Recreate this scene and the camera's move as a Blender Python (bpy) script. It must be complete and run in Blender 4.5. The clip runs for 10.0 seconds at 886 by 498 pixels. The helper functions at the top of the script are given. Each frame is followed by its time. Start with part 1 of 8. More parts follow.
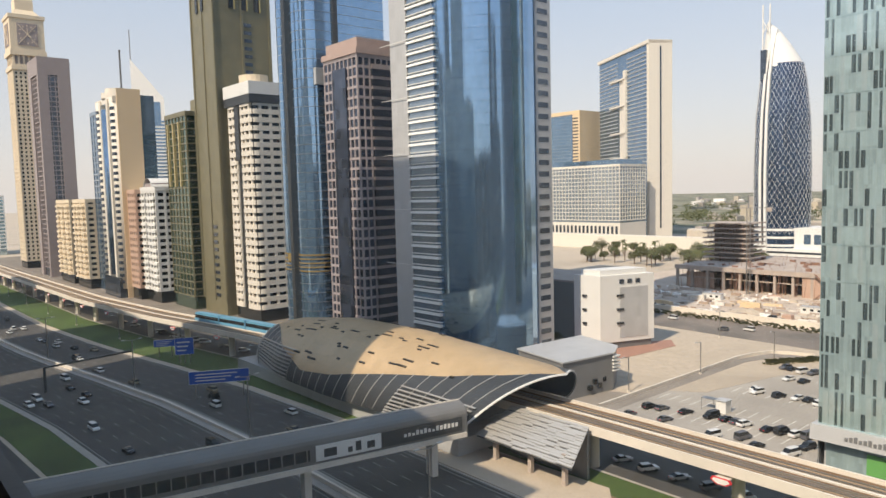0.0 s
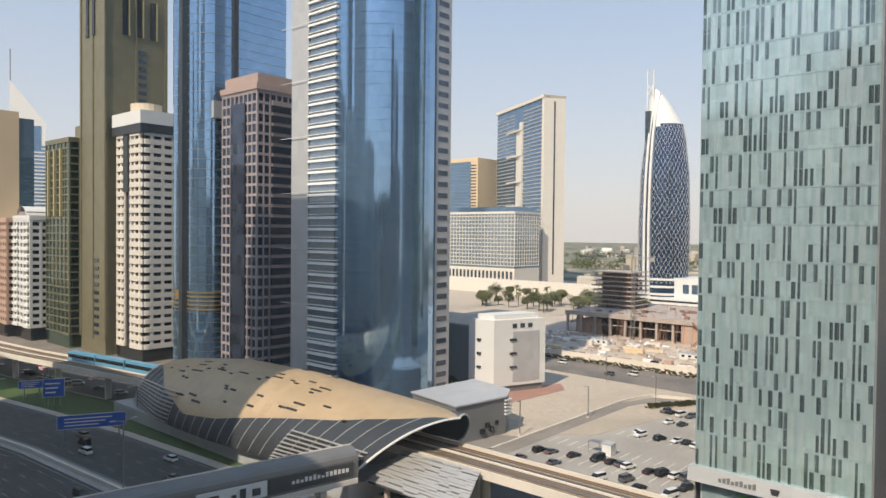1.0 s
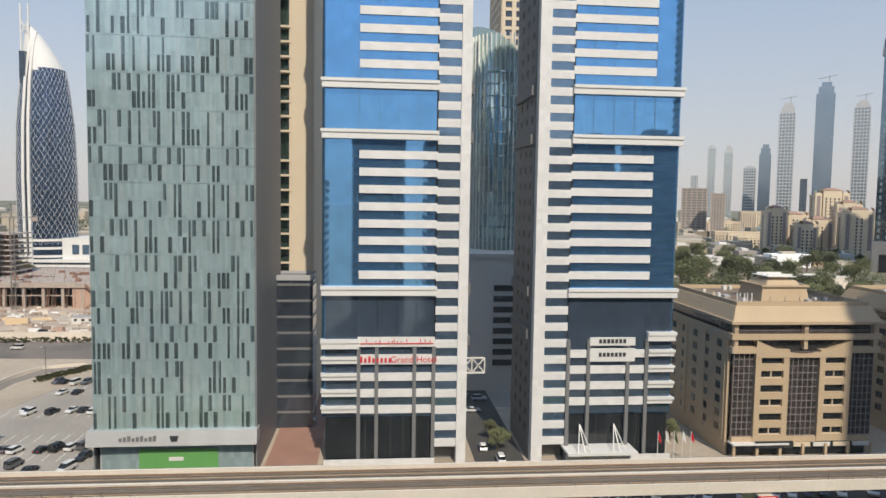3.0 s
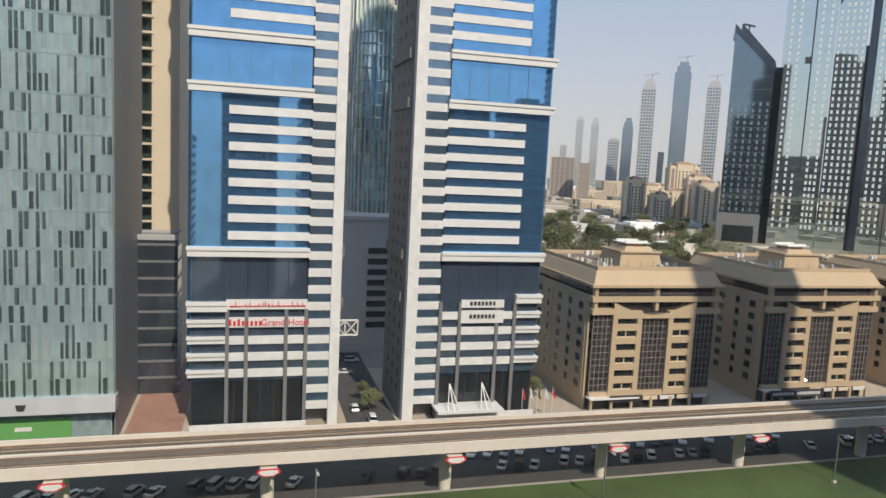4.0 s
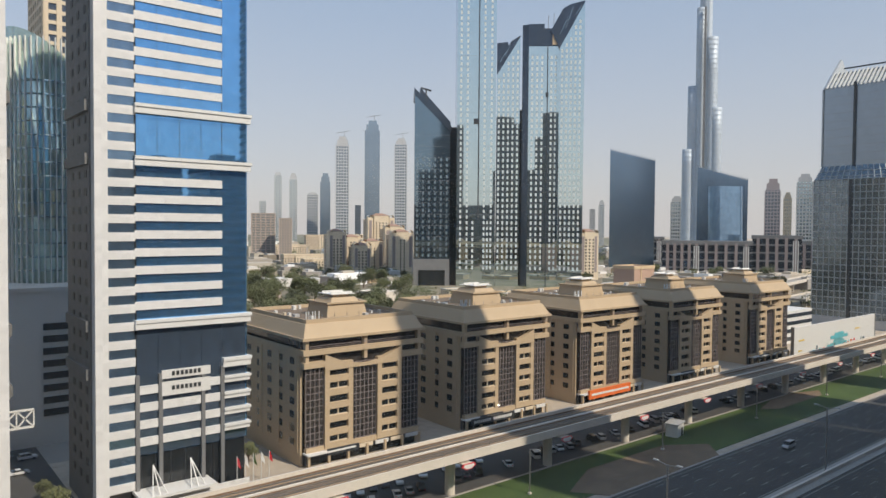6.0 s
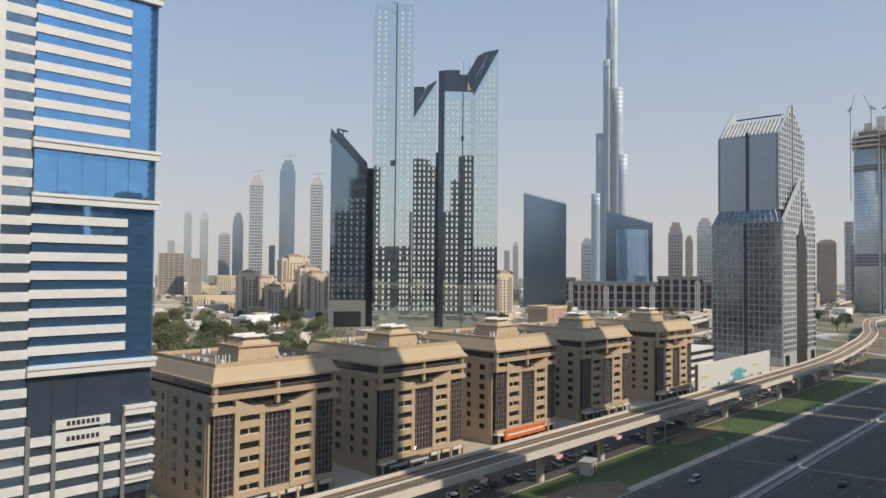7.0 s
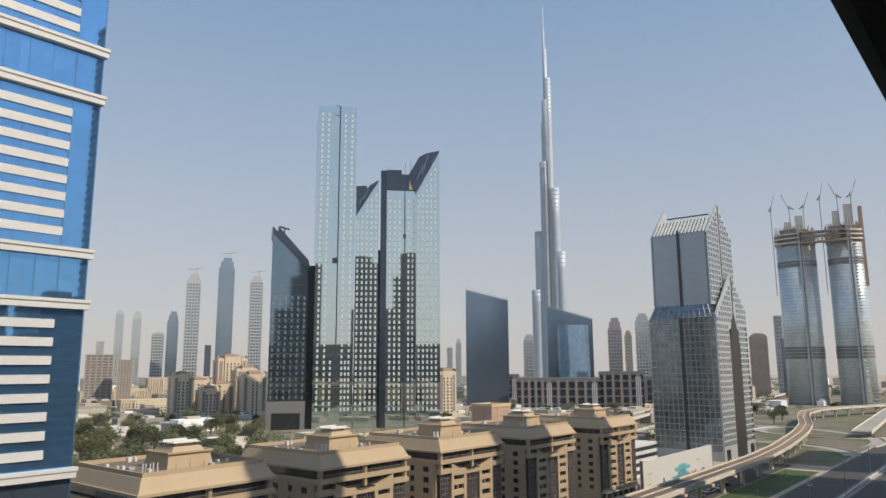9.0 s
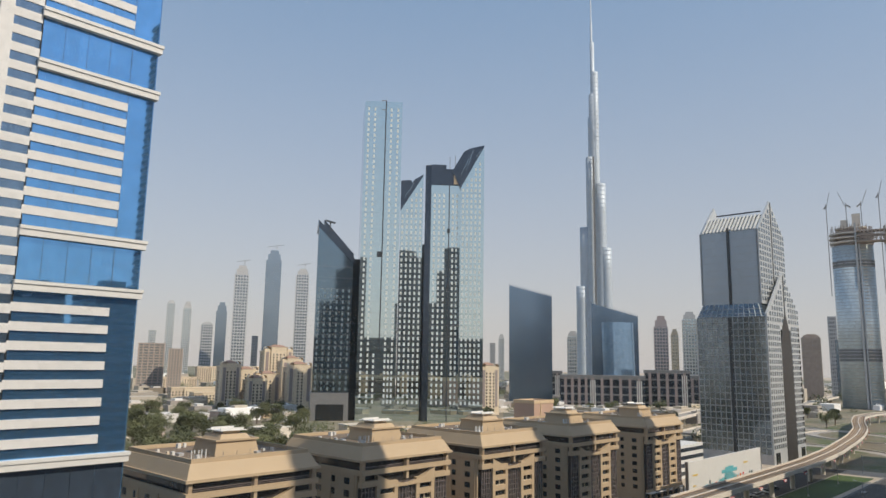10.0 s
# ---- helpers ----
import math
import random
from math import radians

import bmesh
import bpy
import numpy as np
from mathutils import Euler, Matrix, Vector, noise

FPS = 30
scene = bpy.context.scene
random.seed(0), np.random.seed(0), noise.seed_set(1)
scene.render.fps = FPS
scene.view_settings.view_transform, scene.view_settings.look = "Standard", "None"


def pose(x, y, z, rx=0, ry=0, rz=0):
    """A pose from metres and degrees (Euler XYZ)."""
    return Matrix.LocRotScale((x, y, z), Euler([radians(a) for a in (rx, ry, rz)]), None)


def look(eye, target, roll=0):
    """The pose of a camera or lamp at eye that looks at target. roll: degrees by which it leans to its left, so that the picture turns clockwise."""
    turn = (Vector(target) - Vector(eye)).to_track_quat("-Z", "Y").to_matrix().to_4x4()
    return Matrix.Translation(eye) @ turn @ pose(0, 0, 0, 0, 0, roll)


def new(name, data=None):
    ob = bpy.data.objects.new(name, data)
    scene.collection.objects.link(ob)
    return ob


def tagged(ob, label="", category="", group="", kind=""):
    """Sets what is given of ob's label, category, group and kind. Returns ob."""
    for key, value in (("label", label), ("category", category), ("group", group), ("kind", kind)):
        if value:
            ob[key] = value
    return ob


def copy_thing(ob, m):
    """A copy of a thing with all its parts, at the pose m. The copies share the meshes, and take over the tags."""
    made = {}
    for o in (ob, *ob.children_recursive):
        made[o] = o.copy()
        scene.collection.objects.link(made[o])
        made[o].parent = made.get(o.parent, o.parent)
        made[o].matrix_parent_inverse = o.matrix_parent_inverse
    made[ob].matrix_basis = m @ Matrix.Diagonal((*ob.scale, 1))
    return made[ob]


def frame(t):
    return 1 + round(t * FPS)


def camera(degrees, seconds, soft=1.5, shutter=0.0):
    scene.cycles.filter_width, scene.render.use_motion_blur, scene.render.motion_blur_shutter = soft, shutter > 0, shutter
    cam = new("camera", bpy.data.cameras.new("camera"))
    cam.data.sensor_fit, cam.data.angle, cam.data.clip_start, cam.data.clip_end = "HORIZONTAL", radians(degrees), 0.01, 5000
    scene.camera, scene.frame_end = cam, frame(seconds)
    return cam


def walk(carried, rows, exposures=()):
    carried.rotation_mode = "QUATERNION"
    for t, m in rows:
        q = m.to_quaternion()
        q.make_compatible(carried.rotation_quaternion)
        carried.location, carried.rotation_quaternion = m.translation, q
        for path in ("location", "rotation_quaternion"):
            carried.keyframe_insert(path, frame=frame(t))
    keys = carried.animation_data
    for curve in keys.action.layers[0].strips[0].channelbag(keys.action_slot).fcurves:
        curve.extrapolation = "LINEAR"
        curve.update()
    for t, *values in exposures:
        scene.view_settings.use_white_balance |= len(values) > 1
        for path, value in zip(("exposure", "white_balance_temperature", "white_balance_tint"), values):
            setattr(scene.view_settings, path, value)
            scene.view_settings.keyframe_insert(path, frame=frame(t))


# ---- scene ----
cam = camera(64.22, 10.0)
ROWS = [
    (0.0, pose(0, 0, 52, 85.42, 1.49, 49.35)),
    (0.5, pose(0, 0, 52, 89.06, -0.27, 45.59)),
    (1.0, pose(0, 0, 52, 88.76, -0.58, 41.14)),
    (1.5, pose(0, 0, 52, 86.19, -2.14, 28.91)),
    (2.0, pose(0, 0, 52, 85.70, -1.83, 16.70)),
    (2.5, pose(0, 0, 52, 87.49, -0.49, 4.34)),
    (2.7, pose(0, 0, 52, 87.11, 0.13, -1.82)),
    (3.8, pose(0, 0, 52, 82.90, -2.85, -10.17)),
    (4.0, pose(0, 0, 52, 83.21, -2.82, -15.40)),
    (4.5, pose(0, 0, 52, 84.90, -2.58, -24.48)),
    (5.0, pose(0, 0, 52, 86.06, -1.76, -29.95)),
    (5.5, pose(0, 0, 52, 87.47, -1.23, -35.13)),
    (5.7, pose(0, 0, 52, 87.70, -0.74, -36.87)),
    (6.8, pose(0, 0, 52, 90.85, -0.78, -44.77)),
    (7.0, pose(0, 0, 52, 91.69, -0.53, -45.99)),
    (7.5, pose(0, 0, 52, 95.39, -0.73, -48.77)),
    (8.0, pose(0, 0, 52, 97.20, -0.21, -49.66)),
    (8.5, pose(0, 0, 52, 98.79, 0.36, -50.21)),
    (9.0, pose(0, 0, 52, 99.56, 0.28, -50.60)),
    (9.5, pose(0, 0, 52, 98.35, -0.09, -47.98)),
    (10.0, pose(0, 0, 52, 99.12, -0.92, -47.19)),
]
walk(cam, ROWS, exposures=((0.0, 0.7, 7000, 11), (1.5, 0.57, 6600, 10), (2.0, 0.54, 6550, 10), (2.5, 0.4, 6500, 10), (4.5, 0.38, 6500, 10), (7.0, 0.32, 6600, 10), (10.0, 0.26, 6700, 10)))

# ---- light ----
SUN_AZ, SUN_EL = radians(11), radians(45)
SUN_DIR = Vector((math.sin(SUN_AZ) * math.cos(SUN_EL), -math.cos(SUN_AZ) * math.cos(SUN_EL), math.sin(SUN_EL)))
world = bpy.data.worlds.new("world")
scene.world = world
world.use_nodes = True
wn = world.node_tree
sky = wn.nodes.new("ShaderNodeTexSky")
sky.sky_type = "NISHITA"
sky.sun_disc = False
sky.sun_elevation = SUN_EL
sky.sun_rotation = math.pi - SUN_AZ
sky.air_density, sky.dust_density, sky.ozone_density = 1.0, 1.0, 1.2
# dusty haze that pales the sky towards the horizon
geo = wn.nodes.new("ShaderNodeTexCoord")
sep = wn.nodes.new("ShaderNodeSeparateXYZ")
ramp = wn.nodes.new("ShaderNodeValToRGB")
ramp.color_ramp.elements[0].position, ramp.color_ramp.elements[0].color = 0.0, (0.94, 0.94, 0.94, 1)
ramp.color_ramp.elements[1].position, ramp.color_ramp.elements[1].color = 0.5, (0.6, 0.6, 0.6, 1)
hazy = wn.nodes.new("ShaderNodeMix")
hazy.data_type = "RGBA"
tone = wn.nodes.new("ShaderNodeValToRGB")
tone.color_ramp.elements[0].position, tone.color_ramp.elements[0].color = 0.0, (0.335, 0.322, 0.32, 1)
tone.color_ramp.elements[1].position, tone.color_ramp.elements[1].color = 0.5, (0.157, 0.237, 0.345, 1)
gain = wn.nodes.new("ShaderNodeVectorMath")
gain.operation = "SCALE"
gain.inputs["Scale"].default_value = 10.0
wn.links.new(sep.outputs["Z"], tone.inputs[0])
wn.links.new(tone.outputs[0], gain.inputs[0])
wn.links.new(gain.outputs[0], hazy.inputs["B"])
wn.links.new(geo.outputs["Generated"], sep.inputs[0])
wn.links.new(sep.outputs["Z"], ramp.inputs[0])
wn.links.new(ramp.outputs[0], hazy.inputs["Factor"])
wn.links.new(sky.outputs[0], hazy.inputs["A"])
wn.links.new(hazy.outputs["Result"], wn.nodes["Background"].inputs[0])
wn.nodes["Background"].inputs[1].default_value = 0.14
sun_data = bpy.data.lights.new("sun", "SUN")
sun_data.energy, sun_data.angle, sun_data.color = 2.9, radians(0.6), (1.0, 0.9, 0.75)
sun = new("sun", sun_data)
sun.matrix_world = look((0, 0, 400), Vector((0, 0, 400)) - SUN_DIR)


# ---- materials ----
def mat(name, col, rough=0.6, metal=0.0, var=0.15, scale=0.3, fine=6.0, bump=0.1, pitch=None, pvar=0.4, col2=None, rnd=0.0):
    m = bpy.data.materials.new(name)
    m.use_nodes = True
    nt = m.node_tree
    N, L = nt.nodes.new, nt.links.new
    b = nt.nodes["Principled BSDF"]
    b.inputs["Roughness"].default_value, b.inputs["Metallic"].default_value = rough, metal
    tc = N("ShaderNodeTexCoord")
    n1, n2 = N("ShaderNodeTexNoise"), N("ShaderNodeTexNoise")
    for n, sc in ((n1, scale), (n2, fine)):
        n.inputs["Scale"].default_value = sc
        n.inputs["Detail"].default_value = 4
        L(tc.outputs["Object"], n.inputs["Vector"])
    add = N("ShaderNodeMath")
    add.operation = "ADD"
    L(n1.outputs[0], add.inputs[0])
    L(n2.outputs[0], add.inputs[1])
    mr = N("ShaderNodeMapRange")
    mr.inputs["From Min"].default_value, mr.inputs["From Max"].default_value = 0.6, 1.4
    mr.inputs["To Min"].default_value, mr.inputs["To Max"].default_value = 1 - var, 1 + var
    L(add.outputs[0], mr.inputs["Value"])
    fac = mr.outputs[0]
    if pitch:
        dv = N("ShaderNodeVectorMath")
        dv.operation = "DIVIDE"
        dv.inputs[1].default_value = pitch
        fl = N("ShaderNodeVectorMath")
        fl.operation = "FLOOR"
        wnz = N("ShaderNodeTexWhiteNoise")
        L(tc.outputs["Object"], dv.inputs[0])
        L(dv.outputs[0], fl.inputs[0])
        L(fl.outputs[0], wnz.inputs["Vector"])
        m2 = N("ShaderNodeMapRange")
        m2.inputs["To Min"].default_value, m2.inputs["To Max"].default_value = 1 - pvar, 1 + pvar
        L(wnz.outputs["Value"], m2.inputs["Value"])
        mu = N("ShaderNodeMath")
        mu.operation = "MULTIPLY"
        L(fac, mu.inputs[0])
        L(m2.outputs[0], mu.inputs[1])
        fac = mu.outputs[0]
    if rnd:
        oi = N("ShaderNodeObjectInfo")
        m3 = N("ShaderNodeMapRange")
        m3.inputs["To Min"].default_value, m3.inputs["To Max"].default_value = 1 - rnd, 1 + rnd
        L(oi.outputs["Random"], m3.inputs["Value"])
        mu = N("ShaderNodeMath")
        mu.operation = "MULTIPLY"
        L(fac, mu.inputs[0])
        L(m3.outputs[0], mu.inputs[1])
        fac = mu.outputs[0]
    vm = N("ShaderNodeVectorMath")
    vm.operation = "SCALE"
    vm.inputs[0].default_value = col
    L(fac, vm.inputs["Scale"])
    out = vm.outputs[0]
    if col2:
        mx = N("ShaderNodeMix")
        mx.data_type = "RGBA"
        mx.inputs["B"].default_value = (*col2, 1)
        r2 = N("ShaderNodeMapRange")
        r2.inputs["From Min"].default_value, r2.inputs["From Max"].default_value = 0.45, 0.65
        L(n1.outputs[0], r2.inputs["Value"])
        L(r2.outputs[0], mx.inputs["Factor"])
        L(out, mx.inputs["A"])
        out = mx.outputs["Result"]
    L(out, b.inputs["Base Color"])
    if bump:
        bp = N("ShaderNodeBump")
        bp.inputs["Strength"].default_value = bump
        bp.inputs["Distance"].default_value = 0.05
        L(n2.outputs[0], bp.inputs["Height"])
        L(bp.outputs[0], b.inputs["Normal"])
    return m


def glass(name, col, rough=0.06, metal=0.75, pitch=(1.5, 1.5, 3.3), pvar=0.2, wave=0.02):
    return mat(name, col, rough, metal, 0.12, 0.05, 0.4, wave, pitch, pvar)


M = dict(
    sand=mat("sand_ground", (0.5, 0.42, 0.33), 0.9, 0, 0.25, 0.02, 0.5, 0.2, col2=(0.38, 0.32, 0.25)),
    green_far=mat("scrub", (0.13, 0.14, 0.09), 0.95, 0, 0.4, 0.012, 0.1, 0.3, col2=(0.34, 0.3, 0.23)),
    asphalt=mat("asphalt", (0.066, 0.062, 0.058), 0.85, 0, 0.3, 0.08, 3.0, 0.2),
    asphalt_old=mat("worn_asphalt", (0.36, 0.33, 0.29), 0.9, 0, 0.25, 0.06, 2.0, 0.2),
    paving=mat("paving", (0.48, 0.4, 0.31), 0.85, 0, 0.15, 0.1, 2.0, 0.2),
    redpave=mat("red_paving", (0.36, 0.2, 0.15), 0.85, 0, 0.2, 0.2, 4.0, 0.2),
    grass=mat("lawn", (0.055, 0.092, 0.02), 0.9, 0, 0.6, 0.06, 4.0, 0.5),
    line=mat("road_marking", (0.24, 0.24, 0.22), 0.7, 0, 0.15, 0.5, 8),
    kerb=mat("kerb_concrete", (0.36, 0.33, 0.3), 0.8, 0, 0.12, 0.3, 5),
    concrete=mat("pale_concrete", (0.68, 0.62, 0.54), 0.75, 0, 0.12, 0.15, 3),
    raw=mat("raw_concrete", (0.43, 0.36, 0.31), 0.9, 0, 0.25, 0.2, 3),
    track=mat("track_bed", (0.44, 0.32, 0.2), 0.9, 0, 0.25, 0.2, 4),
    steel=mat("steel", (0.35, 0.34, 0.33), 0.35, 0.8, 0.1),
    darksteel=mat("dark_steel", (0.07, 0.075, 0.08), 0.45, 0.5, 0.15),
    white=mat("white_cladding", (0.72, 0.71, 0.68), 0.55, 0, 0.06, 0.2, 2, 0.03),
    whitestone=mat("white_stone_tiles", (0.72, 0.71, 0.69), 0.6, 0, 0.05, 0.2, 2, 0.03, (1.2, 1.2, 1.1), 0.06),
    cream=mat("cream_render", (0.68, 0.57, 0.42), 0.75, 0, 0.08, 0.1, 2, 0.05),
    beige=mat("beige_stone", (0.52, 0.395, 0.255), 0.7, 0, 0.08, 0.15, 3, 0.05),
    tan=mat("tan_render", (0.66, 0.5, 0.32), 0.75, 0, 0.06, 0.1, 2, 0.03),
    pink=mat("pink_render", (0.5, 0.34, 0.26), 0.75, 0, 0.1),
    brown=mat("brown_stone", (0.3, 0.25, 0.24), 0.5, 0, 0.1),
    brownlight=mat("pale_pink_stone", (0.36, 0.31, 0.31), 0.5, 0, 0.08),
    olive=mat("olive_cladding", (0.2, 0.18, 0.11), 0.4, 0.2, 0.12, 0.2, 2, 0.03, (3, 3, 3.3), 0.08),
    grey=mat("grey_panel", (0.5, 0.5, 0.5), 0.45, 0.2, 0.06, 0.2, 2, 0.03, (3, 3, 3.3), 0.06),
    greydark=mat("dark_grey_panel", (0.2, 0.2, 0.2), 0.5, 0.1, 0.1),
    gold=mat("gold_panels", (0.56, 0.4, 0.235), 0.45, 0.3, 0.1, 0.15, 3, 0.03, (2.4, 2.4, 2.4), 0.06),
    louvre=mat("louvre_metal", (0.55, 0.53, 0.5), 0.4, 0.5, 0.08),
    g_blue=glass("blue_reflective_glass", (0.17, 0.42, 0.76), 0.03, 0.85, (1.5, 1.5, 3.27), 0.05, 0.015),
    g_deep=glass("deep_blue_glass", (0.19, 0.29, 0.41), 0.06, 0.75, (1.5, 1.5, 3.4), 0.12),
    g_azure=glass("azure_glass", (0.27, 0.43, 0.62), 0.09, 0.85, (1.5, 1.5, 3.4), 0.05, 0.03),
    g_dark=glass("dark_glass", (0.09, 0.11, 0.14), 0.08, 0.65),
    g_green=glass("green_glass", (0.11, 0.17, 0.135), 0.08),
    g_pale=glass("pale_glass", (0.5, 0.62, 0.66), 0.1, 0.8),
    g_teal=glass("teal_frit_glass", (0.45, 0.585, 0.6), 0.14, 0.5, (0.655, 0.9, 3.22), 0.13),
    g_tealdark=glass("dark_teal_glass", (0.19, 0.255, 0.27), 0.06, 0.65, (0.85, 0.9, 3.22), 0.45),
    g_palepane=glass("pale_teal_pane", (0.56, 0.68, 0.69), 0.12, 0.5, (0.85, 0.9, 6.44), 0.1),
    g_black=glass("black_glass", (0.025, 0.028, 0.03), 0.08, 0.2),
    red=mat("red_sign", (0.6, 0.03, 0.04), 0.5, 0, 0.05),
    signblue=mat("blue_sign", (0.02, 0.09, 0.42), 0.5, 0, 0.08),
    orange=mat("orange_board", (0.75, 0.16, 0.03), 0.6, 0, 0.1),
    leaf=mat("leaves", (0.115, 0.125, 0.055), 0.8, 0, 0.5, 0.5, 5, 0.2, rnd=0.25),
    bark=mat("bark", (0.14, 0.1, 0.07), 0.9, 0, 0.3),
    dark=mat("window_frame_dark", (0.03, 0.025, 0.02), 0.5, 0, 0.1),
    # dark copy of the stone tiles; the alley side's shade is in its colour
    sidewall=mat("stone_with_shade_tone", (0.17, 0.165, 0.16), 0.6, 0, 0.08, 0.2, 2, 0.03, (1.2, 1.2, 1.1), 0.08),
    slate=glass("slate_glass", (0.33, 0.4, 0.47), 0.12, 0.7, (1.5, 1.5, 3.4), 0.06),
    nearwall=mat("dark_stone_cladding", (0.12, 0.12, 0.12), 0.5, 0, 0.1),
    plaster=mat("room_plaster", (0.6, 0.56, 0.5), 0.8, 0, 0.05),
    offwhite=mat("off_white_render", (0.67, 0.62, 0.54), 0.75, 0, 0.06),
)


# ---- building blocks ----
class MB:
    def __init__(self):
        self.v, self.f = [], []

    def box(self, x0, x1, y0, y1, z0, z1):
        n = len(self.v)
        self.v += [(x, y, z) for z in (z0, z1) for x, y in ((x0, y0), (x1, y0), (x1, y1), (x0, y1))]
        self.f += [tuple(n + i for i in q) for q in ((3, 2, 1, 0), (4, 5, 6, 7), (0, 1, 5, 4), (1, 2, 6, 5), (2, 3, 7, 6), (3, 0, 4, 7))]
        return self

    def prism(self, poly, z0, z1, top=None, flat=None):
        """Upright prism over a counter-clockwise outline; top: another outline above; flat: heights of the top's corners."""
        n, k = len(self.v), len(poly)
        self.v += [(x, y, z0) for x, y in poly]
        up = top or poly
        self.v += [(x, y, flat[i] if flat else z1) for i, (x, y) in enumerate(up)]
        self.f += [tuple(range(n + k - 1, n - 1, -1)), tuple(range(n + k, n + 2 * k))]
        self.f += [(n + i, n + (i + 1) % k, n + k + (i + 1) % k, n + k + i) for i in range(k)]
        return self

    def beam(self, a, b, w, h=None):
        a, b = Vector(a), Vector(b)
        d = (b - a).normalized()
        s = d.cross(Vector((0, 0, 1)))
        s = s.normalized() if s.length > 1e-3 else Vector((1, 0, 0))
        u = s.cross(d)
        h = h or w
        n = len(self.v)
        for p in (a, b):
            self.v += [tuple(p + s * (w / 2) * i + u * (h / 2) * j) for i, j in ((-1, -1), (1, -1), (1, 1), (-1, 1))]
        self.f += [tuple(n + i for i in q) for q in ((0, 1, 2, 3), (7, 6, 5, 4), (0, 4, 5, 1), (1, 5, 6, 2), (2, 6, 7, 3), (3, 7, 4, 0))]
        return self

    def grid(self, pts, closed=False):
        """A sheet over rows of points."""
        n, r, c = len(self.v), len(pts), len(pts[0])
        for row in pts:
            self.v += [tuple(p) for p in row]
        for i in range(r - 1):
            for j in range(c if closed else c - 1):
                k = (j + 1) % c
                self.f.append((n + i * c + j, n + i * c + k, n + (i + 1) * c + k, n + (i + 1) * c + j))
        return self

    def mesh(self, name, m, smooth=False):
        me = bpy.data.meshes.new(name)
        me.from_pydata(self.v, [], self.f)
        me.materials.append(m)
        if smooth:
            me.polygons.foreach_set("use_smooth", [True] * len(me.polygons))
        me.update()
        return me


def B(*a):
    return MB().box(*a)


def thing(name, label, category, x=0, y=0, z=0, rz=0, group="", kind=""):
    ob = new(name)
    ob.matrix_world = pose(x, y, z, 0, 0, rz)
    return tagged(ob, label, category, group, kind)


def part(name, mb, m, parent, label="", at=(0, 0, 0), smooth=False, rz=0, kind=""):
    me = mb if isinstance(mb, bpy.types.Mesh) else mb.mesh(name, m, smooth)
    ob = new(name, me)
    ob.parent = parent
    ob.location = at
    ob.rotation_euler = (0, 0, radians(rz))
    return tagged(ob, label, kind=kind)


def solid(name, mb, m, label, category, kind="", group="", smooth=False):
    """A thing of one mesh."""
    return tagged(new(name, mb.mesh(name, m, smooth)), label, category, group, kind)


def ring(x0, x1, y0, y1, t, z0, z1):
    mb = MB()
    mb.box(x0 - t, x1 + t, y0 - t, y0, z0, z1).box(x0 - t, x1 + t, y1, y1 + t, z0, z1)
    return mb.box(x0 - t, x0, y0, y1, z0, z1).box(x1, x1 + t, y0, y1, z0, z1)


def outline_ring(poly, t, z0, z1):
    """A band that follows an outline, proud of it by t."""
    c = Vector((sum(p[0] for p in poly) / len(poly), sum(p[1] for p in poly) / len(poly)))
    out = []
    for p in poly:
        d = (Vector(p) - c)
        out.append(tuple(Vector(p) + d.normalized() * t))
    k = len(poly)
    mb = MB()
    mb.v = [(x, y, z0) for x, y in out] + [(x, y, z1) for x, y in out] + [(x, y, z1) for x, y in poly] + [(x, y, z0) for x, y in poly]
    for i in range(k):
        j = (i + 1) % k
        mb.f += [(i, j, k + j, k + i), (k + i, k + j, 2 * k + j, 2 * k + i), (3 * k + i, 3 * k + j, j, i)]
    return mb


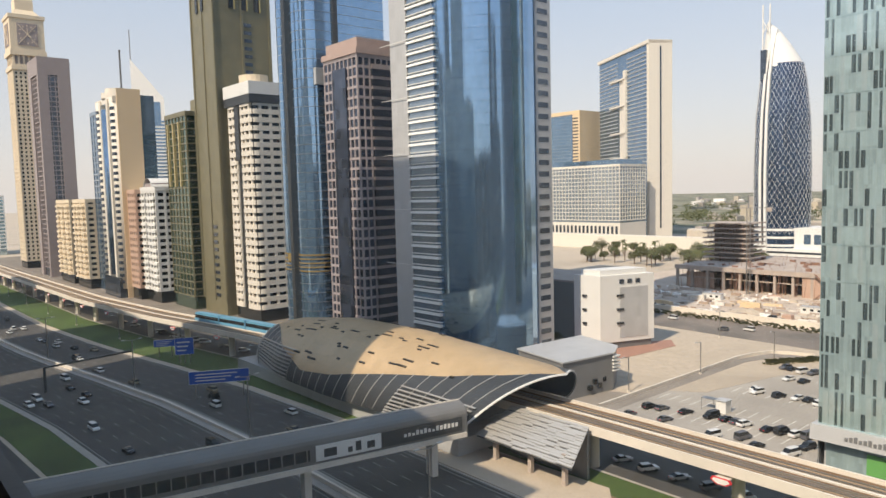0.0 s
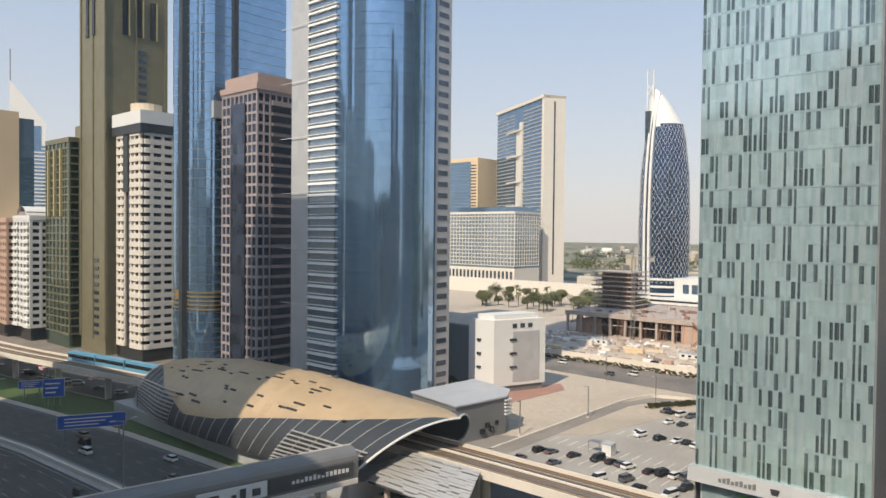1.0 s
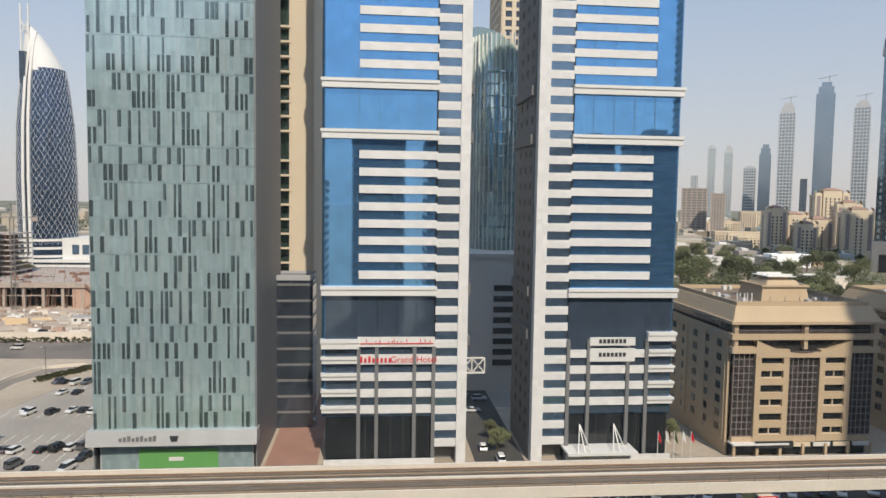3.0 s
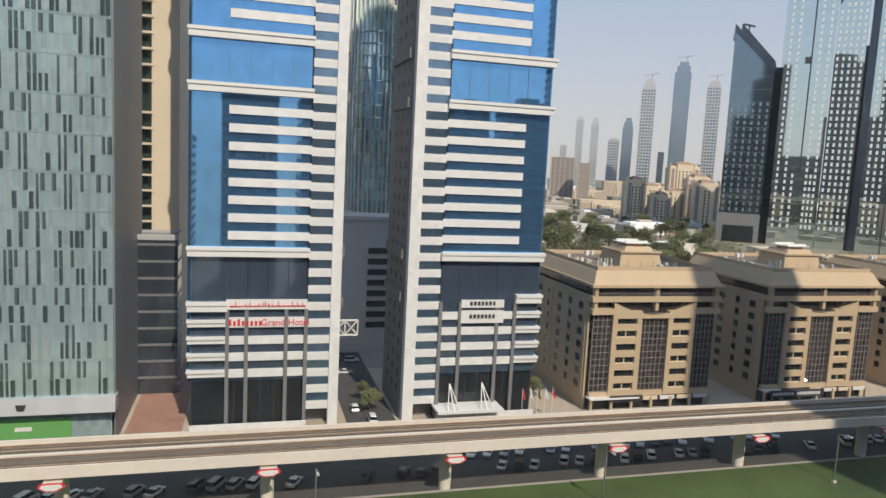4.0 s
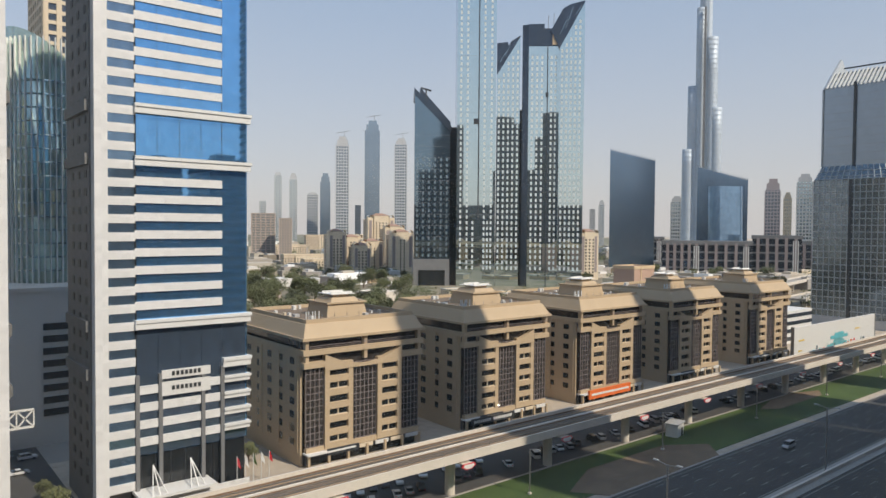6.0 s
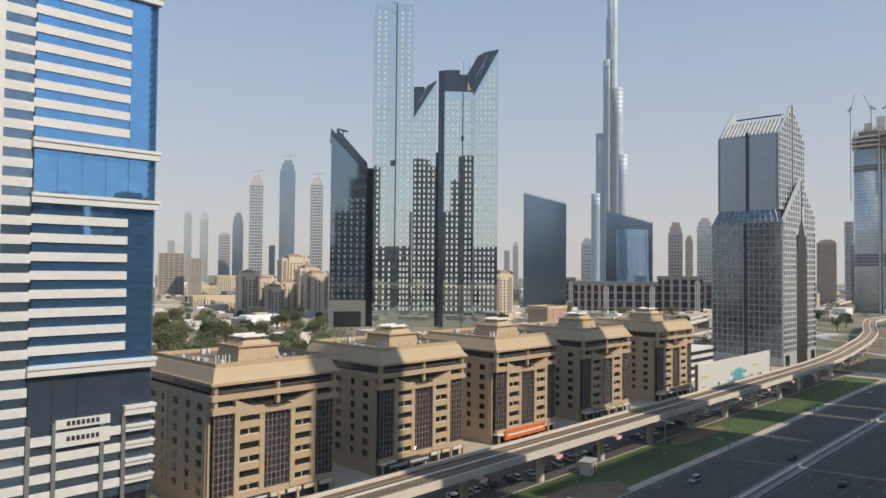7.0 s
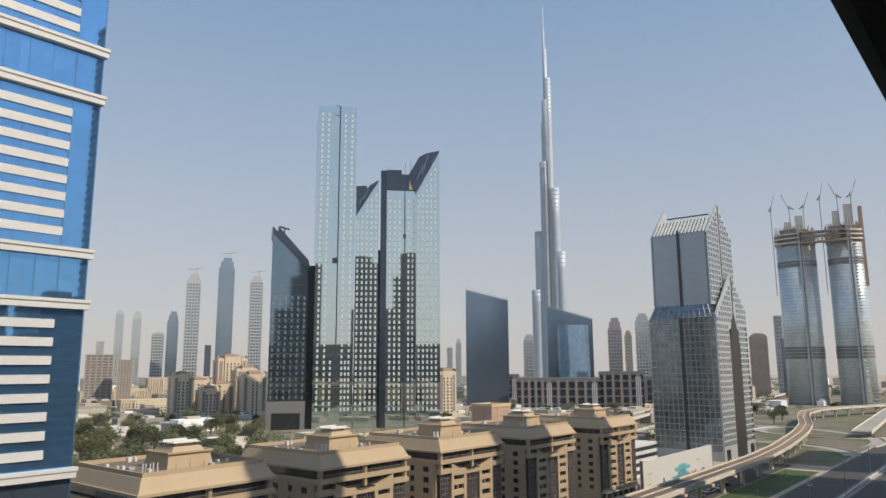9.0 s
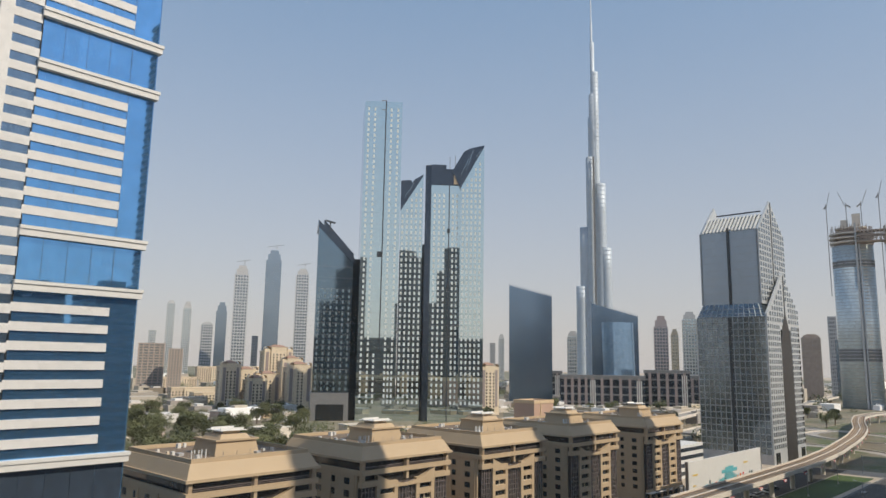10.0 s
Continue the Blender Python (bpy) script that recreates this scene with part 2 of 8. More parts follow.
def tower(name, label, x0, x1, y0, y1, h, g, w, floor=3.4, band=1.3, bay=3.0, pier=0.5, proud=0.3, base=5.0, sides="se", cap=1.5, category="building", kind="", stop=None, join=False):
    """A block with a glazed core, a band of wall at each storey and upright piers."""
    cx, cy = (x0 + x1) / 2, (y0 + y1) / 2
    a, b = (x1 - x0) / 2, (y1 - y0) / 2
    t = thing(name, label, category, cx, cy, kind=kind)
    part("glazing", B(-a, a, -b, b, 0, h), g, t)
    if band:
        me = ring(-a, a, -b, b, proud, 0, band).mesh("spandrel", w)
        z = base
        many = MB()
        while z < (stop or h) - band:
            if join:
                q = ring(-a, a, -b, b, proud, z, z + band)
                k0 = len(many.v)
                many.v += q.v
                many.f += [tuple(i + k0 for i in f_) for f_ in q.f]
            else:
                part("spandrel", me, w, t, at=(0, 0, z))
            z += floor
        if join:
            for s in sides:
                n = max(1, round((2 * a if s == "s" else 2 * b) / bay))
                for i in range(n + 1):
                    c = -a + 2 * a * i / n if s == "s" else -b + 2 * b * i / n
                    if s == "s":
                        many.box(c - pier / 2, c + pier / 2, -b - proud * 1.2, -b + 0.05, base, h)
                    elif s == "e":
                        many.box(a - 0.05, a + proud * 1.2, c - pier / 2, c + pier / 2, base, h)
                    elif s == "w":
                        many.box(-a - proud * 1.2, -a + 0.05, c - pier / 2, c + pier / 2, base, h)
            part("facade_grid", many, w, t, kind="stuff")
    if pier:
        pm = B(-pier / 2, pier / 2, -proud * 1.2, 0.05, base, h).mesh("pier", w)
        if join:
            pm = None
        for s in ("" if join else sides):
            n = max(1, round((2 * a if s in "sn" else 2 * b) / bay))
            for i in range(n + 1):
                u = i / n
                if s == "s":
                    part("pier", pm, w, t, at=(-a + u * 2 * a, -b, 0))
                elif s == "e":
                    part("pier", pm, w, t, at=(a, -b + u * 2 * b, 0), rz=90)
                elif s == "w":
                    part("pier", pm, w, t, at=(-a, b - u * 2 * b, 0), rz=-90)
    if cap:
        part("parapet", ring(-a, a, -b, b, proud * 1.5, h - cap, h + 0.6), w, t)
        part("roof", B(-a + 0.1, a - 0.1, -b + 0.1, b - 0.1, h, h + 0.3), M["concrete"], t)
    return t, a, b


def shift(x):
    """How far the road and the viaduct bend towards the near side."""
    return float(np.interp(x, (-700, -506, -417, -334, -270, -215, -180, -130), (-27, -25.6, -24, -22.4, -16.5, -8, -3.2, 0)))


def strip(x0, x1, y0, y1, z, step=20.0, zb=-0.5):
    """A slab along the road's line."""
    n = max(1, round((x1 - x0) / step))
    xs = [x0 + (x1 - x0) * i / n for i in range(n + 1)]
    return MB().grid([[(x, y0 + shift(x), zb), (x, y0 + shift(x), z), (x, y1 + shift(x), z), (x, y1 + shift(x), zb)] for x in xs])


# ---- ground and road ----
solid("ground", MB().grid([[(x, y, 0) for x in np.linspace(-4500, 4500, 31)] for y in np.linspace(-4500, 4500, 31)]), M["sand"], "dusty sand coloured city ground", "ground", "structure")
solid("road", strip(-800, 900, 38, 84, 0.05), M["asphalt"], "wide dark asphalt highway with many lanes", "road", "structure")
solid("service_road", strip(-800, 420, 103.6, 131, 0.05), M["asphalt"], "dark asphalt service road below the viaduct", "road", "structure")
solid("service_road_near", strip(-800, 900, 6, 27, 0.05), M["asphalt"], "asphalt side road along the near buildings", "road", "structure")
solid("lawn_verge", strip(-800, 400, 87.0, 103, 0.12), M["grass"], "mown green lawn strip beside the highway", "grass", "structure")
solid("lawn_near", strip(-800, 700, 28, 36.5, 0.12), M["grass"], "narrow green lawn strip beside the highway", "grass", "structure")
solid("median", strip(-800, 900, 61.5, 65.5, 0.25), M["kerb"], "pale concrete median strip of the highway", "median", "structure")
for y0, y1 in ((84, 84.5), (36.5, 38), (103, 103.6)):
    solid("kerb", strip(-800, 420, y0, y1, 0.2), M["kerb"], "pale concrete kerb", "kerb", "structure")
# paving darkened: the shadow on this walk is put into its colour
solid("pavement", strip(-800, 420, 131, 135, 0.2), mat("shadow_dark_paving", (0.24, 0.2, 0.16), 0.85, 0, 0.25, 0.1, 2.0, 0.2), "sandy paved walk in front of the towers", "pavement", "structure")

# the shade between towers and shops is put into this dark paving
solid("forecourt", strip(-800, -185, 135.2, 175, 0.06), mat("shade_dark_forecourt", (0.2, 0.17, 0.14), 0.9, 0, 0.4, 0.08, 1.5, 0.2), "forecourt paving darkened as shade between the towers", "pavement", "structure")

# ---- viaduct ----
VIA = [(-700, 73), (-506, 74.4), (-417, 76), (-334, 77.6), (-270, 83.5), (-215, 92), (-180, 96.8), (-140, 100), (-60, 100), (60, 100), (180, 100), (300, 100), (364, 101), (420, 105), (486, 113), (530, 119), (597, 131), (673, 150), (740, 164), (800, 166), (860, 152), (930, 128), (1050, 100)]
s_acc = np.concatenate([[0], np.cumsum([math.hypot(b[0] - a[0], b[1] - a[1]) for a, b in zip(VIA, VIA[1:])])])


def via(s):
    return np.array([np.interp(s, s_acc, [p[0] for p in VIA]), np.interp(s, s_acc, [p[1] for p in VIA])])


def via_frame(s):
    p, d = (via(s - 8) + via(s) + via(s + 8)) / 3, via(s + 8) - via(s - 8)
    d = d / np.linalg.norm(d)
    return p, d, np.array([-d[1], d[0]])


def via_run(profile, step=8.0):
    """A sheet with this cross-section (out from the near edge, height) along the viaduct."""
    rows = []
    for s in np.arange(10, s_acc[-1] - 10, step):
        p, d, n = via_frame(s)
        rows.append([(p[0] + n[0] * o, p[1] + n[1] * o, z) for o, z in profile])
    return MB().grid(rows, True)


viaduct = thing("viaduct", "pale concrete elevated metro viaduct on round piers", "viaduct", kind="structure")
part("deck", via_run([(0, 8.0), (0, 9.0), (9.4, 9.0), (9.4, 8.0), (7, 7.4), (2.4, 7.4)]), M["concrete"], viaduct)
part("parapet", via_run([(-0.1, 7.9), (-0.1, 9.55), (0.3, 9.55), (0.3, 7.9)]), M["concrete"], viaduct)
part("parapet", via_run([(9.1, 7.9), (9.1, 9.9), (9.5, 9.9), (9.5, 7.9)]), M["concrete"], viaduct)
part("track_bed", via_run([(0.4, 8.9), (0.4, 9.15), (9.0, 9.15), (9.0, 8.9)]), M["track"], viaduct)
for o in (1.9, 3.35, 6.05, 7.5):
    part("rail", via_run([(o - 0.08, 9.1), (o - 0.08, 9.45), (o + 0.08, 9.45), (o + 0.08, 9.1)]), M["steel"], viaduct)
rust = mat("rusty_brown_metal", (0.23, 0.155, 0.1), 0.8, 0.1, 0.3, 0.3, 4)
for o, hh in ((0.75, 9.5), (1.2, 9.3), (2.6, 9.28), (4.1, 9.4), (5.3, 9.4), (6.8, 9.28), (8.3, 9.5)):
    part("cable_tray", via_run([(o - 0.1, 9.1), (o - 0.1, hh), (o + 0.1, hh), (o + 0.1, 9.1)]), rust, viaduct)
part("handrail", via_run([(0.1, 10.35), (0.1, 10.43), (0.18, 10.43), (0.18, 10.35)]), M["steel"], viaduct)
post_ = B(-0.05, 0.05, -0.05, 0.05, 9.5, 10.4).mesh("rail_post", M["steel"])
for s in np.arange(float(np.interp(-70, [p[0] for p in VIA], s_acc)), float(np.interp(180, [p[0] for p in VIA], s_acc)), 4.0):
    p, d, n = via_frame(s)
    part("rail_post", post_, None, viaduct, at=(p[0] + n[0] * 0.14, p[1] + n[1] * 0.14, 0))
part("walkway", via_run([(4.4, 9.1), (4.4, 9.55), (5.0, 9.55), (5.0, 9.1)]), M["concrete"], viaduct)
pier_mesh = MB().grid([[(math.cos(a) * 1.0, math.sin(a) * 1.0, z) for a in np.linspace(0, 2 * math.pi, 16, endpoint=False)] for z in (0, 7.2)], True).mesh("pier", M["concrete"], True)
head_mesh = MB().prism([(-0.95, -0.95), (0.95, -0.95), (0.95, 0.95), (-0.95, 0.95)], 6.7, 7.5, [(-1.2, -5.4), (1.2, -5.4), (1.2, 3.6), (-1.2, 3.6)]).mesh("pier_head", M["concrete"])


def plate(w, y0, y1, low, mid, top):
    pts = [(-w * 0.45, low), (w * 0.45, low), (w, mid), (w * 0.8, top), (-w * 0.8, top), (-w, mid)]
    mb = MB()
    mb.v = [(x, y, z) for y in (y0, y1) for x, z in pts]
    mb.f = [(0, 1, 2, 3, 4, 5), (11, 10, 9, 8, 7, 6)] + [(i + 6, (i + 1) % 6 + 6, (i + 1) % 6, i) for i in range(6)]
    return mb


tag_mesh = plate(1.75, -5.65, -5.42, 6.5, 7.1, 7.6).mesh("marker", M["red"])
face_mesh = plate(1.42, -5.69, -5.6, 6.64, 7.1, 7.46).mesh("marker_face", M["white"])
s0 = float(np.interp(3.7, [p[0] for p in VIA], s_acc))
for k in range(-24, 38):
    s = s0 + 28.0 * k
    if 12 < s < s_acc[-1] - 20:
        p, d, n = via_frame(s)
        if -175 < p[0] < -88:
            continue
        q = p + n * 4.7
        rz = math.degrees(math.atan2(d[1], d[0]))
        pr = part("pier", pier_mesh, None, viaduct, at=(q[0], q[1], 0))
        part("pier_head", head_mesh, None, pr, rz=rz)
        mk = part("marker", tag_mesh, None, pr, "red edged white marker plate", rz=rz)
        part("marker_face", face_mesh, None, mk)

# ---- facing row: pale glass office tower ----
def glass_office(x0, x1, y0, y1, h):
    cx = (x0 + x1) / 2
    a = (x1 - x0) / 2
    t = thing("glass_office_tower", "pale teal glass tower with scattered dark panes above a pale canopy", "office building", cx, y0)
    d = y1 - y0
    part("glazing", B(-a, a, 0, d, 9, h), M["g_teal"], t)
    part("side_wall", B(a, a + 0.25, 0.6, d, 0, h), M["greydark"], t, "dark grey clad side wall")
    part("side_wall", B(-a - 0.25, -a, 0.6, d, 0, h), M["greydark"], t)
    part("base", B(-a + 0.8, a - 0.4, 0.8, d, 0, 9), M["grey"], t)
    part("shopfront", B(-a + 1.2, a - 0.6, 0.5, 0.85, 0.3, 6.2), M["g_teal"], t)
    part("canopy", MB().prism([(-a - 0.9, -1.6), (a + 0.5, -1.6), (a + 0.5, 2), (-a - 0.9, 2)], 6.4, 9.0, [(-a - 0.9, -1.0), (a + 0.5, -1.0), (a + 0.5, 2), (-a - 0.9, 2)]), M["grey"], t, "pale grey sloping canopy")
    part("sign_panel", B(-6.5, 7.6, 0.2, 0.55, 1.6, 5.2), mat("green_sign", (0.13, 0.36, 0.1), 0.5, 0, 0.08), t, "green shop sign panel")
    part("sign_bars", B(-1.2, 1.4, 0.1, 0.25, 3.0, 3.7), M["white"], t)
    bars = MB()
    for i in range(9):
        bars.box(-9.5 + i * 0.75, -9.0 + i * 0.75, -1.55, -1.3, 7.3, 7.9 + 0.2 * (i % 3))
    part("sign_letters", bars, M["greydark"], t)
    crest = MB().prism([(-0.5, 0), (0.5, 0), (0.5, 0.2), (-0.5, 0.2)], 7.2, 8.2, [(-0.8, 0), (0.8, 0), (0.8, 0.2), (-0.8, 0.2)])
    part("emblem", crest, M["darksteel"], t, at=(0.2, -1.6, 0))
    cols, fh = 34, 6.44
    wide = 2 * a / cols
    rnd = random.Random(4)
    kinds = [B(-wide * k, wide * k, -0.05, 0.02, 0.25, fh - q).mesh("pane", M["g_tealdark"]) for k, q in ((0.24, 0.25), (0.34, 0.25), (0.42, 3.3), (0.3, 3.3))]
    kinds += [B(-wide * k, wide * k, -0.05, 0.02, 3.3, fh - 0.2).mesh("pane", M["g_tealdark"]) for k in (0.3, 0.42)]
    light = [B(-wide * k, wide * k, -0.08, 0.02, 0.2, fh - 0.2).mesh("pane", M["g_palepane"]) for k in (0.3, 0.46)]
    line = B(-a, a, -0.07, 0.0, -0.04, 0.04).mesh("transom", M["g_teal"])
    high, lines_ = MB(), MB()
    for r in range(int((h - 9) / fh)):
        z = 9 + r * fh
        part("transom", line, None, t, at=(0, 0, z))
        run = False
        for c in range(cols):
            run = rnd.random() < (0.74 if not run else 0.46)
            x = -a + (c + 0.5) * wide + rnd.uniform(-0.08, 0.08)
            if run and z > 86:
                high.box(x - wide * 0.33, x + wide * 0.33, -0.05, 0.02, z + 0.25, z + fh - 0.3)
            elif run:
                part("pane", rnd.choice(kinds), None, t, at=(x, 0, z))
            elif z < 92 and rnd.random() < 0.3:
                part("pane", rnd.choice(light), None, t, at=(x, 0, z))
            lines_.box(x + wide / 2 - 0.02, x + wide / 2 + 0.02, -0.06, 0, z, z + fh)
        lines_.box(-a, a, -0.065, 0, z + fh / 2 - 0.03, z + fh / 2 + 0.03)
    part("upper_panes", high, M["g_tealdark"], t, kind="stuff")
    part("mullions", lines_, M["g_palepane"], t, kind="stuff")
    part("transom", ring(-a, a, 0, d, 0.3, h - 1, h), M["grey"], t)
    return t


glass_office(-50.8, -22.0, 131, 165, 150)


def text_part(words, size, m, parent, at, depth=0.08, align="CENTER"):
    cu = bpy.data.curves.new("lettering", "FONT")
    cu.body, cu.size, cu.extrude, cu.align_x = words, size, depth, align
    tmp = bpy.data.objects.new("lettering_tmp", cu)
    me = bpy.data.meshes.new_from_object(tmp)
    bpy.data.objects.remove(tmp)
    me.materials.clear()
    me.materials.append(m)
    ob = new("lettering", me)
    ob.parent = parent
    ob.matrix_local = pose(*at, 90, 0, 0)
    return ob


# ---- facing row: two blue hotel towers ----
M["g_low"] = glass("darker_lower_glass", (0.1, 0.14, 0.2), 0.05, 0.6, (1.5, 1.5, 3.27), 0.1)


M["g_corner"] = mat("clean_blue_glass", (0.17, 0.42, 0.72), 0.03, 0.85, 0.03, 0.05, 0.4, 0.01)


def hotel(label, xc, side, Dp, col, strip_w, main, bay, bands, rows, low, sign, name_z):
    """side +1: the stone column stands at the end towards +x. xc: the column's outer edge."""
    t = thing("hotel_tower", label, "hotel", xc, 135)
    s = -side

    def fb(u0, u1, y0, y1, z0, z1):
        p, q = sorted((s * u0, s * u1))
        return B(p, q, y0, y1, z0, z1)

    W, H = col + strip_w + main + bay, 140
    u1, u2, u3 = col, col + strip_w, col + strip_w + main
    part("glazing", fb(0.3, W, 0.35, Dp, 9.5, H), M["g_blue"], t)
    part("shopfront", fb(u2, W - 0.2, 0.7, 3, 0, 9.6), M["g_black"], t)
    part("core", fb(0.3, W, 3, Dp, 0, 9.5), M["greydark"], t)
    part("lower_glazing", fb(u2, W - 0.1, 0.28, 0.6, 9.6, 34), M["g_low"], t, "darker lower glazing")
    nose = MB().grid([[(s * (W - 0.2 + 0.9 * math.sin(a)), 0.35 + 1.6 - 1.6 * math.cos(a), z) for a in np.linspace(0, math.pi / 2, 7)] for z in (9.5, H)])
    part("corner_glass", nose, M["g_corner"], t, "rounded blue glass corner", smooth=True)
    part("column", fb(0, col, -0.35, 2.0, 0, H), M["whitestone"], t, "white stone corner column")
    # side wall and mouldings take the stone with the shade painted in
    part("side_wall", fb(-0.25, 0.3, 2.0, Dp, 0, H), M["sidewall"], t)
    win = B(-0.1, 0.1, 0, 1.5, 0, 1.4).mesh("window", M["dark"])
    for k in range(30):
        for j in range(3):
            part("window", win, None, t, at=(s * -0.25, 4 + j * Dp / 4, 5 + k * 3.27))
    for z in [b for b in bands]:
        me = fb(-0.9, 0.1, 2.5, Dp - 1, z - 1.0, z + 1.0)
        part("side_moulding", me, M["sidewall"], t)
    sp = fb(u1, u2 + 0.05, -0.05, 0.5, 0, 1.62).mesh("spandrel", M["whitestone"])
    sw = fb(u1, u2, 0.1, 0.5, 1.62, 3.27).mesh("window", M["g_deep"])
    z = 3.4
    while z < H - 3:
        part("spandrel", sp, None, t, at=(0, 0, z))
        part("window", sw, None, t, at=(0, 0, z))
        z += 3.27
    mb = fb(u2, u3, 0.0, 0.5, 0, 1.55).mesh("band", M["whitestone"])
    for z in rows:
        part("band", mb, None, t, at=(0, 0, z - 0.75))
    part("joint", fb(u2 - 0.05, u2 + 0.3, 0.1, 0.5, low, H), M["g_black"], t)
    for k in range(3):
        u = u2 + (k + 1) * main / 4
        part("mullion", fb(u, u + 0.07, 0.28, 0.4, low, H), M["g_deep"], t)
    part("mullion", fb(u3, u3 + 0.1, 0.25, 0.4, low, H), M["g_deep"], t)
    for z in bands:
        ua = u3 if z == bands[-1] else u2
        c = part("cornice", fb(ua - 0.1, W + 0.6, -0.75, 1.2, z - 0.9, z + 0.25), M["white"], t, "white projecting cornice")
        part("lip", fb(ua - 0.1, W + 0.8, -0.95, 1.2, z + 0.25, z + 0.85), M["white"], c)
    # lower storeys
    z = low - 3.3
    k = 0
    while z > 9:
        part("band", fb(u2, u3, -0.1, 0.5, z - 0.8, z + 0.75), M["whitestone"], t)
        c = part("shelf", fb(u3 + 0.2, W + 0.5, -0.55, 1.0, z - 0.5, z + 0.3), M["white"], t)
        part("lip", fb(u3 + 0.2, W + 0.7, -0.8, 1.0, z + 0.3, z + 0.75), M["white"], c)
        z -= 3.2
        k += 1
    for u in (u2 + 0.3, u2 + 0.27 * main, u2 + 0.76 * main, u3 - 0.1):
        part("post", fb(u - 0.35, u + 0.35, -0.45, 0.2, 0, low - 0.5), M["greydark"], t)
    part("plinth", fb(u2, W, -1.6, -1.2, 0, 1.6), M["whitestone"], t, "low white boundary wall")
    for k in range(6):
        part("door_mullion", fb(u2 + 1 + k * main / 6, u2 + 1.1 + k * main / 6, 0.55, 0.75, 0, 9.4), M["darksteel"], t)
    part("parapet", fb(0, W, 0.2, Dp, H, H + 1), M["white"], t)
    return t, s, u2, u3, W, fb


rows = [37.2 + 3.27 * k for k in range(8)] + [77.0 + 3.27 * k for k in range(8)] + [117.0 + 3.27 * k for k in range(6)]
t, s, u2, u3, W, fb = hotel("blue mirror glass hotel tower with white bands and red sign", 17.9, 1, 18, 1.9, 4.3, 14.9, 6.4, (113.6, 103.8, 73.3, 63.9, 34.2, 23.9), rows, 23.9, True, 21)
for z, n in ((24.3, 0), (20.9, 1)):
    b = part("sign_board", fb(u2 + 0.1, u3 + 0.1, -0.4, -0.12, z - 0.95, z + 0.95), M["white"], t, "white sign board with red writing")
    if n:
        text_part("Grand Hotel", 1.75, M["red"], t, (-u2 - 4.2, -0.42, z - 0.62))
        bars = MB()
        for k in range(8):
            bars.box(-u3 + 0.4 + k * 0.78, -u3 + 0.85 + k * 0.78, -0.5, -0.4, z - 0.62, z + (0.6 if k in (0, 2) else 0.25))
        part("sign_letters", bars, M["red"], t)
    else:
        bars = MB()
        rr = random.Random(2)
        x = -u3 + 0.5
        while x < -u2 - 0.6:
            w = rr.uniform(0.25, 0.9)
            bars.box(x, x + w, -0.5, -0.4, z - 0.45, z - 0.2)
            if rr.random() < 0.6:
                bars.box(x, x + 0.16, -0.5, -0.4, z - 0.45, z + rr.uniform(0.1, 0.6))
            x += w + 0.12
        part("sign_letters", bars, M["red"], t)
t, s, u2, u3, W, fb = hotel("blue mirror glass hotel tower with white bands and flat sign panel", 31.0, -1, 20, 2.2, 4.6, 16.4, 5.0, (113.6, 103.8, 73.4, 63.9, 33.9, 25.2), [z + 0.1 for z in rows], 25.0, True, 21)
for z, hh in ((24.2, 0.8), (21.5, 1.3)):
    part("sign_board", fb(u2 + 4.6, u2 + 13.8, -0.5, -0.12, z - hh, z + hh), M["white"], t, "pale sign panel with dark letters")
    bars = MB()
    for k in range(7):
        bars.box(u2 + 6.4 + k * 0.82, u2 + 6.95 + k * 0.82, -0.6, -0.5, z - 0.3, z + 0.5)
    part("sign_letters", bars, M["darksteel"], t)
cn = part("canopy", fb(u2 - 0.5, u2 + 13.5, -5.0, 0.6, 2.7, 3.2), M["white"], t, "white entrance canopy on struts")
for u in (u2 + 3, u2 + 10):
    part("strut", MB().beam((u, -4.4, 3.1), (u, -0.2, 7.5), 0.2).beam((u - 1.3, -4.4, 3.1), (u, -0.2, 7.5), 0.16).beam((u + 1.3, -4.4, 3.1), (u, -0.2, 7.5), 0.16), M["white"], cn)

truss = MB()
for z in (14.8, 18.0):
    truss.beam((18, 148, z), (23.5, 148, z), 0.35)
for k in range(2):
    x = 18 + k * 2.75
    truss.beam((x, 148, 14.8), (x + 2.75, 148, 18), 0.25).beam((x + 2.75, 148, 14.8), (x, 148, 18), 0.25).beam((x + 2.75, 148, 14.8), (x + 2.75, 148, 18), 0.25)
solid("truss_frame", truss, M["white"], "white steel lattice frame fixed to the hotel", "frame")

# ---- behind the facing row ----
t = thing("apartment_tower", "tan high-rise with green glazed balconies", "building", -22, 184)
part("core", B(-9, 1.8, -14, 16, 0, 185), M["g_green"], t)
part("wall", B(1.8, 7.5, -16, 16, 0, 186), M["cream"], t, "plain cream rendered wall")
slab = B(-9, 2.2, -16.3, -14, 0, 0.5).mesh("balcony", M["cream"])
rail = B(-8.8, 1.8, -16.3, -16.2, 0.5, 1.5).mesh("railing", M["g_green"])
for k in range(50):
    if k % 9 == 7:
        continue
    b = part("balcony", slab, None, t, at=(0, 0, 9 + 3.4 * k))
    part("railing", rail, None, b)

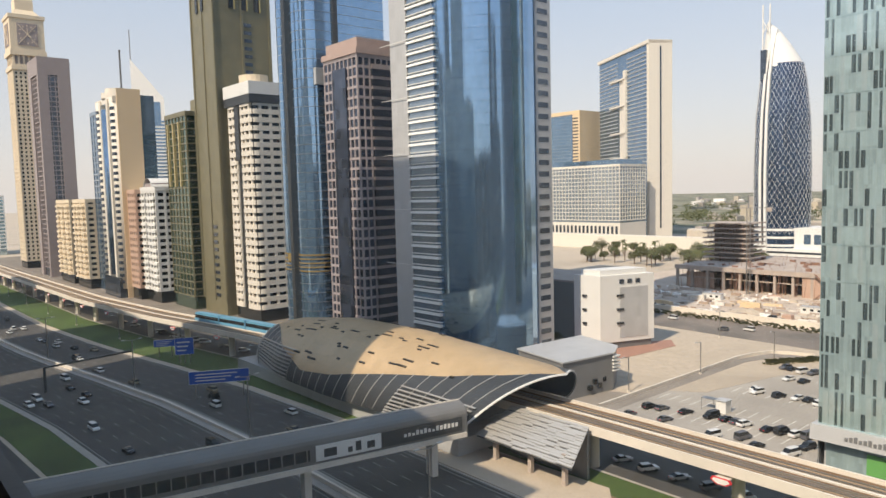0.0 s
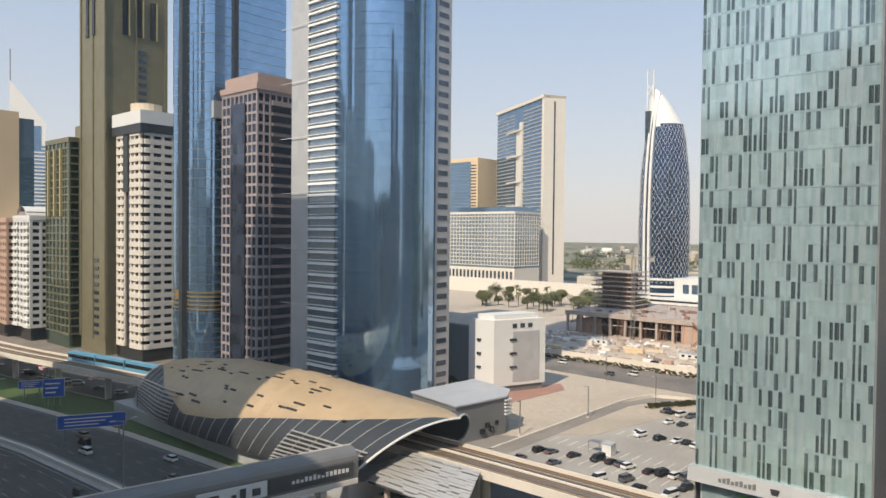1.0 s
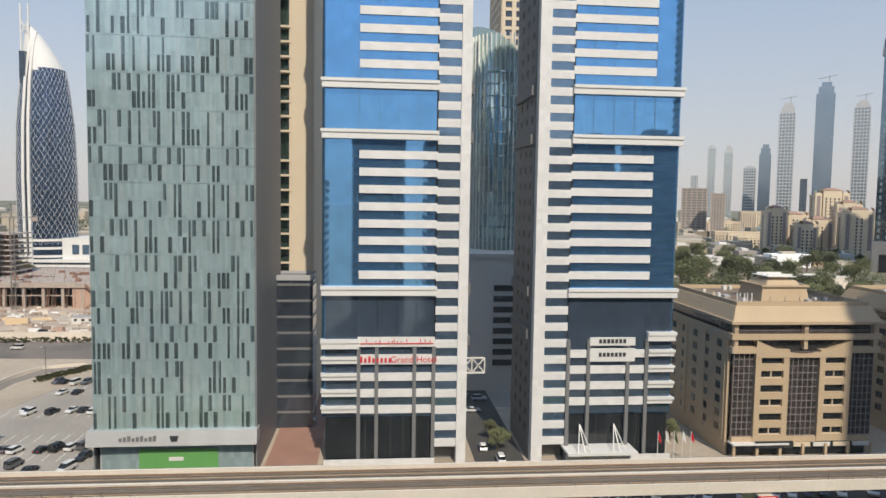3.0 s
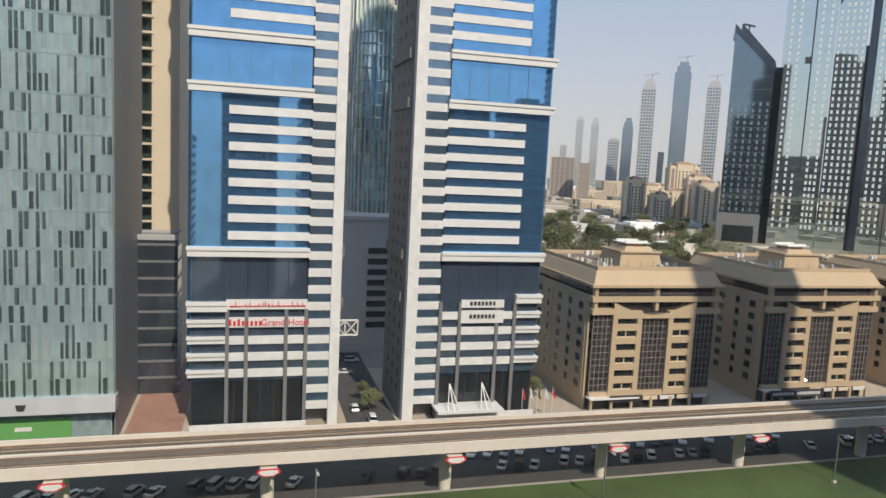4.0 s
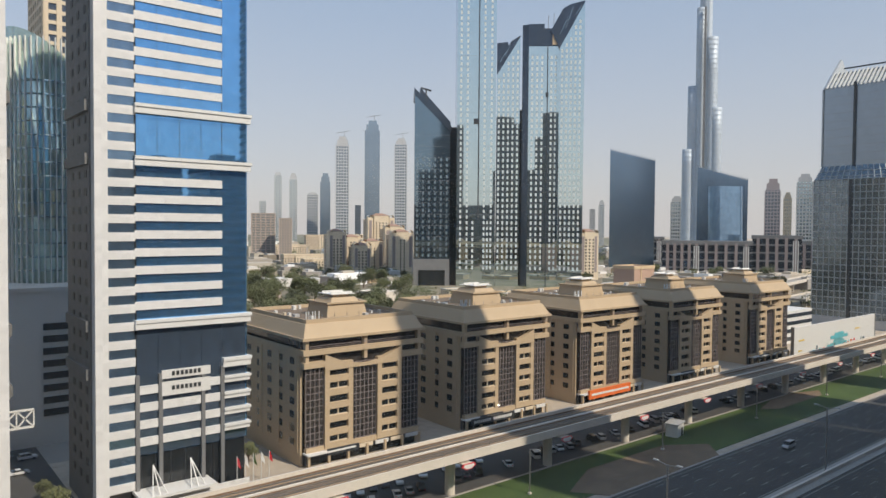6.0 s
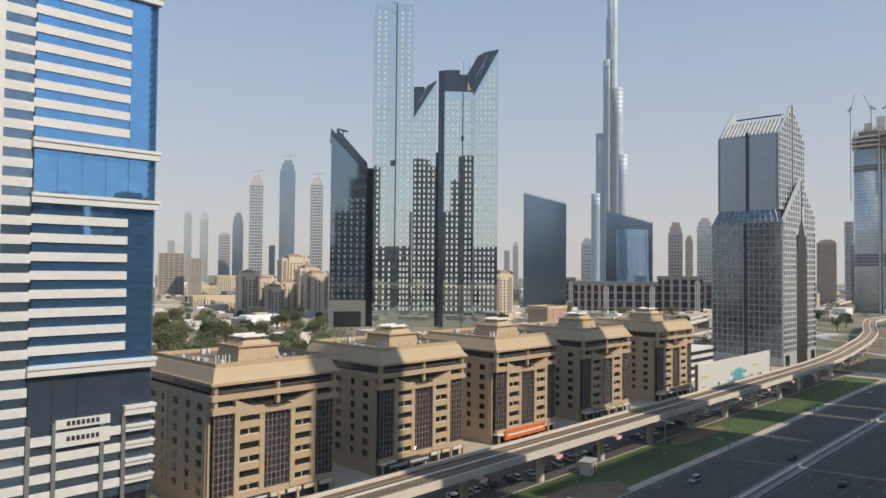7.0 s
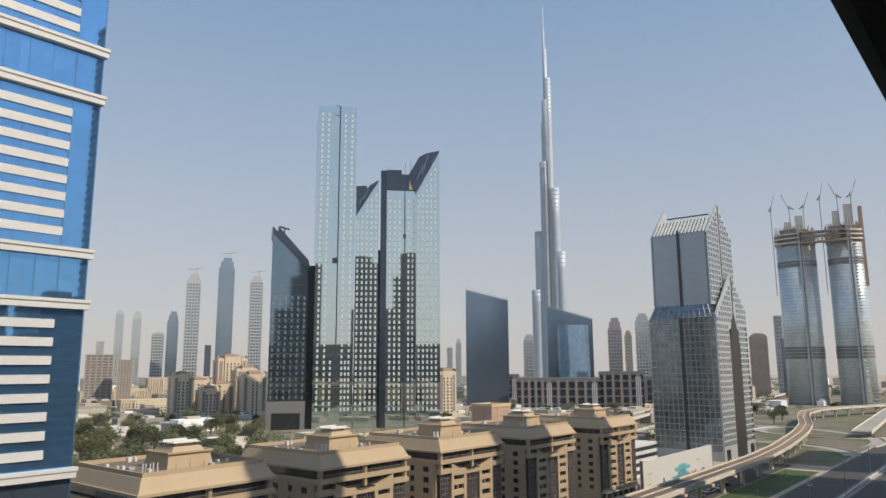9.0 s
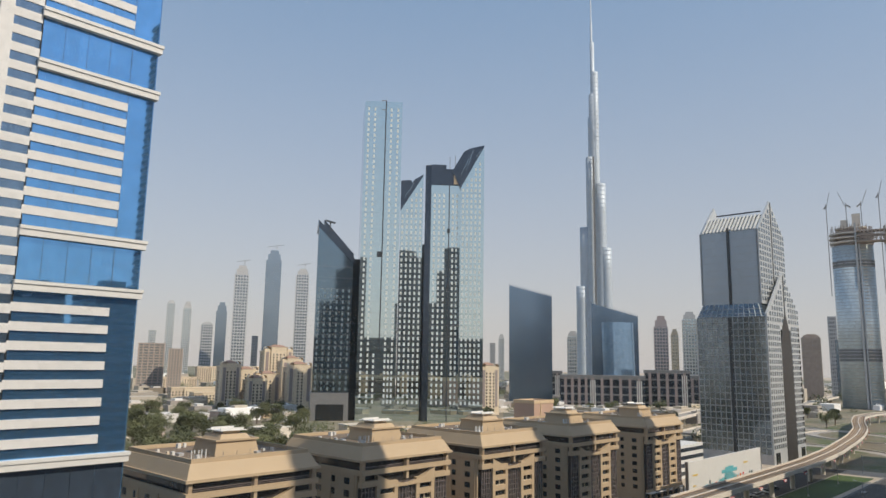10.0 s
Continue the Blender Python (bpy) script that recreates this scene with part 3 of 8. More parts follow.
t = thing("alley_block", "dark glass low block deep in the alley", "building", -22, 158)
part("glazing", B(0, 8.2, 0, 9, 0, 34), M["g_dark"], t)
for k in range(9):
    part("spandrel", B(-0.1, 8.3, -0.15, 9, 3.4 + 3.6 * k, 3.9 + 3.6 * k), M["greydark"], t)
part("parapet", ring(0, 8.2, 0, 9, 0.2, 33.4, 34.6), M["grey"], t)
M["g_mint"] = glass("mint_glass", (0.5, 0.63, 0.58), 0.12, 0.7, (1.5, 1.5, 3.4), 0.25)
t = thing("curved_tower", "pale green curved glass tower with upright fins", "office building", 36.5, 212)
N = 28
el = [(9.0 * math.cos(a), 12 * math.sin(a)) for a in np.linspace(0, 2 * math.pi, N, endpoint=False)]
part("glazing", MB().prism(el, 36, 0, flat=[97 - 0.75 * x - 0.02 * x * x for x, y in el]), M["g_mint"], t, smooth=True)
fin = B(-0.11, 0.11, -0.45, 0.1, 36, 99).mesh("fin", M["white"])
for k in range(14):
    q = math.pi * (1.02 + 0.046 * k)
    x, y = 9.0 * math.cos(q), 12 * math.sin(q)
    part("fin", fin, None, t, at=(x, y, 0), rz=math.degrees(math.atan2(y / 144, x / 81)) + 90)
bd = MB().grid([[(x * q, y * q, z) for x, y in el] for q, z in ((1.002, 0), (1.008, 0.05), (1.008, 0.35), (1.002, 0.4))], True).mesh("spandrel", M["g_pale"])
for k in range(16):
    part("spandrel", bd, None, t, at=(0, 0, 37 + 3.4 * k))
t = thing("podium_block", "grey concrete car park block with dark slots", "building", 36, 195)
part("wall", B(-16, 12, -8, 12, 0, 37), M["offwhite"], t)
slot = B(-4.2, 1.6, -8.3, -7.9, 0, 1.6).mesh("slot", M["dark"])
for k in range(8):
    part("slot", slot, None, t, at=(0, 0, 7 + k * 2.9))
part("ledge", B(-16, 12, -8.5, 12, 36.4, 37.4), M["concrete"], t)
tower("apartment_tower", "tall beige tower with ribbed balconies", 46, 62, 262, 290, 230, M["g_dark"], M["cream"], 3.4, 1.2, 4, 1.6, 0.4, 9, "sw")


# ---- beige stone blocks ----
M["g_bronze"] = glass("bronze_glass", (0.085, 0.075, 0.07), 0.06, 0.5, (1.1, 1.1, 1.45), 0.35)


def stone_block(x0, y0):
    t = thing("apartment_block", "beige stone mid-rise block with mansard roof and dark glass bays", "building", x0, y0, group="row of stone blocks")
    w, d = 31.0, 32.0
    part("glazing", B(0.6, w - 0.6, 0.9, d, 3, 28), M["g_bronze"], t)
    part("core", B(1, w - 1, 1.5, d - 0.5, 0, 3), M["greydark"], t)
    part("roof", MB().prism([(-0.6, -0.6), (w + 0.6, -0.6), (w + 0.6, d + 0.6), (-0.6, d + 0.6)], 28.0, 31, [(0.8, 1.2), (w - 0.8, 1.2), (w - 0.8, d - 1.2), (0.8, d - 1.2)]), M["beige"], t, "sloping beige stone roof edge")
    part("cornice", ring(0, w, 0, d, 0.9, 27.6, 28.2), M["beige"], t)
    part("cornice", ring(0, w, 0, d, 0.6, 24.4, 25.6), M["beige"], t)
    post = B(-0.4, 0.4, -0.2, 1, 22.4, 28).mesh("post", M["beige"])
    for x in (0.5, 15.4, w - 0.5):
        part("post", post, None, t, at=(x, 0, 0))
    for p0, p1 in ((4.8, 12.0), (18.6, 25.4)):
        pil = part("stone_bay", B(p0, p0 + 1.2, -0.3, 1.6, 3.2, 22.3).box(p1 - 1.2, p1, -0.3, 1.6, 3.2, 22.3).box(p0 + 1.2, p1 - 1.2, -0.28, 1.6, 20.9, 22.3), M["beige"], t)
        sill = B(p0 + 1.2, p1 - 1.2, -0.28, 1.6, 0, 1.45).mesh("sill", M["beige"])
        pane = B(p0 + 1.2, p1 - 1.2, 0.35, 0.5, 1.45, 2.95).mesh("window", M["g_black"])
        frm = MB()
        frm.box((p0 + p1) / 2 - 0.1, (p0 + p1) / 2 + 0.1, 0.1, 0.36, 1.45, 2.95).box(p0 + 1.2, p1 - 1.2, 0.1, 0.3, 1.45, 1.6)
        frm = frm.mesh("window_frame", M["cream"])
        for k in range(6):
            z = 3.2 + 2.95 * k
            part("sill", sill, None, pil, at=(0, 0, z))
            wn_ = part("window", pane, None, pil, at=(0, 0, z))
            if k % 2 == 0:
                part("window_frame", frm, None, wn_)
    arch = MB()
    pts = [(4.8 + 20.6 * i / 24, 24.3 - 2.9 * math.sin(math.pi * i / 24)) for i in range(25)]
    arch.grid([[(x, -0.42, 20.7), (x, -0.42, z), (x, 0.9, z), (x, 0.9, 20.7)] for x, z in pts], True)
    part("arch_band", arch, M["beige"], t, "beige stone lintel with a sagging top edge")
    part("cornice_end", B(-0.4, 4.8, -0.5, 1.0, 21.6, 22.9).box(25.4, w + 0.4, -0.5, 1.0, 21.6, 22.9), M["beige"], t)
    part("gallery_rail", B(0.4, w - 0.4, -0.35, -0.28, 26.3, 26.4).box(0.4, w - 0.4, -0.35, -0.28, 25.95, 26.0), M["brown"], t)
    for x0_, x1_ in ((0.4, 4.8), (12, 18.6), (25.4, w - 0.4)):
        g = part("glass_bay", B(x0_, x1_, 0.3, 1.0, 4.2, 21.8), M["g_bronze"], t, "dark glazed bay with thin bars")
        mb = MB()
        n = max(2, round((x1_ - x0_) / 1.1))
        for i in range(n + 1):
            x = x0_ + (x1_ - x0_) * i / n
            mb.box(x - 0.05, x + 0.05, 0.2, 0.32, 4.2, 21.8)
        for k in range(13):
            mb.box(x0_, x1_, 0.2, 0.31, 4.3 + k * 1.45, 4.4 + k * 1.45)
        part("glazing_bars", mb, M["brown"], g, kind="stuff")
        part("bay_base", B(x0_, x1_, -0.1, 1.0, 3.0, 4.2), M["beige"], t)
    # side walls
    sd = M["beige"]
    for xx, sg in ((0.0, -1), (w, 1)):
        part("side_wall", B(xx - 0.3, xx + 0.3, 1.5, d, 0, 24.4), sd, t)
        wnm = B(-0.1, 0.1, 0, 2.0, 0, 1.5).mesh("window", M["g_black"])
        for k in range(7):
            for j in range(5):
                part("window", wnm, None, t, at=(xx + sg * 0.28, 4.2 + j * 5.6, 4.3 + k * 2.95))
        for j in range(4):
            part("side_pier", B(xx - 0.55, xx + 0.55, 2.2 + j * 9, 3.4 + j * 9, 3, 24.4), sd, t)
    part("shop_sign", B(5, 13, -1.2, -0.9, 2.2, 3.6), M["darksteel"], t)
    part("shop_canopy", B(0, 12, -1.6, 1, 2.9, 3.2), M["white"], t)
    part("shop_front", B(1, w - 1, 0.7, 1.0, 0.2, 3), M["g_black"], t)
    for j in range(7):
        part("shop_column", B(0.4 + j * 4.95, 0.95 + j * 4.95, -0.9, -0.35, 0, 2.9), M["beige"], t)
    for j in range(4):
        part("shop_board", B(13.6 + j * 4.3, 17.2 + j * 4.3, -0.6, -0.3, 2.2, 3.0), M["white"] if j % 2 else M["cream"], t)
    for j in range(9):
        part("roof_rail", B(2.2 + j * 3.2, 2.3 + j * 3.2, 2.2, 2.3, 31.9, 32.9), M["steel"], t)
    part("roof_deck", B(1.4, w - 1.4, 1.8, d - 1.8, 31, 31.06), M.setdefault("roofbrown", mat("brown_roof_tiles", (0.2, 0.15, 0.105), 0.9, 0, 0.3, 0.3, 3)), t, "flat brown roof deck")
    part("roof_parapet", ring(1.6, w - 1.6, 2.0, d - 2.0, 0.4, 31, 31.9), M["beige"], t)
    # roof house
    ph = part("roof_house", MB().prism([(10, 8), (21, 8), (21, 18), (10, 18)], 31, 34.2, [(10.6, 8.6), (20.4, 8.6), (20.4, 17.4), (10.6, 17.4)]), M["beige"], t)
    part("roof_house_top", MB().prism([(11.5, 9), (19.5, 9), (19.5, 17), (11.5, 17)], 34.2, 35.4, [(12.3, 9.8), (18.7, 9.8), (18.7, 16.2), (12.3, 16.2)]), M["beige"], ph)
    part("roof_ledge", ring(10.6, 20.4, 8.6, 17.4, 0.5, 34.1, 34.5), M["beige"], ph)
    part("roof_lantern", B(13.4, 17.6, 10.9, 15.1, 35.4, 36.1), M["cream"], ph)
    for k in range(5):
        part("roof_pipe", MB().prism([(3 + 0.8 * k + 0.14 * math.cos(q), 5 + 0.3 * (k % 2) + 0.14 * math.sin(q)) for q in np.linspace(0, 2 * math.pi, 8, endpoint=False)], 31, 33.2), M["white"], t)
    part("water_tank", B(22.5, 27.5, 20, 25, 31, 33.4), M["greydark"], t, "dark roof water tank")
    part("lattice_deck", B(12.2, 18.8, 9.8, 16.2, 36.1, 36.25).box(12.6, 18.4, 10.6, 10.9, 36.2, 36.7).box(12.6, 18.4, 14.8, 15.1, 36.2, 36.7), M["white"], t, "white frame on the roof house")
    rr = random.Random(7)
    for k in range(22):
        x, y = rr.uniform(2.5, w - 4), rr.uniform(3, d - 4)
        if 8.5 < x < 21.5 and 6 < y < 19:
            continue
        q = rr.uniform(0.5, 1.4)
        part("roof_unit", B(x, x + q, y, y + q * 1.3, 31, 31 + rr.uniform(0.5, 1.5)), rr.choice((M["grey"], M["white"], M["cream"])), t)
    return t


first = stone_block(72.3, 135)
for x in (117.4, 162.9, 210.0, 264.0):
    copy_thing(first, pose(x, 135, 0))
t = thing("shop_board", "bright orange shop fascia board with lights", "sign", 165, 133.0)
part("board", B(0, 20, 0, 0.6, 1.6, 4.2), M["orange"], t)
part("stripe", B(1, 19, -0.1, 0, 2.6, 3.2), M["white"], t)
part("post", B(0.5, 0.8, 0.1, 0.4, 0, 1.6).box(19, 19.3, 0.1, 0.4, 0, 1.6), M["steel"], t)
t = thing("shop_board", "black shop fascia board with white letter bars", "sign", 118, 132.2)
part("board", B(0, 15, 0, 0.5, 2.0, 3.6), M["darksteel"], t)
bars = MB()
for k in range(18):
    if k != 8:
        bars.box(0.6 + k * 0.75, 1.1 + k * 0.75, -0.08, 0, 2.5, 3.2)
part("sign_letters", bars, M["white"], t)
part("post", B(0.5, 0.8, 0.1, 0.4, 0, 2).box(14, 14.3, 0.1, 0.4, 0, 2), M["steel"], t)

# ---- left row ----
def arc(cx, cy, r, a0, a1, n):
    return [(cx + r * math.cos(radians(a)), cy + r * math.sin(radians(a))) for a in np.linspace(a0, a1, n)]


# tall tower with a rounded blue corner
t = thing("office_tower", "tall blue curved glass high-rise with white louvre bands", "office building", -180, 135)
out = [(20, 0)] + arc(20, 19.5, 19.5, -84, -6, 40) + [(39.5, 19.5), (38, 24), (38, 30), (0, 30), (0, 1)]
part("glazing", MB().prism(out, 0, 230), M["g_azure"], t, smooth=False)
part("blank_wall", B(-0.2, 8.0, -0.6, 30.2, 0, 232), M["grey"], t, "smooth grey metal wall")
part("louvre_backing", B(8, 20, -0.2, 2, 0, 230), M["slate"], t)
lv = MB().prism([(8, -1.0), (21.2, -1.0), (21.2, 0), (8, 0)], 0, 0.75, [(8, -0.7), (21.2, -0.7), (21.2, 0), (8, 0)]).prism([(8, -0.8), (21.2, -0.8), (21.2, 0), (8, 0)], 1.3, 1.55).mesh("louvre", M["white"])
rg = MB().grid([[(x, y, z) for x, y in [(20, -0.1)] + arc(20, 19.5, 19.6, -84, -6, 12) + [(39.6, 19.5)]] for z in (0, 0.1)]).mesh("transom", M["g_deep"])
for k in range(67):
    part("louvre", lv, None, t, at=(0, 0, 5 + 3.4 * k))
    part("transom", rg, None, t, at=(0, 0, 6.2 + 3.4 * k))
part("side_strip", B(37.4, 38.5, 23.5, 30.2, 0, 232), M["grey"], t, "pale grey strip with slot windows")
sw = B(38.45, 38.6, 24.4, 28.8, 0, 1.5).mesh("window", M["g_dark"])
for k in range(66):
    part("window", sw, None, t, at=(0, 0, 5 + 3.4 * k))
ant = MB()
for k in range(12):
    ant.beam((-4.5, -1.2, 30 + k * 17), (8, -1.2, 30 + k * 17), 0.15)
part("rods", ant, M["white"], t)

# brown stone tower
M["g_navy2"] = glass("navy_window_glass", (0.06, 0.075, 0.11), 0.07, 0.55, (2.6, 2.6, 3.4), 0.4)
t, a, b = tower("office_tower", "brown stone high-rise with square windows and blue centre bay", -220, -199.5, 135, 152, 100, M["g_navy2"], M["brownlight"], 3.4, 0.85, 2.6, 0.5, 0.3, 6)
part("crown", ring(-a, a, -b, b, 0.8, 99, 101).box(-a + 0.5, a - 0.5, -b + 0.5, b - 0.5, 101, 104.5), mat("rose_stone", (0.42, 0.31, 0.27), 0.6), t, "rose stone crown")
part("centre_bay", B(-4.2, 4.2, -b - 0.9, -b + 0.5, 6, 95), M["g_navy2"], t, "blue glass centre bay")
part("side_bay", B(a - 0.5, a + 0.8, -b + 5.5, b - 0.3, 6, 96), M["brown"], t, "dark brown banded side bay")
sl = B(a + 0.3, a + 1.0, -b + 5.4, b - 0.2, 0, 2.3).mesh("window", M["g_navy2"])
for k in range(26):
    part("window", sl, None, t, at=(0, 0, 7 + 3.4 * k))

# tall dark blue tower with rounded front
t = thing("office_tower", "tall blue glass high-rise with rounded twin bays", "office building", -250, 130)
out = arc(7, 7, 7.2, 180, 315, 24) + arc(17.5, 7, 7.2, 225, 350, 24) + [(25, 35), (0, 35)]
part("glazing", MB().prism(out, 0, 232), M["g_azure"], t)
part("spine", B(11.2, 13.4, -1.2, 3, 0, 233), M["darksteel"], t, "dark steel spine between the bays")
part("spine", B(24.2, 25.5, 12, 14, 0, 233), M["darksteel"], t)
part("balcony_box", B(19, 25.6, 4, 9, 92, 98), M["grey"], t, "grey projecting box")
gl = outline_ring(out, 0.12, 0, 0.14).mesh("transom", M["steel"])
for k in range(66):
    part("transom", gl, None, t, at=(0, 0, 6 + 3.4 * k))
gb = outline_ring(out, 0.4, 0, 0.5).mesh("trim", mat("brass_trim", (0.5, 0.34, 0.12), 0.35, 0.7))
for k in range(5):
    part("trim", gb, None, t, at=(0, 0, 24 + 1.5 * k))
em = MB().grid([[(9 + 1.6 * math.cos(q), yy, 29 + 1.6 * math.sin(q)) for q in np.linspace(0, 2 * math.pi, 20, endpoint=False)] for yy in (-0.6, -0.3)], True)
em.f.append(tuple(range(20)))
part("emblem", em, mat("brass", (0.6, 0.42, 0.14), 0.3, 0.8), t, "round brass emblem")

# white apartment tower with rounded balconies
t = thing("apartment_tower", "white high-rise with rounded balconies and dark windows", "apartment building", -294, 130)
part("core", B(1, 23.4, 1, 15, 0, 93), M["g_black"], t)
bo = [(0, 3)] + arc(3, 3, 3, 180, 270, 5) + [(9, 0), (9, 1.2), (14, 1.2), (14, 0)] + arc(21, 3, 3, 270, 360, 5) + [(24, 14), (0, 14)]
bm = MB().prism(bo, 0, 1.95).mesh("balcony", M["offwhite"])
for k in range(26):
    part("balcony", bm, None, t, at=(0, 0, 5 + 3.3 * k))
pm = B(-0.6, 0.6, -0.3, 0.6, 5, 90).mesh("pier", M["offwhite"])
for x in (2.2, 5.6, 8.8, 14.2, 17.4, 21.5):
    part("pier", pm, None, t, at=(x, 0.7, 0))
for y in (4.5, 9, 13.5):
    part("pier", pm, None, t, at=(23.6, y, 0), rz=90)
part("dark_band", B(9.6, 13.4, -0.5, 1, 66, 88), M["darksteel"], t)
part("dark_band", B(-0.3, 24.3, -0.4, 14.4, 88.5, 92), M["darksteel"], t)
part("top_storey", B(-0.4, 24.4, -0.5, 14.5, 92, 97), M["white"], t)
drum = MB().grid([[(14 + 6 * math.cos(q), 7 + 6 * math.sin(q), z) for q in np.linspace(0, 2 * math.pi, 20, endpoint=False)] for z in (97, 100.5)], True)
drum.f.append(tuple(range(20, 40)))
part("drum", drum, M["cream"], t)
t.scale = (1, 1, 1.022)

# olive tower
t, a, b = tower("office_tower", "tall olive clad high-rise with slit windows", -321, -297, 128, 154, 250, M["olive"], M["olive"], 3.4, 0, 12, 1.2, 0.35, 6, "se")
sl = B(-2.2, 2.2, -0.25, 0.1, 0, 1.5).mesh("window", M["g_dark"])
s2 = B(-0.25, 0.1, -2.2, 2.2, 0, 1.5).mesh("window", M["g_dark"])
for k in range(10):
    part("window", sl, None, t, at=(3.5, -b, 8 + 3.4 * k))
for k in list(range(9)) + list(range(25, 36)):
    part("window", s2, None, t, at=(a + 0.2, 2, 8 + 3.4 * k))
for zz in (134, 156, 178, 200):
    for dx in (-6, 0):
        part("slot", B(dx, dx + 2.2, -b - 0.5, -b, zz, zz + 16), M["g_black"], t)
    for dy in (-6, 0, 6):
        part("slot", B(a, a + 0.5, dy, dy + 2.2, zz, zz + 16), M["g_black"], t)
        part("gold_fin", B(a, a + 0.8, dy + 2.4, dy + 2.9, zz, zz + 16), mat("gold_fin", (0.5, 0.42, 0.2), 0.4, 0.5), t)

# green glass tower
t, a, b = tower("office_tower", "dark green glass high-rise with gold fins", -352, -326, 125, 150, 92, M["g_green"], M["olive"], 3.4, 0.6, 4, 0.4, 0.3, 6)
gf = B(-0.6, 0.6, -1.0, 0.2, 58, 88).mesh("gold_fin", mat("pale_gold", (0.55, 0.44, 0.22), 0.45, 0.4))
for x in (-9, -2, 5):
    part("gold_fin", gf, None, t, at=(x, -b, 0))
for y in (-6, 4):
    part("gold_fin", gf, None, t, at=(a, y, 0), rz=90)
part("roof_house", B(0, 9, -5, 8, 92, 99), M["olive"], t)

# white mid-rise with an arched crown
t, a, b = tower("apartment_tower", "white mid-rise with an arched crown", -381, -360, 121, 138, 58, M["g_black"], M["white"], 3.3, 1.6, 4, 1.2, 0.5, 6)
cr = MB().grid([[(x, y, 58 + 5 * math.sin(q)) for q, x in [(q, -6 * math.cos(q)) for q in np.linspace(0, math.pi, 13)]] for y in (-b - 0.6, b)])
part("arch_crown", cr, M["white"], t, smooth=True)
part("crown_wall", B(-5.5, 5.5, -b, b, 58, 60.5), M["brown"], t)
bl = B(-3.4, 3.4, -1.4, 0, 0, 1.3).mesh("balcony", M["white"])
for k in range(15):
    for x in (-7, 7):
        part("balcony", bl, None, t, at=(x, -b, 6 + 3.3 * k))
tower("apartment_tower", "pink rendered mid-rise block with small windows", -394.4, -381.8, 118, 134, 57, M["g_black"], M["pink"], 3.3, 1.7, 3, 1.3, 0.3, 6)

# silver hotel and its neighbour
t = thing("hotel_tower", "silver grey high-rise with rounded bays and a tan side wall", "hotel", -410, 115)
part("glazing", B(-17, 14.5, 1, 19, 0, 104), M["g_pale"], t)
part("side_wall", B(14.5, 15.2, 0.4, 12.5, 0, 111), M["tan"], t, "plain tan side wall")
part("glass_edge", B(5, 15, 12.5, 19.5, 0, 108), M["g_deep"], t, "blue glass rear edge")
for x, r in ((-13, 4.0), (11, 3.6)):
    bay = MB().prism(arc(x, 1.5, r, 180, 360, 12), 5, 106)
    part("stone_bay", bay, M["offwhite"], t, "rounded pale stone bay", smooth=True)
    lines_ = MB()
    for k in range(28):
        lines_.prism(arc(x, 1.5, r + 0.06, 215, 325, 8) + [(x, 0)], 8 + 3.4 * k, 9.7 + 3.4 * k)
    part("window_bands", lines_, M["g_dark"], t, kind="stuff")
part("glass_strip", MB().prism(arc(-1, 1.5, 4.6, 180, 360, 12), 12, 101), M["g_deep"], t, "blue curved glass strip", smooth=True)
wl = MB()
for k in range(30):
    wl.box(-17.2, 14.6, 0.6, 3, 5 + 3.4 * k, 6.3 + 3.4 * k)
part("spandrels", wl, M["grey"], t, kind="stuff")
for x in (-7.5, 5.5):
    part("pier", B(x - 1.4, x + 1.4, -2.2, 1.2, 0, 106), M["offwhite"], t)
part("crown", B(-17.5, 14.4, -1.5, 12, 104, 107).prism(arc(-1, 5, 7.5, 0, 340, 20), 107, 110).prism(arc(-1, 5, 5.5, 0, 340, 20), 110, 112.5), M["offwhite"], t, "pale stepped round crown")
part("mast", MB().beam((9, 5, 111), (9, 5, 132), 0.8), M["steel"], t)
part("entrance", B(-15, 13, -3, 1, 0, 11), M["g_dark"], t)
t, a, b = tower("office_tower", "slate blue glass slab beside the silver hotel", -452, -430, 117, 128, 103, M["g_deep"], M["slate"], 3.4, 0.8, 5, 0.4, 0.3, 6, join=True)

# cream twins
for x0, x1 in ((-525, -492), (-482, -454)):
    t, a, b = tower("apartment_tower", "cream mid-rise apartment block with curved balconies", x0, x1, 112, 130, 53, M["g_black"], M["cream"], 3.3, 1.7, 4, 1.6, 0.5, 6, join=True)
    bl = MB().prism(arc(0, 0, 2.6, 180, 360, 9), 0, 1.3).mesh("balcony", M["cream"])
    for k in range(14):
        for x in (-a + 5, 0, a - 5):
            part("balcony", bl, None, t, at=(x, -b, 6 + 3.3 * k))
        part("balcony", bl, None, t, at=(a, 0, 6 + 3.3 * k), rz=90)
# brown slab
t, a, b = tower("office_tower", "brown slab high-rise with a glazed grid", -582, -552, 112, 131, 149, M["g_dark"], M["brown"], 3.4, 0.7, 3, 0.5, 0.3, 6, join=True)
for x0, x1 in ((-a, -a + 8), (a - 3, a)):
    part("blank_wall", B(x0, x1, -b - 1.2, -b + 0.3, 0, 150), M["brown"], t)
part("blank_wall", B(-a, a, -b - 1.2, -b + 0.3, 150, 152).box(-a + 8, a - 3, -b - 1.15, -b + 0.3, 140, 150), M["brown"], t)
part("blank_wall", B(a - 0.3, a + 1, b - 8, b, 0, 152).box(a - 0.3, a + 1, -b - 1.2, -b + 5, 0, 152).box(a - 0.3, a + 0.95, -b + 5, b - 8, 140, 152), M["brown"], t)

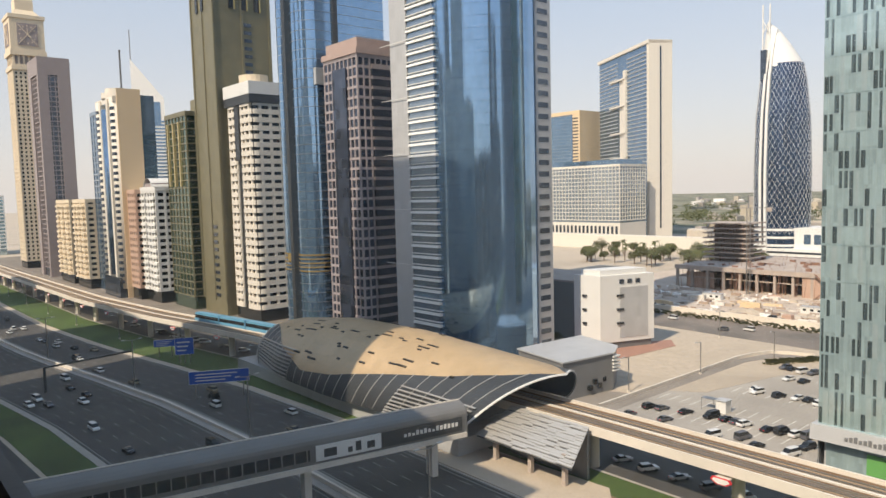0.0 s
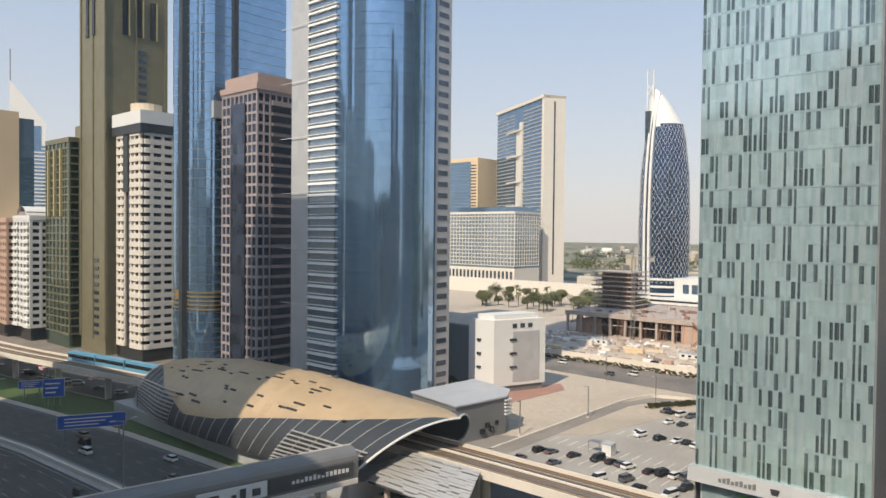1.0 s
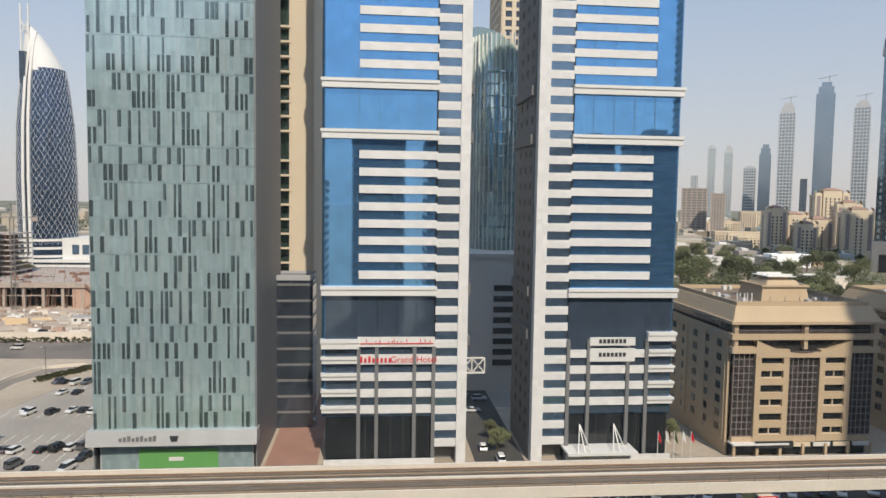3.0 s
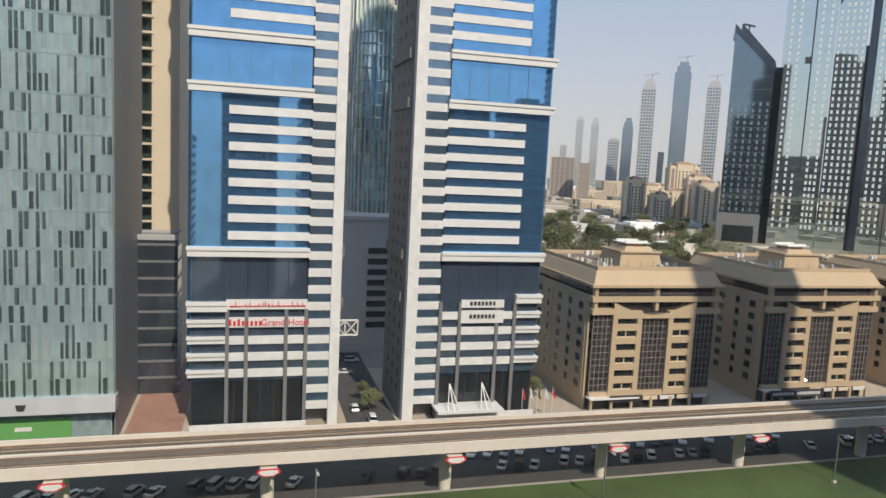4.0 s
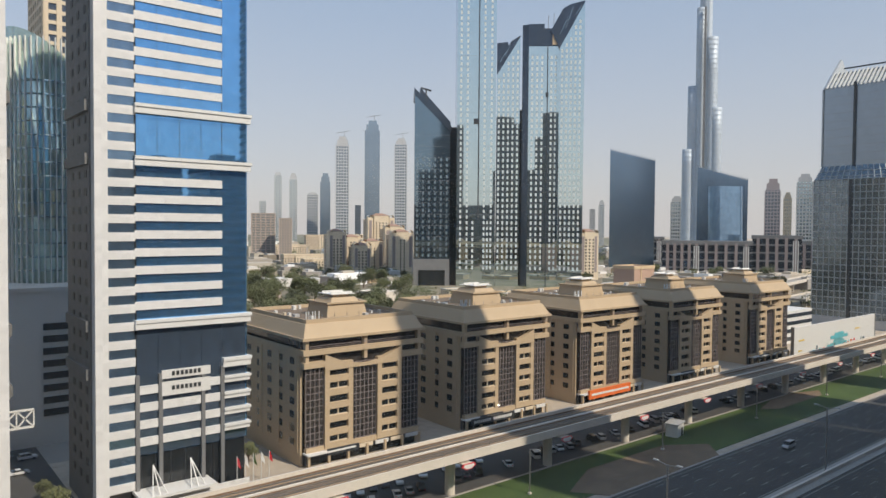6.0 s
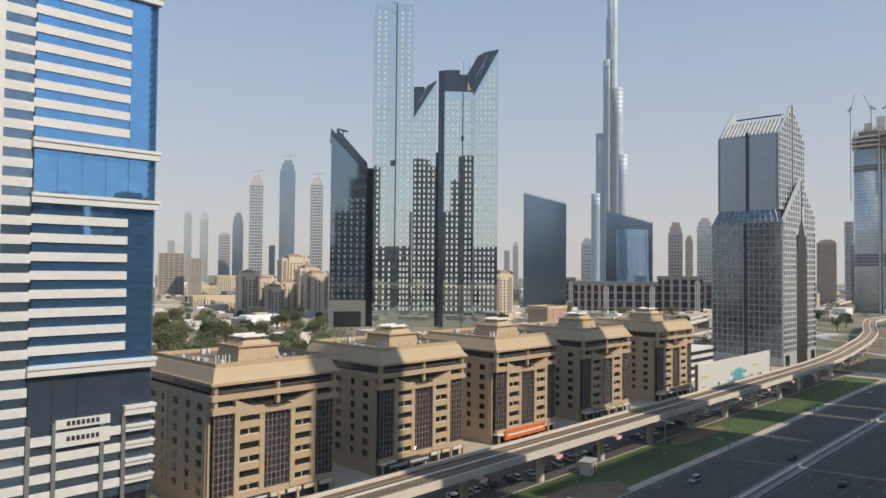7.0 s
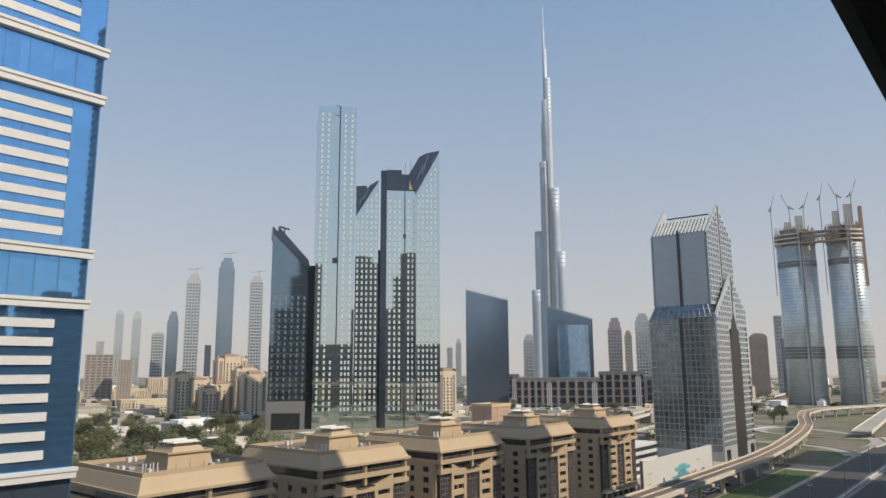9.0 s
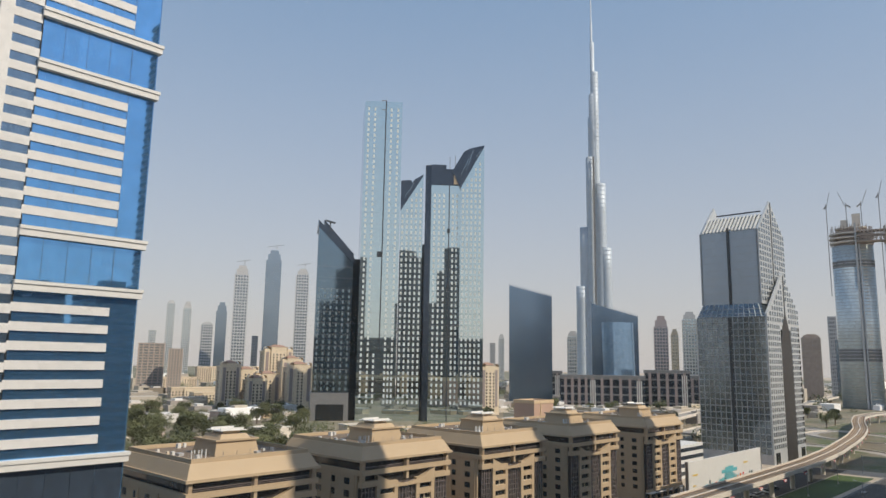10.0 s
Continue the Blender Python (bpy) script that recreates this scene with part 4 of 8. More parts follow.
# clock tower
t, a, b = tower("clock_tower", "cream clock tower high-rise with a pointed roof", -668, -640, 110, 138, 168, M["g_black"], M["cream"], 3.4, 1.5, 4, 2.2, 0.5, 6, join=True)
part("cornice", ring(-a, a, -b, b, 1.8, 164, 167).box(-a - 2, a + 2, -b - 2, b + 2, 176, 180), M["cream"], t)
part("belfry", B(-a - 1, a + 1, -b - 1, b + 1, 180, 206), M["cream"], t)
part("cornice", B(-a - 2, a + 2, -b - 2, b + 2, 206, 209), M["cream"], t)
part("colonnade", B(-a + 1, a - 1, -b + 1, b - 1, 168, 176), M["brown"], t)
col = B(-0.8, 0.8, -0.8, 0.8, 168, 176).mesh("column", M["cream"])
for k in range(7):
    part("column", col, None, t, at=(-a + 1 + k * (2 * a - 2) / 6, -b + 0.6, 0))
    part("column", col, None, t, at=(a - 0.6, -b + 1 + k * (2 * b - 2) / 6, 0))
for rz, px, py in ((0, 0, -b - 1.2), (90, a + 1.2, 0)):
    cf = part("clock_face", B(-9, 9, -0.4, 0.2, 184, 202), M["brown"], t, "square brown clock face", at=(px, py, 0), rz=rz)
    dial = MB()
    for k in range(12):
        q = k * math.pi / 6
        dial.box(7 * math.cos(q) - 0.5, 7 * math.cos(q) + 0.5, -0.8, -0.4, 193 + 7 * math.sin(q) - 0.5, 193 + 7 * math.sin(q) + 0.5)
    dial.beam((0, -0.6, 193), (0, -0.6, 198.5), 0.6).beam((0, -0.6, 193), (3.5, -0.6, 191), 0.6)
    dial.beam((-8, -0.6, 185), (8, -0.6, 201), 0.5).beam((8, -0.6, 185), (-8, -0.6, 201), 0.5)
    part("dial", dial, M["cream"], cf)
part("roof", MB().prism([(-a + 1, -b + 1), (a - 1, -b + 1), (a - 1, b - 1), (-a + 1, b - 1)], 209, 214, [(-8, -8), (8, -8), (8, 8), (-8, 8)]).prism([(-8, -8), (8, -8), (8, 8), (-8, 8)], 214, 222).prism([(-8, -8), (8, -8), (8, 8), (-8, 8)], 222, 246, [(-0.4, -0.4), (0.4, -0.4), (0.4, 0.4), (-0.4, 0.4)]), M["cream"], t, "stepped pointed roof")
t.scale = (0.8, 0.8, 0.955)
tower("glass_tower", "slim grey blue glass high-rise", -770, -735, 130, 160, 165, M["g_pale"], M["grey"], 3.6, 0.6, 6, 0.8, 0.3, 6, join=True)
tower("office_block", "pale low office block beyond the bend", -900, -840, 90, 130, 60, M["g_pale"], M["white"], 3.6, 1.2, 6, 0.8, 0.3, 6, join=True)

# far twin triangular tower
t = thing("wedge_tower", "far silver tower with a slanted triangular top", "skyscraper", -1500, 500, 0, 71)
part("shaft", MB().prism([(-30, -20), (30, -20), (30, 20), (-30, 20)], 0, 0, flat=[334, 257, 257, 334]), M["white"], t)
part("glass_slot", B(0, 22, -20.6, -19, 205, 250), M["g_deep"], t)
ls = B(-30.3, 30.3, -20.8, -19.5, 0, 3.5).mesh("band", M["g_deep"])
for k in range(28):
    part("band", ls, None, t, at=(0, 0, 20 + 7 * k))
part("mast", MB().beam((-29, 0, 320), (-29, 0, 395), 2.0), M["steel"], t)

# ---- station ----
t = thing("metro_station", "golden shell metro station with grey louvred skirt", "station", -145, 105)
XB, XT = -60.0, 58.0


def shell(u, v, side):
    """u: back 0 to tip 1; v: ridge 0 to foot 1."""
    front = XT - 14 * v
    x = XB + u * (front - XB)
    zr = float(np.interp(u, (0, 0.12, 0.35, 0.6, 0.85, 1), (11.5, 15.0, 18.0, 18.4, 17.2, 16.3)))
    wd = float(np.interp(u, (0, 0.1, 0.3, 0.55, 0.8, 1), (6, 12.5, 17.5, 18.5, 17.5, 16.5)))
    foot = float(np.interp(u, (0, 0.4, 0.7, 1), (4.0, 3.5, 4.0, 5.5)))
    if u > 0.8:
        q = (u - 0.8) / 0.2
        wd *= 1 - 0.0 * q
    a = v * math.pi / 2
    y = wd * math.sin(a) ** 1.05
    z = foot + (zr - foot) * max(0.0, math.cos(a)) ** (0.8 + 0.5 * u)
    return (x, side * y, z)


def edge(u):
    return float(np.interp(u, (0, 0.1, 0.25, 0.42, 0.55, 0.7, 0.85, 0.95, 1), (0.12, 0.3, 0.62, 0.83, 0.76, 0.6, 0.45, 0.25, 0.02)))


us = np.linspace(0, 1, 49)
for side in (-1, 1):
    part("gold_shell", MB().grid([[shell(u, edge(u) * k / 14, side) for k in range(15)] for u in us]), M["gold"], t, "smooth golden metal roof shell", smooth=True)
    part("skirt", MB().grid([[shell(u, edge(u) + (1 - edge(u)) * k / 10, side) for k in range(11)] for u in us]), M["darksteel"], t, "dark grey louvred skirt", smooth=True)
    for j in range(26):
        u = 0.02 + j * 0.038
        pts = [Vector(shell(u, edge(u) + (1 - edge(u)) * k / 8, side)) + Vector((0, side * 0.12, 0.12)) for k in range(9)]
        mb = MB().grid([[p + Vector(o) for o in ((-0.07, 0, -0.06), (0.07, 0, -0.06), (0.07, 0, 0.06), (-0.07, 0, 0.06))] for p in pts], True)
        part("rib", mb, M["louvre"], t)
    for k in range(9):
        for u0, u1 in ((0.03, 0.36), (0.78, 0.985)):
            v = 0.98 - k * 0.042
            pts = [Vector(shell(u, v, side)) + Vector((0, side * 0.3, 0.1)) for u in np.linspace(u0, u1, 10)]
            if v > edge(u0 if u0 < 0.5 else u1) + 0.02:
                part("louvre", MB().grid([[p + Vector(o) for o in ((0, side * 0.4, -0.06), (0, side * 0.4, 0.06), (0, -0.1 * side, 0.12), (0, -0.1 * side, -0.06))] for p in pts], True), M["louvre"], t)
    rim = [Vector(shell(1, k / 20, side)) for k in range(21)]
    part("rim", MB().grid([[p + Vector(o) for o in ((0.22, 0, -0.16), (0.22, 0, 0.14), (-0.15, 0, 0.14), (-0.15, 0, -0.16))] for p in rim], True), M["white"], t, "white curved rim")
    rr = random.Random(11)
    for k in range(46):
        u, v = 0.2 + 0.62 * (k % 15) / 15 + rr.uniform(-0.02, 0.02), 0.12 + 0.56 * rr.random()
        if v > edge(u) - 0.1:
            continue
        du, dv = rr.choice((0.006, 0.01, 0.016)), 0.007
        c = [Vector(shell(u + i * du, v + j * dv, side)) + Vector((0, side * 0.1, 0.12)) for i, j in ((-1, -1), (1, -1), (1, 1), (-1, 1))]
        m_ = MB()
        m_.v = [tuple(p) for p in c] + [tuple(p - Vector((0, 0, 0.3))) for p in c]
        m_.f = [(0, 1, 2, 3), (0, 4, 5, 1), (1, 5, 6, 2), (2, 6, 7, 3), (3, 7, 4, 0)]
        part("roof_light", m_, M["dark"], t)
part("end_wall", MB().prism([(XB - 0.3, -6), (XB + 0.2, -6), (XB + 0.2, 6), (XB - 0.3, 6)], 0, 11), M["greydark"], t)
part("concourse", B(-52, 38, -11, 11, 0, 8), M["greydark"], t)
part("base_wall", B(-56, 44, -16, 16, 0, 3.6), M["grey"], t)
part("portal_wall", B(36, 37, -11, 11, 8, 14), M["g_black"], t)
t = thing("station_annex", "grey box annex with white louvred corner", "building", -115, 138)
part("body", MB().prism([(-14, -2), (4.5, -6), (7, 11), (3, 18), (-12, 22)], 0, 9.5), M["greydark"], t)
part("roof", MB().prism([(-14.3, -2.4), (4.9, -6.4), (7.4, 11.2), (3.2, 18.4), (-12.4, 22.4)], 9.5, 9.9), M["grey"], t)
for k in range(5):
    part("louvre", B(4, 7.6, 10.6, 13.4, 5.0 + k * 0.9, 5.35 + k * 0.9), M["white"], t)
for k in range(5):
    part("window", B(5.0, 6.6 + k * 0.02, 2 + 1.8 * k, 3.2 + 1.8 * k, 1.5 + (k % 2) * 1.3, 2.7 + (k % 2) * 1.3), M["g_black"], t)

# shingled screen roof beside the track
t = thing("screen_roof", "grey slatted sloping screen roof on short posts", "canopy", -98, 91)
rr = random.Random(3)
c0, c1, c2, c3 = Vector((0, 0, 5)), Vector((23, 0.6, 4.6)), Vector((21, 8, 9.6)), Vector((2, 8, 9.4))
part("frame", MB().grid([[c0 - Vector((0, 0, 0.3)), c1 - Vector((0, 0, 0.3))], [c3 - Vector((0, 0, 0.3)), c2 - Vector((0, 0, 0.3))]]), M["darksteel"], t)
for r in range(16):
    x = 0.0
    q = r / 16
    u = 0.0
    while u < 0.999:
        w = min(1 - u, rr.uniform(0.1, 0.22))
        lift = Vector((0, 0, rr.choice((0.0, 0.12, 0.22))))
        a, b = (c0.lerp(c1, u)).lerp(c3.lerp(c2, u), q), (c0.lerp(c1, u + w)).lerp(c3.lerp(c2, u + w), q)
        a2, b2 = (c0.lerp(c1, u)).lerp(c3.lerp(c2, u), q + 0.05), (c0.lerp(c1, u + w)).lerp(c3.lerp(c2, u + w), q + 0.05)
        m_ = MB()
        m_.v = [tuple(p + lift) for p in (a, b, b2, a2)] + [tuple(p + lift - Vector((0, 0, 0.16))) for p in (a, b, b2, a2)]
        m_.f = [(0, 1, 2, 3), (4, 5, 1, 0), (5, 6, 2, 1), (6, 7, 3, 2), (7, 4, 0, 3)]
        part("slat", m_, M["louvre"], t)
        u += w
for x in (3, 12, 20):
    part("post", B(x - 0.4, x + 0.4, 2, 2.8, 0, 6), M["raw"], t)
part("back_wall", B(2, 21, 7.4, 8.0, 0, 9.2), M["greydark"], t)

# footbridge over the highway
A0, A1 = Vector((-97.2, 86, 0)), Vector((-113.5, 6, 0))
dirb = (A1 - A0).normalized()
t = thing("footbridge", "grey enclosed footbridge with dark window strip", "bridge", A0.x, A0.y, 0, math.degrees(math.atan2(dirb.y, dirb.x)))
Lb = (A1 - A0).length
roofp = [(2.7 * math.cos(q), 11.3 + 1.9 * math.sin(q)) for q in np.linspace(math.pi, 0, 11)]
prof = [(-2.6, 7.6)] + roofp + [(2.6, 7.6)]
part("body", MB().grid([[(x, y, z) for y, z in prof] for x in np.linspace(0, Lb, 25)], True), mat("bridge_roof", (0.19, 0.185, 0.18), 0.45, 0.2, 0.12), t, "grey metal tube roof", smooth=False)
part("end_cap", MB().prism([(-0.2, -2.6), (0.1, -2.6), (0.1, 2.6), (-0.2, 2.6)], 7.6, 12.6), M["greydark"], t)
part("girder", B(0, Lb, -2.9, 2.9, 6.9, 7.8), M["concrete"], t)
for sgn in (-1, 1):
    part("window_strip", B(30, Lb, sgn * 2.72 - 0.06, sgn * 2.72 + 0.06, 8.6, 10.4), M["g_black"], t)
    mm = B(-0.08, 0.08, sgn * 2.8 - 0.06, sgn * 2.8 + 0.06, 8.5, 10.5).mesh("mullion", M["steel"])
    for k in range(24):
        part("mullion", mm, None, t, at=(30.5 + k * 2.1, 0, 0))
    part("advert_panel", B(1.0, 17, sgn * 2.8 - 0.08, sgn * 2.8 + 0.08, 8.3, 10.9), M["darksteel"], t, "dark advertising panel with pale bars")
    ab = MB()
    rr = random.Random(5)
    for k in range(14):
        ab.box(2 + k * 0.8, 2.5 + k * 0.8, sgn * 2.92 - 0.04, sgn * 2.92 + 0.04, 9.3, 9.7 + rr.random() * 0.5)
    part("panel_bars", ab, M["white"], t)
    part("advert_panel", B(17.3, 29, sgn * 2.8 - 0.08, sgn * 2.8 + 0.08, 8.3, 10.9), M["white"], t, "pale poster panel")
    ab = MB()
    for x, w, h in ((18.5, 1.4, 1.2), (21, 1.0, 1.6), (22.6, 0.8, 0.9), (25.4, 2.2, 1.4)):
        ab.box(x, x + w, sgn * 2.92 - 0.04, sgn * 2.92 + 0.04, 8.8, 8.8 + h)
    part("panel_bars", ab, M["darksteel"], t)
for x in (6, 30, 52):
    part("pier", B(x - 0.6, x + 0.6, -1.2, 1.2, 0, 7.0), M["concrete"], t)
part("roof_rib", B(0, Lb, -0.12, 0.12, 13.1, 13.35), M["concrete"], t)

# sandy plot in front of the screen
solid("sand_plot", MB().prism([(-112, 84.6), (-70, 84.6), (-66, 91), (-72, 98), (-108, 96)], -0.3, 0.3), M["paving"], "pale sandy plot beside the station", "ground", "structure")

# ---- car park and plots behind ----
solid("car_park", MB().prism([(-104, 133), (-51, 133), (-51, 215), (-84, 215), (-97, 190)], -0.3, 0.06), M["asphalt_old"], "worn grey car park surface", "car park", "structure")
# sun and pinkish haze on the asphalt are put into its paler colour
solid("cross_street", MB().prism([(-230, 236), (-52, 226), (-52, 252), (-235, 262)], -0.3, 0.06), mat("haze_pale_asphalt", (0.17, 0.15, 0.13), 0.88, 0, 0.3, 0.05, 1.5, 0.2, col2=(0.24, 0.2, 0.17)), "pale asphalt cross street behind the plots", "road", "structure")
solid("side_lane", MB().prism([(-128, 139), (-101.6, 134), (-97.5, 134), (-97.5, 200), (-94, 211), (-87, 215), (-87, 218.6), (-97.4, 214.6), (-101, 201), (-101, 150)], -0.3, 0.1), mat("grey_lane", (0.25, 0.22, 0.19), 0.9, 0, 0.25, 0.06, 2.0, 0.2), "narrow grey lane beside the car park", "road", "structure")
solid("lane_kerb", MB().grid([[(x, y, 0), (x, y, 0.95), (x + 0.5, y, 0.95), (x + 0.5, y, 0)] for x, y in ((-101.6, 134), (-101.5, 182), (-101.6, 201), (-100.5, 208), (-98, 214.6), (-93, 217.5), (-87, 219))], True), M["concrete"], "low pale wall beside the lane", "wall", "structure")
solid("sandy_corner", MB().prism([(-97.5, 158), (-90, 163), (-84, 192), (-75, 203), (-70, 213), (-86, 214), (-94, 210), (-97.5, 199)], -0.2, 0.12), M["sand"], "bare sandy corner of the car park", "ground", "structure")
solid("walkway", MB().prism([(-150, 170), (-128, 160), (-124, 205), (-130, 212)], -0.3, 0.12), M["redpave"], "pinkish paved walkway by the block", "pavement", "structure")
for x0, x1 in ((-21, -11), (20, 30)):
    solid("alley", B(x0, x1, 135, 210, -0.3, 0.08), M["redpave"] if x0 < 0 else M["asphalt"], "paved alley between two towers", "road", "structure")
solid("back_street", B(-60, 330, 172, 190, -0.3, 0.06), M["asphalt_old"], "grey back street behind the blocks", "road", "structure")
lines = MB()
for k in range(16):
    lines.box(-95 + k * 2.8, -94.85 + k * 2.8, 140 + 0.0 * k, 145, 0, 0.075)
for k in range(16):
    lines.box(-96 + k * 2.8, -95.85 + k * 2.8, 151, 156, 0, 0.075)
for k in range(13):
    lines.box(-86 + k * 2.8, -85.85 + k * 2.8, 168, 173, 0, 0.075)
for k in range(9):
    lines.box(-80 + k * 2.8, -79.85 + k * 2.8, 190, 195, 0, 0.075)
solid("parking_lines", lines, mat("white_paint", (0.75, 0.73, 0.68), 0.7, 0, 0.2, 0.5, 8), "white painted parking lines", "markings", "structure")

t = thing("storage_block", "white windowless block with a grey recessed panel", "building", -147.5, 182.5)
poly = [(0, 0), (10, 0.6), (17.2, 19.8), (7, 20.6)]
part("body", MB().prism(poly, 2.2, 24), M["white"], t)
part("base", MB().prism([(0.6, 0.5), (9.6, 1.1), (16.4, 19.3), (7.2, 20)], 0, 2.2), M["greydark"], t)
part("upper_box", MB().prism([(1.5, 2), (9, 2), (15, 18.5), (7.5, 19.2)], 24, 25.6), M["white"], t)
nx, ny = 19.2 / 20.5, -7.2 / 20.5


def on_face(u0, u1, z0, z1, d):
    p, q = Vector((10, 0.6)), Vector((17.2, 19.8))
    o = Vector((nx, ny)) * d
    a, b = p.lerp(q, u0), p.lerp(q, u1)
    return MB().prism([tuple(a), tuple(a + o), tuple(b + o), tuple(b)][::1], z0, z1)


part("panel", on_face(0.36, 0.88, 3.5, 20, 0.15), M["grey"], t, "grey recessed panel")
for z in (8, 12.5, 17):
    part("vent", on_face(0.3, 0.42, z, z + 0.7, 0.5), M["darksteel"], t)
    part("vent", B(3.5, 5, -0.3, 0.4, z, z + 0.7), M["darksteel"], t)
for u in (0.35, 0.5, 0.65):
    part("window", on_face(u, u + 0.08, 21.2, 22.6, 0.2), M["g_dark"], t)
t = thing("dark_block", "dark grey low building behind the white block", "building", -172, 190)
part("body", B(-16, 20, 0, 26, 0, 20), M["greydark"], t)
part("roof", B(-16, 20, 0, 26, 20, 20.6), M["raw"], t)

# construction site
solid("site_ground", B(-240, -50, 262.8, 420, -0.2, 0.04), mat("pale_site_sand", (0.55, 0.46, 0.38), 0.95, 0, 0.25, 0.05, 0.8, 0.3, col2=(0.42, 0.34, 0.28)), "pale churned sand of the building site", "ground", "structure")
M["rustprop"] = mat("rust_props", (0.26, 0.15, 0.11), 0.85, 0.1, 0.25)
M["clutter"] = bpy.data.materials.new("mixed_rubble")
M["clutter"].use_nodes = True
ct = M["clutter"].node_tree
cg, cr_ = ct.nodes.new("ShaderNodeNewGeometry"), ct.nodes.new("ShaderNodeValToRGB")
for pos, c in ((0.0, (0.3, 0.2, 0.14)), (0.3, (0.55, 0.48, 0.4)), (0.55, (0.2, 0.14, 0.11)), (0.75, (0.66, 0.62, 0.56)), (1.0, (0.4, 0.3, 0.22))):
    cr_.color_ramp.elements.new(pos).color = (*c, 1)
ct.links.new(cg.outputs["Random Per Island"], cr_.inputs[0])
ct.links.new(cr_.outputs[0], ct.nodes["Principled BSDF"].inputs["Base Color"])
ct.nodes["Principled BSDF"].inputs["Roughness"].default_value = 0.9
rrs = random.Random(19)
t = thing("construction_frame", "raw concrete frame of a building under construction", "building", -200, 330)
part("slab", B(0, 120, 0, 70, 10.2, 11.2), M["raw"], t)
part("slab", B(0, 120, 2, 70, 5.3, 5.7), M["raw"], t)
cm = B(-0.6, 0.6, -0.6, 0.6, 0, 10.2).mesh("column", M["raw"])
for k in range(15):
    for y in (1, 12, 24):
        part("column", cm, None, t, at=(1 + k * 8.4, y, 0))
part("edge_beam", B(0, 120, -0.3, 0.3, 9.4, 11.6), M["raw"], t)
prop = MB()
for k in range(90):
    x = 1 + 118 * rrs.random()
    y = rrs.choice((0.4, 3, 6))
    prop.beam((x, y, 0), (x + rrs.uniform(-0.6, 0.6), y, 5.3), 0.16).beam((x + 0.7, y, 5.7), (x + 0.7, y, 10.2), 0.16)
part("props", prop, M["rustprop"], t, "rust brown props and forms", kind="stuff")
starter = MB()
for k in range(160):
    x, y = 120 * rrs.random(), 70 * rrs.random()
    starter.box(x - 0.06, x + 0.06, y - 0.06, y + 0.06, 11.2, 11.2 + rrs.uniform(0.8, 2.2))
for k in range(40):
    x, y = 118 * rrs.random(), 66 * rrs.random()
    starter.box(x, x + rrs.uniform(1, 5), y, y + rrs.uniform(0.4, 2), 11.2, 11.2 + rrs.uniform(0.3, 1.4))
part("starter_bars", starter, M["rustprop"], t, "rusty starter bars and forms on the slab", kind="stuff")
part("stair", MB().beam((70, -1.2, 0), (76, -1.2, 5.5), 1.2, 0.3).beam((76, -1.2, 5.5), (70, -1.2, 11.2), 1.2, 0.3), M["rustprop"], t)
core = part("core", B(4, 20, 33, 45, 11.2, 31), M["raw"], t)
cprop = MB()
for k in range(120):
    x, y = rrs.uniform(-0.5, 24.5), rrs.choice((29.2, 30.5, 48.4))
    z = 11.2 + 2.6 * rrs.randrange(8)
    cprop.box(x - 0.1, x + 0.1, y, y + 0.2, z, z + 2.6)
part("props", cprop, M["rustprop"], core, kind="stuff")
sl = B(-0.8, 24.8, 29, 48.8, 0, 0.6).mesh("slab", M["raw"])
for k in range(8):
    part("slab", sl, None, core, at=(0, 0, 13 + 2.6 * k))
part("infill_wall", B(5, 20, 3, 3.4, 0, 8), M["pink"], t)
part("infill_wall", B(64, 74, 0.5, 0.9, 0, 9.5), M["pink"], t)
rr = random.Random(9)
for k in range(50):
    x, y = rr.uniform(-222, -70), rr.uniform(268, 327)
    w, d_, h = rr.uniform(2, 9), rr.uniform(1.5, 4), rr.uniform(0.6, 2.6)
    th = thing("material_stack", "stack of pale building material on the sand", "building material", x, y, 0, rr.uniform(-20, 20), "site stacks")
    part("load", MB().prism([(0, 0), (w, 0), (w, d_), (0, d_)], 0, h, [(0.2, 0.2), (w - 0.2, 0.2), (w - 0.2, d_ - 0.2), (0.2, d_ - 0.2)]), rr.choice((M["raw"], M["concrete"], M["white"], M["pink"], M["tan"])), th)
clutter = MB()
for k in range(520):
    x, y = rrs.uniform(-235, -56), 264 + 64 * rrs.random()
    w_, d2 = rrs.uniform(0.4, 4.5), rrs.uniform(0.3, 1.6)
    clutter.box(x, x + w_, y, y + d2, 0, rrs.uniform(0.2, 1.3))
tagged(new("site_clutter", clutter.mesh("site_clutter", M["clutter"])), "loose timber, pipes and rubble on the sand", "building material", "", "stuff")
heaps = MB()
for k in range(9):
    cx_, cy_, r_ = rrs.uniform(-225, -70), rrs.uniform(275, 322), rrs.uniform(4, 9)
    heaps.grid([[(cx_ + r_ * f * math.cos(q) * (1 + 0.2 * math.sin(3 * q + k)), cy_ + r_ * 0.6 * f * math.sin(q), hgt * r_ * 0.28) for q in np.linspace(0, 2 * math.pi, 14, endpoint=False)] for f, hgt in ((1, 0), (0.7, 0.45), (0.4, 0.85), (0.1, 1))], True)
tagged(new("sand_heaps", heaps.mesh("sand_heaps", M["sand"])), "heaps of pale sand on the building site", "sand heap", "", "stuff")
